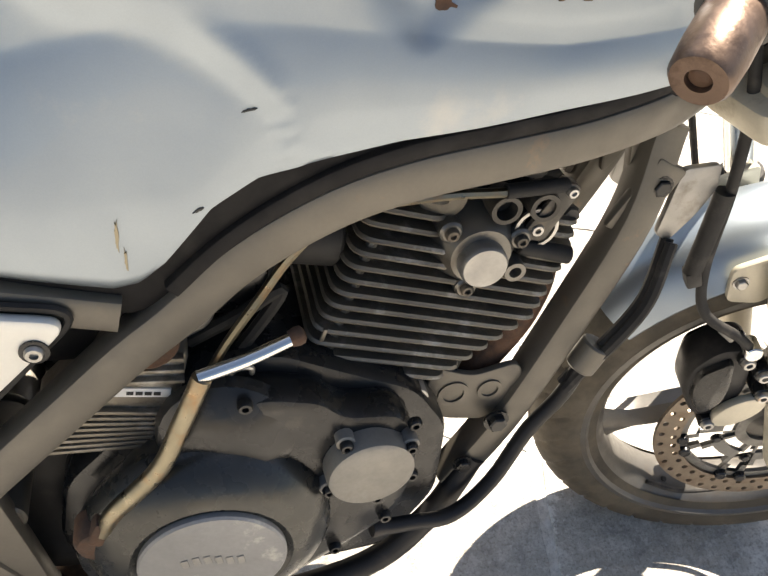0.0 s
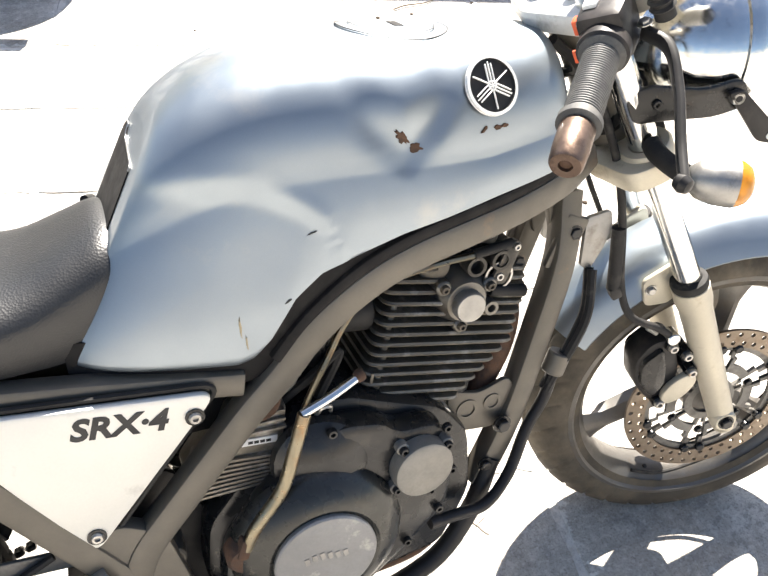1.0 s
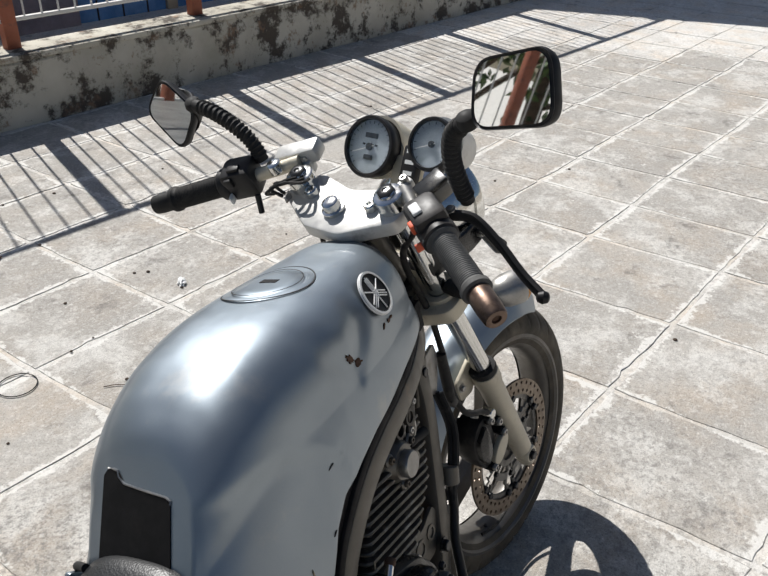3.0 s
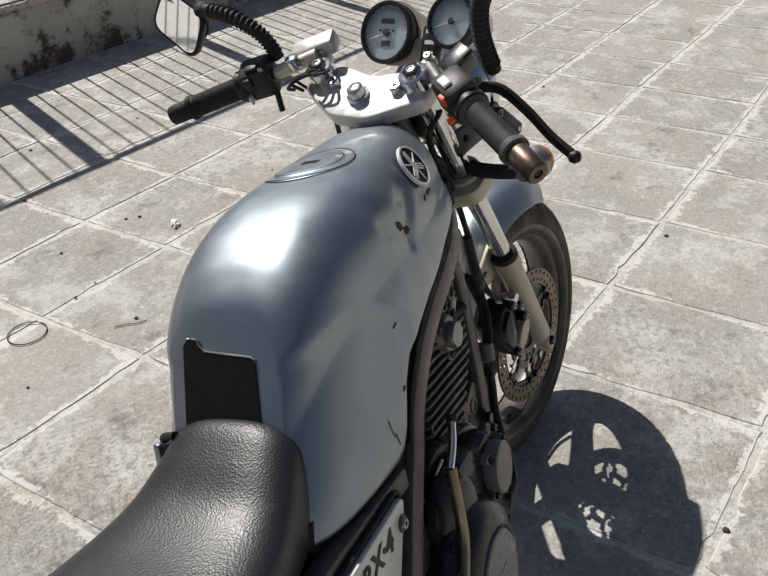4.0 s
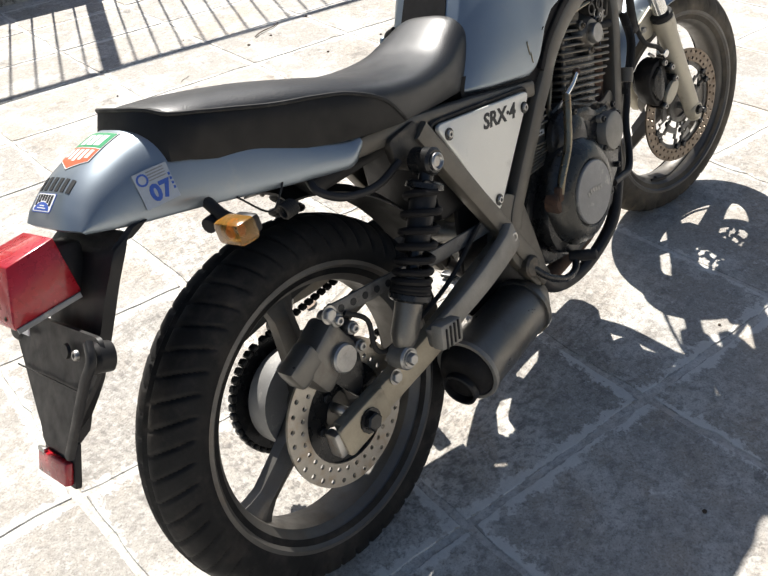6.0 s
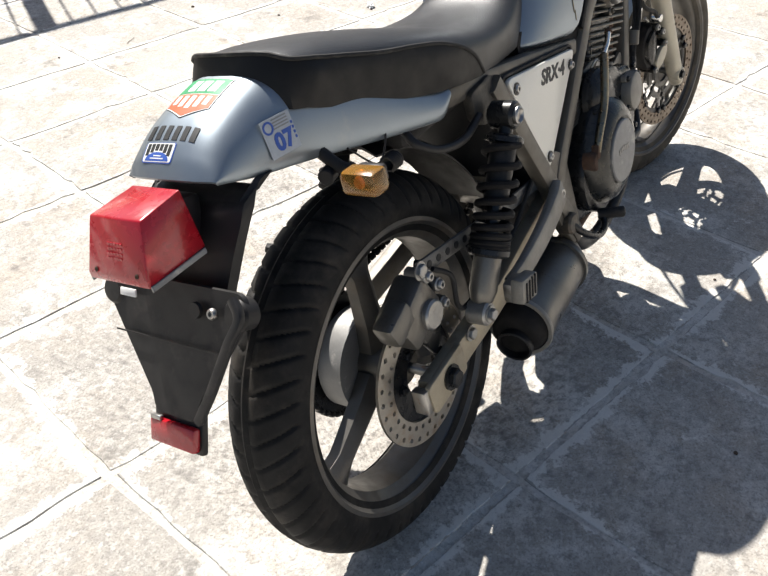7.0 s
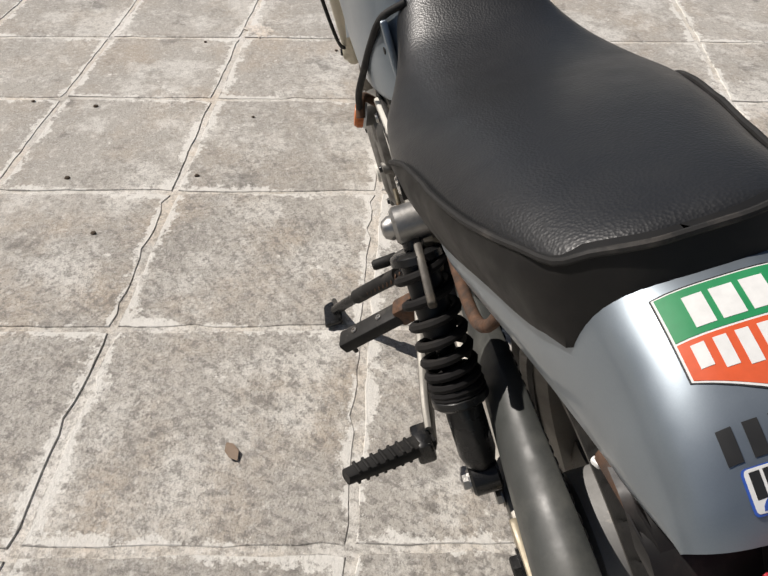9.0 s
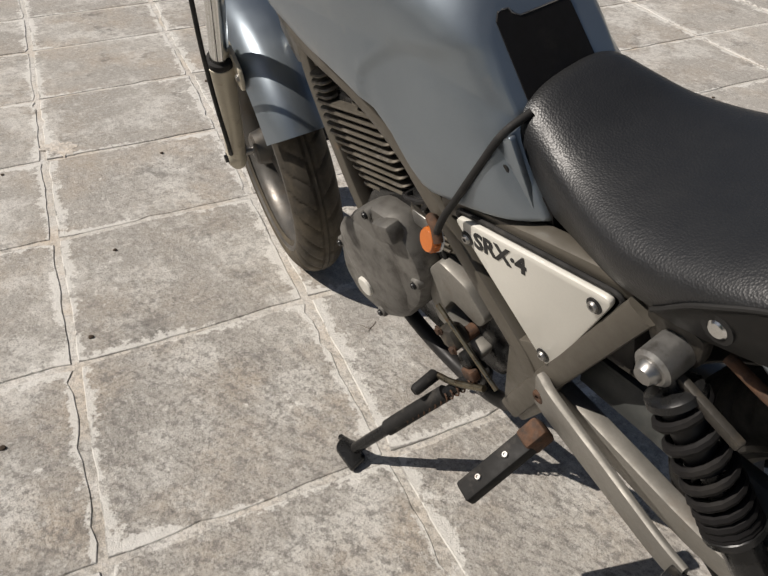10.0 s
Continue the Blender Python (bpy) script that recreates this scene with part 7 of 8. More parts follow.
part("toe_rubber", lathe([(0, 0.009), (0.003, 0.0115), (0.050, 0.0115), (0.054, 0.010), (0.056, 0.005), (0.056, 0.001)], (0.606, -0.140, 0.285), (0.40, -0.92, 0.0), 18), RUBBER, ped, "round black toe rubber")
gear = part("gear_lever", tube([(0.56, 0.150, 0.312), (0.62, 0.165, 0.285), (0.665, 0.170, 0.270)], 0.0055, 10), OCHRE, bike, "gear lever with a black rubber toe piece")
part("toe_rubber", lathe([(0, 0.008), (0.004, 0.011), (0.045, 0.010), (0.05, 0.007)], (0.665, 0.168, 0.270), (-0.05, 1, 0), 16), RUBBER, gear)
part("link_rod", cyl((0.53, 0.148, 0.335), (0.66, 0.140, 0.42), 0.004, seg=8), OCHRE, gear)
part("knuckle", box((0.64, 0.135, 0.36), (0.045, 0.034, 0.040), 0.012, (0, 30, 0)), GRIME, gear)
part("knuckle", lathe([(0, 0.016), (0.018, 0.016), (0.022, 0.012), (0.022, 0.001)], (0.605, 0.128, 0.335), (0, 1, 0), 18), DARK_ALLOY, gear)
part("clevis", box((0.592, 0.148, 0.318), (0.030, 0.016, 0.020), 0.004, (0, 24, 0)), RUST, gear)
for x, z in ((0.655, 0.372), (0.625, 0.350), (0.582, 0.300)):
    bolt((x, 0.150, z), (0, 1, 0), 0.007, 0.006, gear, RUST)

# -- side stand
stand = part("side_stand", tube([(0.605, 0.135, 0.288), (0.655, 0.210, 0.228), (0.712, 0.283, 0.160), (0.745, 0.320, 0.118)], 0.0105, 12), DARK_ALLOY, bike, "black side stand, extended, with flat foot")
part("foot", plate(rounded([(0.775, -0.022), (0.835, -0.018), (0.848, 0.0), (0.83, 0.018), (0.785, 0.016)], 0.008), 0.0, 0.010, 0.002), DARK_ALLOY, stand, m=pose(-0.055, 0.329, 0.094, 105, 0, 0))
coil = [Vector((0.590, 0.140, 0.296)).lerp(Vector((0.672, 0.246, 0.205)), k / 90) + Vector((0.0065 * math.cos(k * 0.9), 0.0, 0.0065 * math.sin(k * 0.9))) for k in range(91)]
part("spring", sweep(coil, disc_prof(0.0016, 5), (0, 1, 0)), RUST, stand, "rusty return spring")
part("sleeve", tube([(0.632, 0.178, 0.258), (0.672, 0.232, 0.210), (0.698, 0.266, 0.178)], 0.0145, 14), RUBBER, stand, "dark rubber sleeve")
part("prong", tube([(0.738, 0.312, 0.126), (0.768, 0.318, 0.108), (0.800, 0.322, 0.095)], 0.006, 8), DARK_ALLOY, stand)
part("lug", plate(rounded([(0.57, 0.32), (0.63, 0.32), (0.635, 0.27), (0.59, 0.25)], 0.01), 0.118, 0.140, 0.003), DARK_ALLOY, stand)

# -- rear mudguard, lamp, number plate holder
prof = [(-0.215, 0.752), (-0.245, 0.748), (-0.275, 0.705), (-0.302, 0.655), (-0.335, 0.600), (-0.365, 0.555), (-0.382, 0.528)]
rings = []
for i, (x, z, _) in enumerate(smooth_path([(a, b_, 0) for a, b_ in prof], 4)):
    w = lerp_table([(0, 0.088), (6, 0.090), (12, 0.072), (17, 0.060), (21, 0.040), (30, 0.036)], i)
    rings.append([(x + 0.030, -w, z + 0.012), (x + 0.004, -w * 0.96, z), (x - 0.004, -w * 0.4, z - 0.004), (x - 0.004, w * 0.4, z - 0.004), (x + 0.004, w * 0.96, z), (x + 0.030, w, z + 0.012), (x + 0.026, w * 0.93, z + 0.014), (x + 0.008, w * 0.88, z + 0.004), (x + 0.008, -w * 0.88, z + 0.004), (x + 0.026, -w * 0.93, z + 0.014)])
part("rear_mudguard", loft(rings), PLASTIC, bike, "long black plastic rear mudguard")
part("lamp_base", box((-0.272, 0, 0.730), (0.035, 0.050, 0.075), 0.008, (0, 14, 0)), PLASTIC, bike, "black tail lamp base")
def wedge_lens():
    """A faceted tail lamp lens: level lid, sloping face, flat belly."""
    b = bmesh.new()
    rings = [(-0.284, 0.785, 0.712, 0.041, 0.050), (-0.350, 0.780, 0.711, 0.045, 0.052), (-0.376, 0.719, 0.710, 0.053, 0.053)]
    vs = []
    for x, zt, zl, wt, wl in rings:
        vs.append([b.verts.new(p) for p in ((x, wt + 0.002, zt), (x, -wt + 0.002, zt), (x, -wl + 0.002, zl), (x, wl + 0.002, zl))])
    for r, q_ in zip(vs, vs[1:]):
        for i in range(4):
            b.faces.new((r[i], r[(i + 1) % 4], q_[(i + 1) % 4], q_[i]))
    b.faces.new(vs[0][::-1])
    b.faces.new(vs[-1])
    bmesh.ops.recalc_face_normals(b, faces=list(b.faces))
    sharp = [e for e in b.edges if len(e.link_faces) == 2 and e.calc_face_angle(0) > 0.2]
    bmesh.ops.bevel(b, geom=sharp, offset=0.0022, segments=2, profile=0.5, affect="EDGES", clamp_overlap=True)
    return b


tl = part("tail_lamp", wedge_lens(), RED_LENS, bike, "large faceted red tail lamp")
part("bulb_plate", box((-0.321, 0, 0.745), (0.004, 0.070, 0.055), 0.001, (0, 14, 0)), ALLOY, tl)
for i in range(5):
    for j in range(4):
        part("prism", box((-0.3676 + 0.0021 * j, -0.008 + 0.0055 * i, 0.738 + 0.005 * j), (0.0022, 0.0040, 0.0034), 0.0), RED_LENS, tl)
for y in (-0.034, 0.038):
    allen((-0.3745, y, 0.7235), (-0.92, 0, 0.38), 0.003, 0.001, tl, RUST)
for y in (-0.0515, 0.0555):
    part("gasket", sweep([(-0.288, y * 0.97, 0.709), (-0.345, y, 0.709), (-0.374, y, 0.709)], rect_prof(0.007, 0.003, 0.001), (0, 1, 0)), GREY_PAINT, tl, "pale lower edge strip")
HOLD = facing((-0.348, -0.012, 0.634), (-0.90, 0, 0.42), (0, 0, 1))
b = bmesh.new()
pts = rounded([(-0.118, 0.055), (0.118, 0.055), (0.126, 0.030), (0.110, 0.005), (0.054, -0.085), (0.048, -0.110), (-0.024, -0.110), (-0.030, -0.085), (-0.110, 0.005), (-0.126, 0.030)], 0.014)
lo, hi = [b.verts.new((x, y, -0.010 if abs(x) > 0.1 else -0.002)) for x, y in pts], [b.verts.new((x * 0.985, y * 0.985, 0.003 - (0.008 if abs(x) > 0.1 else 0))) for x, y in pts]
b.faces.new(lo[::-1])
b.faces.new(hi)
for i in range(len(pts)):
    b.faces.new((lo[i], lo[(i + 1) % len(pts)], hi[(i + 1) % len(pts)], hi[i]))
holder = part("plate_holder", b, PLASTIC, bike, "empty black number plate holder", HOLD)
for s in (-1, 1):
    part("flange", lathe([(-0.018, 0.019), (0.0, 0.019), (0.005, 0.015), (0.006, 0.001)], (s * 0.108, 0.030, -0.004), (0, 0, 1), 24), PLASTIC, holder)
part("seam", box((0, -0.017, 0.0035), (0.19, 0.0018, 0.0015), 0.0), PLASTIC, holder)
# the slot isn't cut; white colour stands for the bright ground behind it
part("slot", box((-0.072, 0.032, 0.003), (0.030, 0.010, 0.003), 0.002), WHITE_INK, holder, "white block painted as the light showing through a slot")
allen((0.078, 0.028, 0.003), (0, 0, 1), 0.007, 0.005, holder)
part("boss", lathe([(0, 0.010), (0.004, 0.009), (0.004, 0.001)], (0.050, 0.028, 0.002), (0, 0, 1), 18), PLASTIC, holder)
part("bent_edge", sweep(smooth_path([(0.112, 0.050, 0.006), (0.126, 0.030, 0.010), (0.112, 0.000, 0.012), (0.084, -0.058, 0.010), (0.056, -0.104, 0.006)], 4), rect_prof(0.012, 0.010, 0.003), (0, 0, 1)), PLASTIC, holder)
part("reflector", box((0.012, -0.130, 0.004), (0.078, 0.030, 0.012), 0.003), RED_LENS, holder, "dull red reflector")
part("reflector_back", box((0.012, -0.120, -0.006), (0.086, 0.060, 0.010), 0.003), PLASTIC, holder)
part("clip", box((-0.016, -0.113, 0.008), (0.018, 0.006, 0.006), 0.001), STEEL, holder)
# right rear indicator with its stalk
ri = part("rear_indicator", box((-0.098, -0.163, 0.722), (0.018, 0.040, 0.025), 0.006), PLASTIC, bike, "amber rear indicator on a black stalk")
part("lens", box((-0.118, -0.165, 0.722), (0.032, 0.054, 0.032), 0.007), REAR_AMBER, ri, "faded amber lens")
part("bulb", lathe([(-0.004, 0.003), (0, 0.007), (0.006, 0.006), (0.008, 0.002)], (-0.113, -0.160, 0.720), (-1, 0, 0), 12), ORANGE, ri)
part("stalk", tube([(-0.100, -0.144, 0.723), (-0.100, -0.115, 0.730), (-0.10, -0.090, 0.748)], 0.0085, 10), RUBBER, ri)
part("stalk_nut", cyl((-0.10, -0.10, 0.722), (-0.12, -0.105, 0.722), 0.011, seg=12), PLASTIC, ri)
part("wire", tube([(-0.06, -0.10, 0.735), (-0.03, -0.118, 0.700), (0.0, -0.115, 0.715), (0.03, -0.10, 0.74)], 0.0015, 6), RUBBER, ri)
bl = part("broken_stalk", cyl((-0.156, 0.080, 0.734), (-0.205, 0.078, 0.742), 0.0075, seg=12), RUST, bike, "rusty stub of a missing indicator")
part("plug", box((-0.158, 0.086, 0.730), (0.010, 0.007, 0.007), 0.003, (0, 12, 20)), WHITE_INK, bl, "white plastic plug")


coil = [Vector((-0.012 + 0.0011 * k / 3, -0.120 + 0.011 * math.cos(k * 0.62), 0.690 + 0.0105 * math.sin(k * 0.62))) for k in range(62)]
part("coil_spring", sweep(coil, disc_prof(0.0024, 6), (1, 0, 0)), RUBBER, bike, "small black coil under the tail")

# -- lettering and stickers on the tail cowl
def tail_at(x, y, lift=0.0008):
    """The place on the tail cowl's skin over x, y."""
    x = tail_map(x) + 0.004
    w = lerp_table(TAIL_W, x)
    zt, zl = lerp_table(TAIL_TOP, x), lerp_table(TAIL_LOW, x)
    c = min(0.9999, abs(y) / w) ** (1 / 0.62)
    t = math.acos(c)
    return Vector((x, y, zl + (zt - zl) * math.sin(t) ** 0.88 + lift))


def patch(corners, mat, lift, name, label="", n=8, parent=None):
    """A thin sheet that follows the cowl inside four corners given as x, y."""
    b = bmesh.new()
    g = []
    for i in range(n + 1):
        row = []
        for j in range(n + 1):
            u, v = i / n, j / n
            x = sum(c[0] * k for c, k in zip(corners, ((1 - u) * (1 - v), u * (1 - v), u * v, (1 - u) * v)))
            y = sum(c[1] * k for c, k in zip(corners, ((1 - u) * (1 - v), u * (1 - v), u * v, (1 - u) * v)))
            row.append(b.verts.new(tail_at(x, y, lift)))
        g.append(row)
    for i in range(n):
        for j in range(n):
            b.faces.new((g[i][j], g[i + 1][j], g[i + 1][j + 1], g[i][j + 1]))
    made = bmesh.ops.extrude_face_region(b, geom=list(b.faces))
    bmesh.ops.translate(b, vec=(0, 0, -0.0004), verts=[v for v in made["geom"] if isinstance(v, bmesh.types.BMVert)])
    return part(name, b, mat, parent or tail, label)


def q(x0, x1, y0, y1):
    return [(x0, y0), (x1, y0), (x1, y1), (x0, y1)]


def shape(outline, mat, lift, name, parent, label=""):
    """A thin sheet with any outline that bulges outwards, following the cowl."""
    b = bmesh.new()
    cx, cy = (sum(c) / len(outline) for c in zip(*outline))
    rings = [[b.verts.new(tail_at(cx + (x - cx) * f, cy + (y - cy) * f, lift)) for x, y in outline] for f in (1.0, 0.66, 0.33)]
    mid, m = b.verts.new(tail_at(cx, cy, lift)), len(outline)
    for r, s in zip(rings, rings[1:]):
        for i in range(m):
            b.faces.new((r[i], r[(i + 1) % m], s[(i + 1) % m], s[i]))
    for i in range(m):
        b.faces.new((rings[2][i], rings[2][(i + 1) % m], mid))
    made = bmesh.ops.extrude_face_region(b, geom=list(b.faces))
    bmesh.ops.translate(b, vec=(0, 0, -0.0004), verts=[v for v in made["geom"] if isinstance(v, bmesh.types.BMVert)])
    bmesh.ops.recalc_face_normals(b, faces=list(b.faces))
    return part(name, b, mat, parent, label)


sh = patch(q(-0.152, -0.210, 0.0425, -0.0335), INK, 0.0006, "shield_sticker", "green and orange shield sticker with plain white shapes")
patch([(-0.210, 0.0425), (-0.210, -0.0335), (-0.227, 0.0035), (-0.227, 0.0055)], INK, 0.0006, "tip", parent=sh)
patch(q(-0.1532, -0.210, 0.0415, -0.0325), WHITE_INK, 0.0009, "white_border", parent=sh)
patch([(-0.210, 0.0415), (-0.210, -0.0325), (-0.2260, 0.0035), (-0.2260, 0.0055)], WHITE_INK, 0.0009, "white_border", parent=sh)
patch(q(-0.1542, -0.1855, 0.0402, -0.0312), GREEN_INK, 0.0012, "green_field", parent=sh)
patch(q(-0.1870, -0.2095, 0.0402, -0.0312), RED_INK, 0.0012, "orange_field", parent=sh)
patch([(-0.2095, 0.0402), (-0.2095, -0.0312), (-0.2245, 0.0035), (-0.2245, 0.0055)], RED_INK, 0.0012, "orange_tip", parent=sh)
for y0, y1 in ((0.026, 0.014), (0.010, -0.004), (-0.008, -0.022)):
    patch(q(-0.1600, -0.1815, y0, y1), WHITE_INK, 0.0015, "white_bar", n=3, parent=sh)
for k, low in enumerate((0.2055, 0.2095, 0.2120, 0.2095, 0.2055)):
    y = 0.034 - 0.0128 * k
    patch(q(-0.1905, -low, y, y - 0.0078), WHITE_INK, 0.0015, "white_bar", n=3, parent=sh)
maker = patch(q(-0.2385, -0.2560, 0.0415, 0.0330), INK, 0.0007, "maker_lettering", "row of black block shapes in place of a maker's name", n=3)
for k in range(1, 6):
    y = 0.0415 - 0.0145 * k
    patch(q(-0.2385, -0.2560, y, y - 0.0085), INK, 0.0007, "block", n=3, parent=maker)
bs = shape(rounded(q(-0.2590, -0.2800, 0.0375, -0.0145), 0.003), BLUE_INK, 0.0006, "oil_sticker", tail, "white and blue oil sticker with plain black bars")
shape(rounded(q(-0.2598, -0.2792, 0.0360, -0.0130), 0.0025), WHITE_INK, 0.0010, "white_field", bs)
for k, low in enumerate((0.2735, 0.2705, 0.2685, 0.2685, 0.2705, 0.2735)):
    y = 0.0335 - 0.0074 * k
    patch(q(-0.2615, -low, y, y - 0.0056), INK, 0.0013, "black_bar", n=2, parent=bs)
shape([(-0.2785 + 0.0085 * math.sin(a), 0.0115 + 0.0205 * math.cos(a)) for a in [math.pi * i / 14 for i in range(15)]], BLUE_INK, 0.0013, "blue_dome", bs)
patch(q(-0.2735, -0.2745, 0.018, 0.005), WHITE_INK, 0.0016, "print_bar", n=3, parent=bs)
patch(q(-0.2760, -0.2770, 0.023, 0.000), WHITE_INK, 0.0016, "print_bar", n=3, parent=bs)


def tail_side(x, z, side=-1, lift=0.0008):
    best = min((tail_point(x, j / 80, side) for j in range(60)), key=lambda p: abs(p.z - z))
    return best


p0 = tail_side(-0.156, 0.795)
nrm = (tail_side(-0.135, 0.795) - tail_side(-0.177, 0.795)).cross(tail_side(-0.156, 0.812) - tail_side(-0.156, 0.778)).normalized()
if nrm.y > 0:
    nrm = -nrm
M07 = facing(p0 + nrm * 0.0016, nrm, (0.16, 0, 1), 0)
film = part("clear_sticker", box((0, 0, 0), (0.048, 0.046, 0.0008), 0.0), FILM, tail, "transparent sticker with a blue number", M07 @ Matrix.Rotation(radians(8), 4, "Z"))
words("07", 0.029, BLUE_INK, film, Matrix.Translation((0.003, -0.008, 0.0006)), bold=0.0012)
part("seal", lathe([(0.0004, 0.008), (0.0009, 0.008), (0.0009, 0.0055), (0.0004, 0.0055)], (-0.014, 0.013, 0), (0, 0, 1), 20, closed=True), BLUE_INK, film)
for k in range(4):
    part("print_bar", box((0.006, 0.020 - 0.0036 * k, 0.0007), (0.024, 0.0016, 0.0004), 0.0), GREY_PAINT, film)
    part("print_bar", box((0.0215, 0.008 - 0.006 * k, 0.0007), (0.003, 0.0035, 0.0004), 0.0), BLUE_INK, film)

# ---- other things in the yard ----
trailer = thing("trailer", "white metal utility trailer with a dark tyre and red reflector", "trailer", pose(0.15, 2.80, 0, 0, 0, -16))
part("frame_beam", box((-0.62, -0.22, 0.42), (1.5, 0.06, 0.09), 0.006), RAIL_WHITE, trailer)
part("deck", box((-0.75, 0.45, 0.50), (1.5, 1.3, 0.04), 0.006), ALLOY, trailer)
part("corner_post", box((0.10, -0.22, 0.30), (0.06, 0.07, 0.34), 0.006), RAIL_WHITE, trailer, "white corner post, yellowed at the foot")
part("bracket", box((0.30, -0.20, 0.42), (0.40, 0.05, 0.05), 0.006), RAIL_WHITE, trailer)
wheel = part("wheel", lathe([(-0.07, 0.10), (-0.05, 0.16), (0.05, 0.16), (0.07, 0.10)], (0.27, 0.02, 0.29), (0, 1, 0), 40), ALLOY, trailer)
part("tyre", lathe([(-0.075, 0.17), (-0.088, 0.20), (-0.085, 0.25), (-0.065, 0.282), (-0.03, 0.29), (0.03, 0.29), (0.065, 0.282), (0.085, 0.25), (0.088, 0.20), (0.075, 0.17)], (0.27, 0.02, 0.29), (0, 1, 0), 56, closed=True), TYRE, wheel, "dark worn tyre")
rl = part("reflector", box((0.20, -0.105, 0.43), (0.16, 0.025, 0.09), 0.008), RED_LENS, trailer, "red reflector in a pale frame")
part("reflector_rim", box((0.20, -0.095, 0.43), (0.185, 0.02, 0.115), 0.008), RAIL_WHITE, rl)

ring = lone("wire_hoop", tube([(0.055 * math.cos(a), 0.055 * math.sin(a), 0.004) for a in [2 * math.pi * k / 24 for k in range(24)]], 0.0017, 6, 2, closed=True), RUBBER, "thin dark rubber hoop lying on the pavers", "hoop", m=pose(1.321, 1.495, 0.0, 0, 0, 0))
leaf_m = bmesh.new()
pts = [(-0.022, 0), (-0.012, 0.010), (0.004, 0.012), (0.020, 0.004), (0.024, 0), (0.014, -0.008), (-0.006, -0.010)]
top = [leaf_m.verts.new((x, y, 0.004 + 30 * y * y)) for x, y in pts]
low = [leaf_m.verts.new((x, y, 0.003 + 30 * y * y)) for x, y in pts]
leaf_m.faces.new(top)
leaf_m.faces.new(low[::-1])
for i in range(7):
    leaf_m.faces.new((low[i], low[(i + 1) % 7], top[(i + 1) % 7], top[i]))
lone("dry_leaf", leaf_m, DRY_LEAF, "curled brown dry leaf on a paver", "leaf", m=pose(0.440, 0.562, 0, 0, 0, 20))
rng = random.Random(12)
twig = mesh_of(tube([(-0.06, 0, 0.004), (-0.02, 0.004, 0.005), (0.03, -0.003, 0.004), (0.065, 0.003, 0.004)], 0.0018, 6))
for x, y, a, s in ((1.760, 2.128, 12, 1.5), (1.457, 1.235, -50, 0.75), (1.044, 0.115, 30, 0.28), (1.036, 0.102, -60, 0.3), (1.20, 2.02, 20, 0.5)):
    t = new("twig", twig)
    t.data.materials.clear()
    t.data.materials.append(BARK)
    t.matrix_basis = pose(x, y, 0, 0, 0, a) @ Matrix.Scale(s, 4)
    tagged(t, "thin dry twig lying on the pavers", "twig", "twigs on the ground")
peb = bmesh.new()
bmesh.ops.create_icosphere(peb, subdivisions=2, radius=1)
for v in peb.verts:
    v.co *= 1 + 0.25 * noise.noise(v.co * 1.7)
    v.co.z *= 0.5
peb = mesh_of(peb, 80)
CRUMBS = [(1.490, 1.236), (1.609, 1.478), (1.521, 1.484), (2.022, 1.605), (1.993, 2.105), (1.727, 2.066), (1.989, 1.426), (1.755, 0.897), (1.377, 0.935), (1.128, 0.851), (1.629, 0.455), (0.716, 1.130), (2.46, -0.183)]
for k in range(46):
    x, y = CRUMBS[k] if k < len(CRUMBS) else (rng.uniform(0.4, 4.5), rng.uniform(-1.6, 2.6))
    if k >= len(CRUMBS) and -0.25 < y < 0.6 and x < 1.9:
        continue
    t = new("pebble", peb)
    t.data.materials.clear()
    t.data.materials.append(BARK)
    t.matrix_basis = pose(x, y, 0.002, 0, 0, rng.uniform(0, 360)) @ Matrix.Scale(rng.uniform(0.003, 0.008), 4)
    tagged(t, "small dark crumb of dirt on the pavers", "pebble", "crumbs on the ground")


ball = bmesh.new()
bmesh.ops.create_icosphere(ball, subdivisions=3, radius=1)
for v in ball.verts:
    v.co *= 1 + 0.55 * noise.noise(v.co * 2.3) + 0.25 * noise.noise(v.co * 5.1)
    v.co.z = max(v.co.z * 0.55, -0.3)
lone("paper_scrap", mesh_of(ball, 25), WHITE_INK, "small crumpled scrap of white paper on the pavers", "paper", m=pose(2.015, 1.447, 0.006, 0, 0, 40) @ Matrix.Diagonal((0.026, 0.014, 0.018, 1)))


def splash(at, size, seed):
    """A thin white splash with a ragged rim."""
    r = random.Random(seed)
    b = bmesh.new()
    rim = []
    for k in range(26):
        a, q_ = 2 * math.pi * k / 26, size * r.uniform(0.5, 1.1)
        rim.append((q_ * math.cos(a), 0.7 * q_ * math.sin(a)))
    top = [b.verts.new((x, y, 0.0022)) for x, y in rim]
    low = [b.verts.new((x * 1.04, y * 1.04, 0.0)) for x, y in rim]
    b.faces.new(top)
    for k in range(26):
        b.faces.new((low[k], low[(k + 1) % 26], top[(k + 1) % 26], top[k]))
    return lone("paint_splash", b, MORTAR, "dried white mortar splash on the pavers", "splash", m=pose(at[0], at[1], 0, 0, 0, 30))


splash((2.242, 0.400), 0.070, 3)


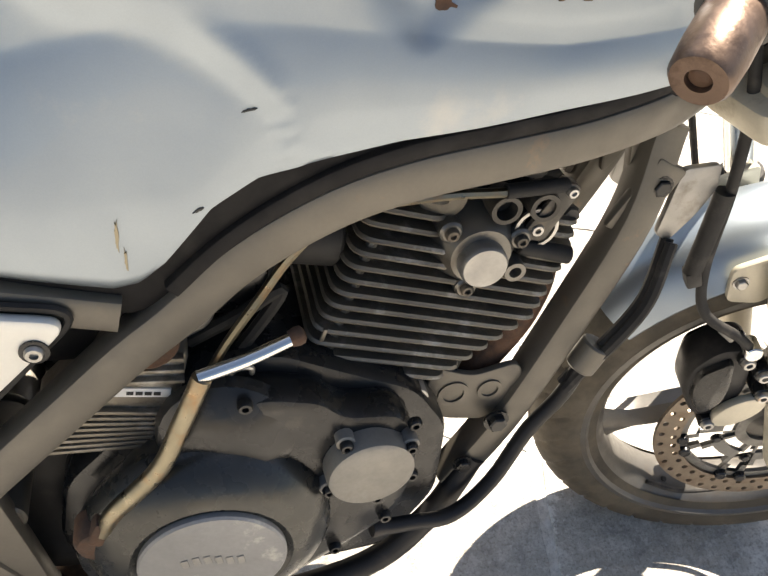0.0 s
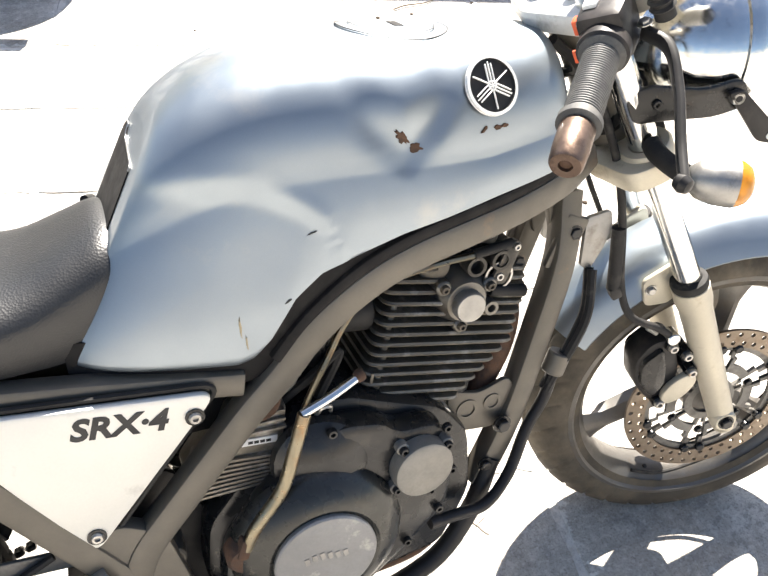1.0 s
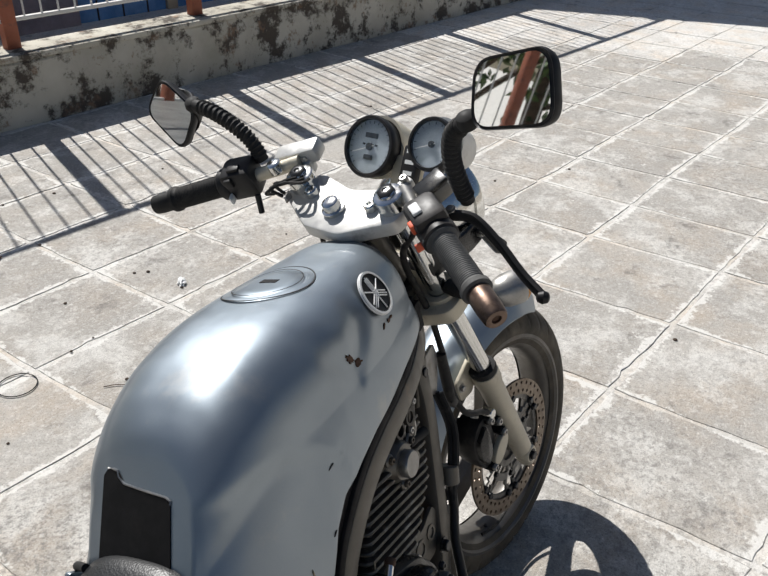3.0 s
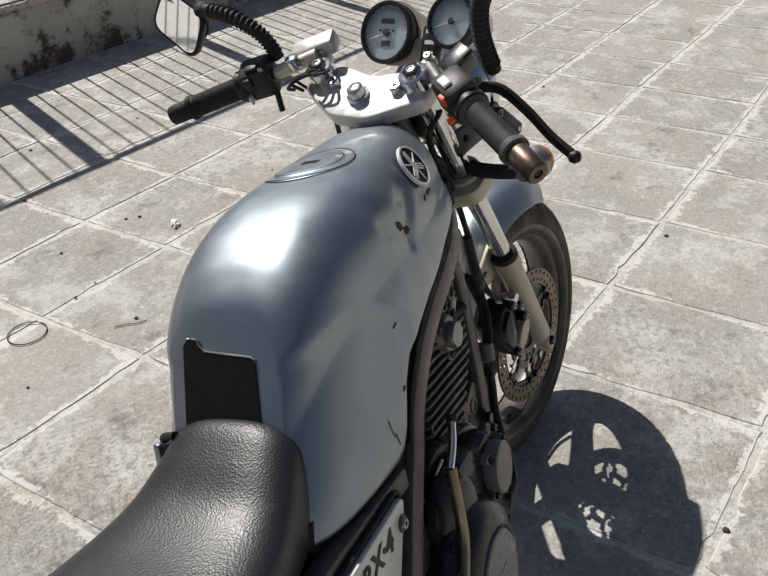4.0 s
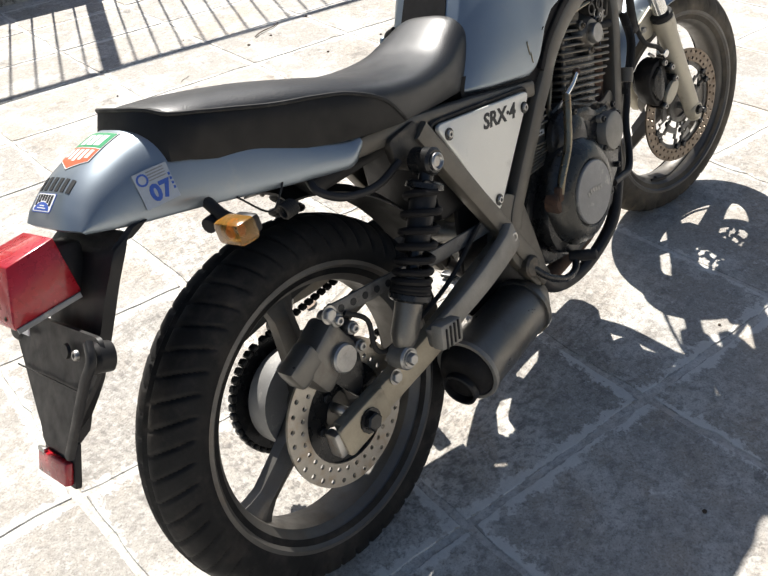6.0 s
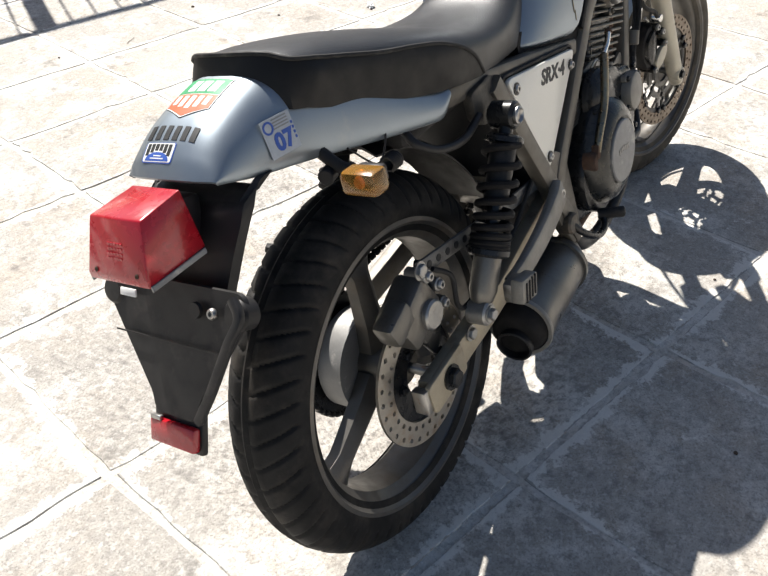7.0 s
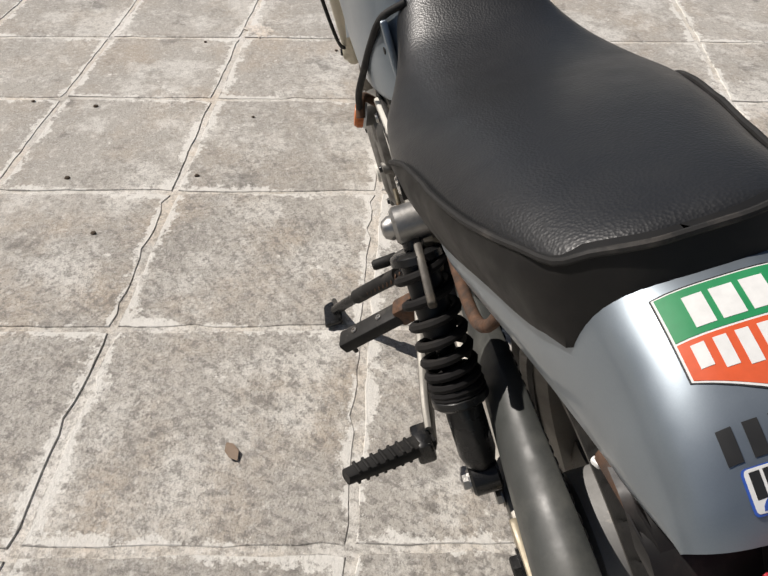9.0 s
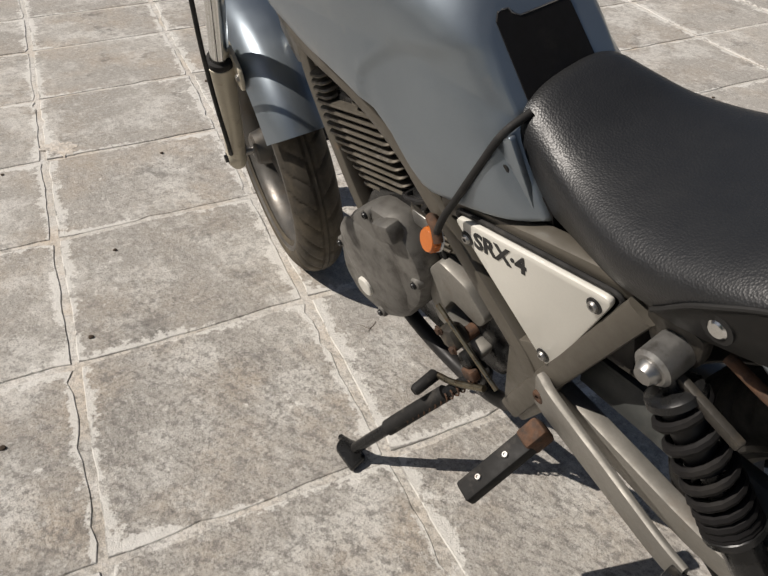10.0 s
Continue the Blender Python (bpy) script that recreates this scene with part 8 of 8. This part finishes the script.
# trees beyond the wall, seen in the mirrors
def tree(at, height, seed, low=0.35):
    r = random.Random(seed)
    t = thing("tree", "leafy green tree beyond the yard wall", "tree", pose(*at, 0))
    b = tube([(0, 0, -0.1), (0.05, 0.03, height * 0.25), (0.0, 0.1, height * 0.5), (0.1, 0.05, height * 0.75)], 0.11, 10)
    limbs = []
    for k in range(9):
        a = r.uniform(0, 2 * math.pi)
        z = height * r.uniform(low, 0.7)
        e = Vector((math.cos(a) * r.uniform(0.8, 1.7), math.sin(a) * r.uniform(0.8, 1.7), z + r.uniform(0.5, 1.3)))
        tube([(0.03, 0.05, z), e * 0.5 + Vector((0, 0, z * 0.5 + 0.1)), e], 0.035, 6, 4, b)
        limbs.append(e)
    part("trunk", b, BARK, t)
    b = bmesh.new()
    for e in limbs + [Vector((0, 0, height * 0.9))]:
        for k in range(260):
            p = e + Vector((r.gauss(0, 0.42), r.gauss(0, 0.42), r.gauss(0, 0.32)))
            m = Matrix.LocRotScale(p, Euler((r.uniform(0, 6), r.uniform(0, 6), r.uniform(0, 6))), Vector((1, 1, 1)) * r.uniform(0.05, 0.10))
            vs = [b.verts.new(m @ Vector(q_)) for q_ in ((-1, 0, 0), (0, 0.45, 0.1), (1, 0, 0), (0, -0.45, 0.1))]
            b.faces.new(vs)
    part("crown", b, LEAF, t)
    return t


tree((2.2, 13.0, 0), 5.0, 1)
tree((6.5, 12.0, 0), 4.6, 2)
tree((-2.5, 14.0, 0), 5.2, 3)
tree((-1.3, 8.4, 0), 3.4, 5, 0.08)
tree((-2.3, 8.0, 0), 3.8, 6, 0.05)
tree((-0.3, 9.4, 0), 4.2, 8, 0.10)

# ---- concrete pavers, last ----
GRID = pose(1.278, 0.668, 0, 0, 0, -13.35)
# the joints' places along and across the rows; the cross joints slant a little
ALONG = [-4.55, -4.04, -3.53, -3.02, -2.52, -2.02, -1.52, -1.01, -0.50, 0.0, 0.487, 0.925, 1.38, 1.845, 2.23, 2.63, 3.02, 3.40, 3.80, 4.22, 4.65, 5.10, 5.56, 6.04, 6.54, 7.05, 7.6, 8.2]
ACROSS = [-6.6, -6.08, -5.56, -5.04, -4.52, -4.01, -3.50, -3.0, -2.51, -2.03, -1.545, -1.05, -0.510, 0.0, 0.440, 0.845, 1.225, 1.61, 2.0, 2.4, 2.8]
SLANT = 0.085
pavement = thing("pavement", "weathered concrete pavers with pale mortar joints", "pavement", GRID, kind="structure")


def paver_mesh(quad, seed):
    """A slab on four corners with a chipped, wandering rim."""
    r = random.Random(seed)
    rim = []
    for (x0, y0), (x1, y1) in zip(quad, quad[1:] + quad[:1]):
        side = Vector((x1 - x0, y1 - y0, 0))
        out, n_side = Vector((side.y, -side.x, 0)).normalized(), 13
        wander = r.uniform(-0.003, 0.002)
        for k in range(n_side):
            t = k / n_side
            wander = 0.6 * wander + r.uniform(-0.0032, 0.0026)
            chip = -0.008 if r.random() < 0.03 else 0.0
            rim.append(Vector((x0, y0, 0)) + side * t + out * (wander + chip - (0.004 if k == 0 else 0)))
    b = bmesh.new()
    top = [b.verts.new(p * 0.994) for p in rim]
    mid = [b.verts.new(p + Vector((0, 0, -0.0015))) for p in rim]
    low = [b.verts.new(p + Vector((0, 0, -0.02))) for p in rim]
    n = len(rim)
    b.faces.new(top)
    for a_, c_ in ((top, mid), (mid, low)):
        for i in range(n):
            b.faces.new((a_[i], a_[(i + 1) % n], c_[(i + 1) % n], c_[i]))
    return mesh_of(b, 8)


rng = random.Random(7)
places = []
for i in range(len(ALONG) - 1):
    for j in range(len(ACROSS) - 1):
        mid = Vector(((ALONG[i] + ALONG[i + 1]) / 2 - SLANT * (ACROSS[j] + ACROSS[j + 1]) / 2, (ACROSS[j] + ACROSS[j + 1]) / 2, 0))
        c = GRID @ mid
        d = (Vector((c.x, c.y)) - Vector((3.155, 3.194))).dot(WALL_OUT)
        if d < 0.2 and c.x > -3.2 and c.y > -5.5:
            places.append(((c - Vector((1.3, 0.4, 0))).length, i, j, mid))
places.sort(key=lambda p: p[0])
rest = bmesh.new()
for k, (far, i, j, mid) in enumerate(places):
    gap = 0.0075
    quad = []
    for a_, c_, su, sv in ((i, j, 1, 1), (i + 1, j, -1, 1), (i + 1, j + 1, -1, -1), (i, j + 1, 1, -1)):
        wob = random.Random(a_ * 97 + c_)
        u, v = ALONG[a_] - SLANT * ACROSS[c_] + wob.uniform(-0.008, 0.008), ACROSS[c_] + wob.uniform(-0.008, 0.008)
        quad.append((u + su * gap - mid.x, v + sv * gap - mid.y))
    slab = paver_mesh(quad, k)
    m = Matrix.Translation((mid.x, mid.y, rng.uniform(-0.0006, 0.0012)))
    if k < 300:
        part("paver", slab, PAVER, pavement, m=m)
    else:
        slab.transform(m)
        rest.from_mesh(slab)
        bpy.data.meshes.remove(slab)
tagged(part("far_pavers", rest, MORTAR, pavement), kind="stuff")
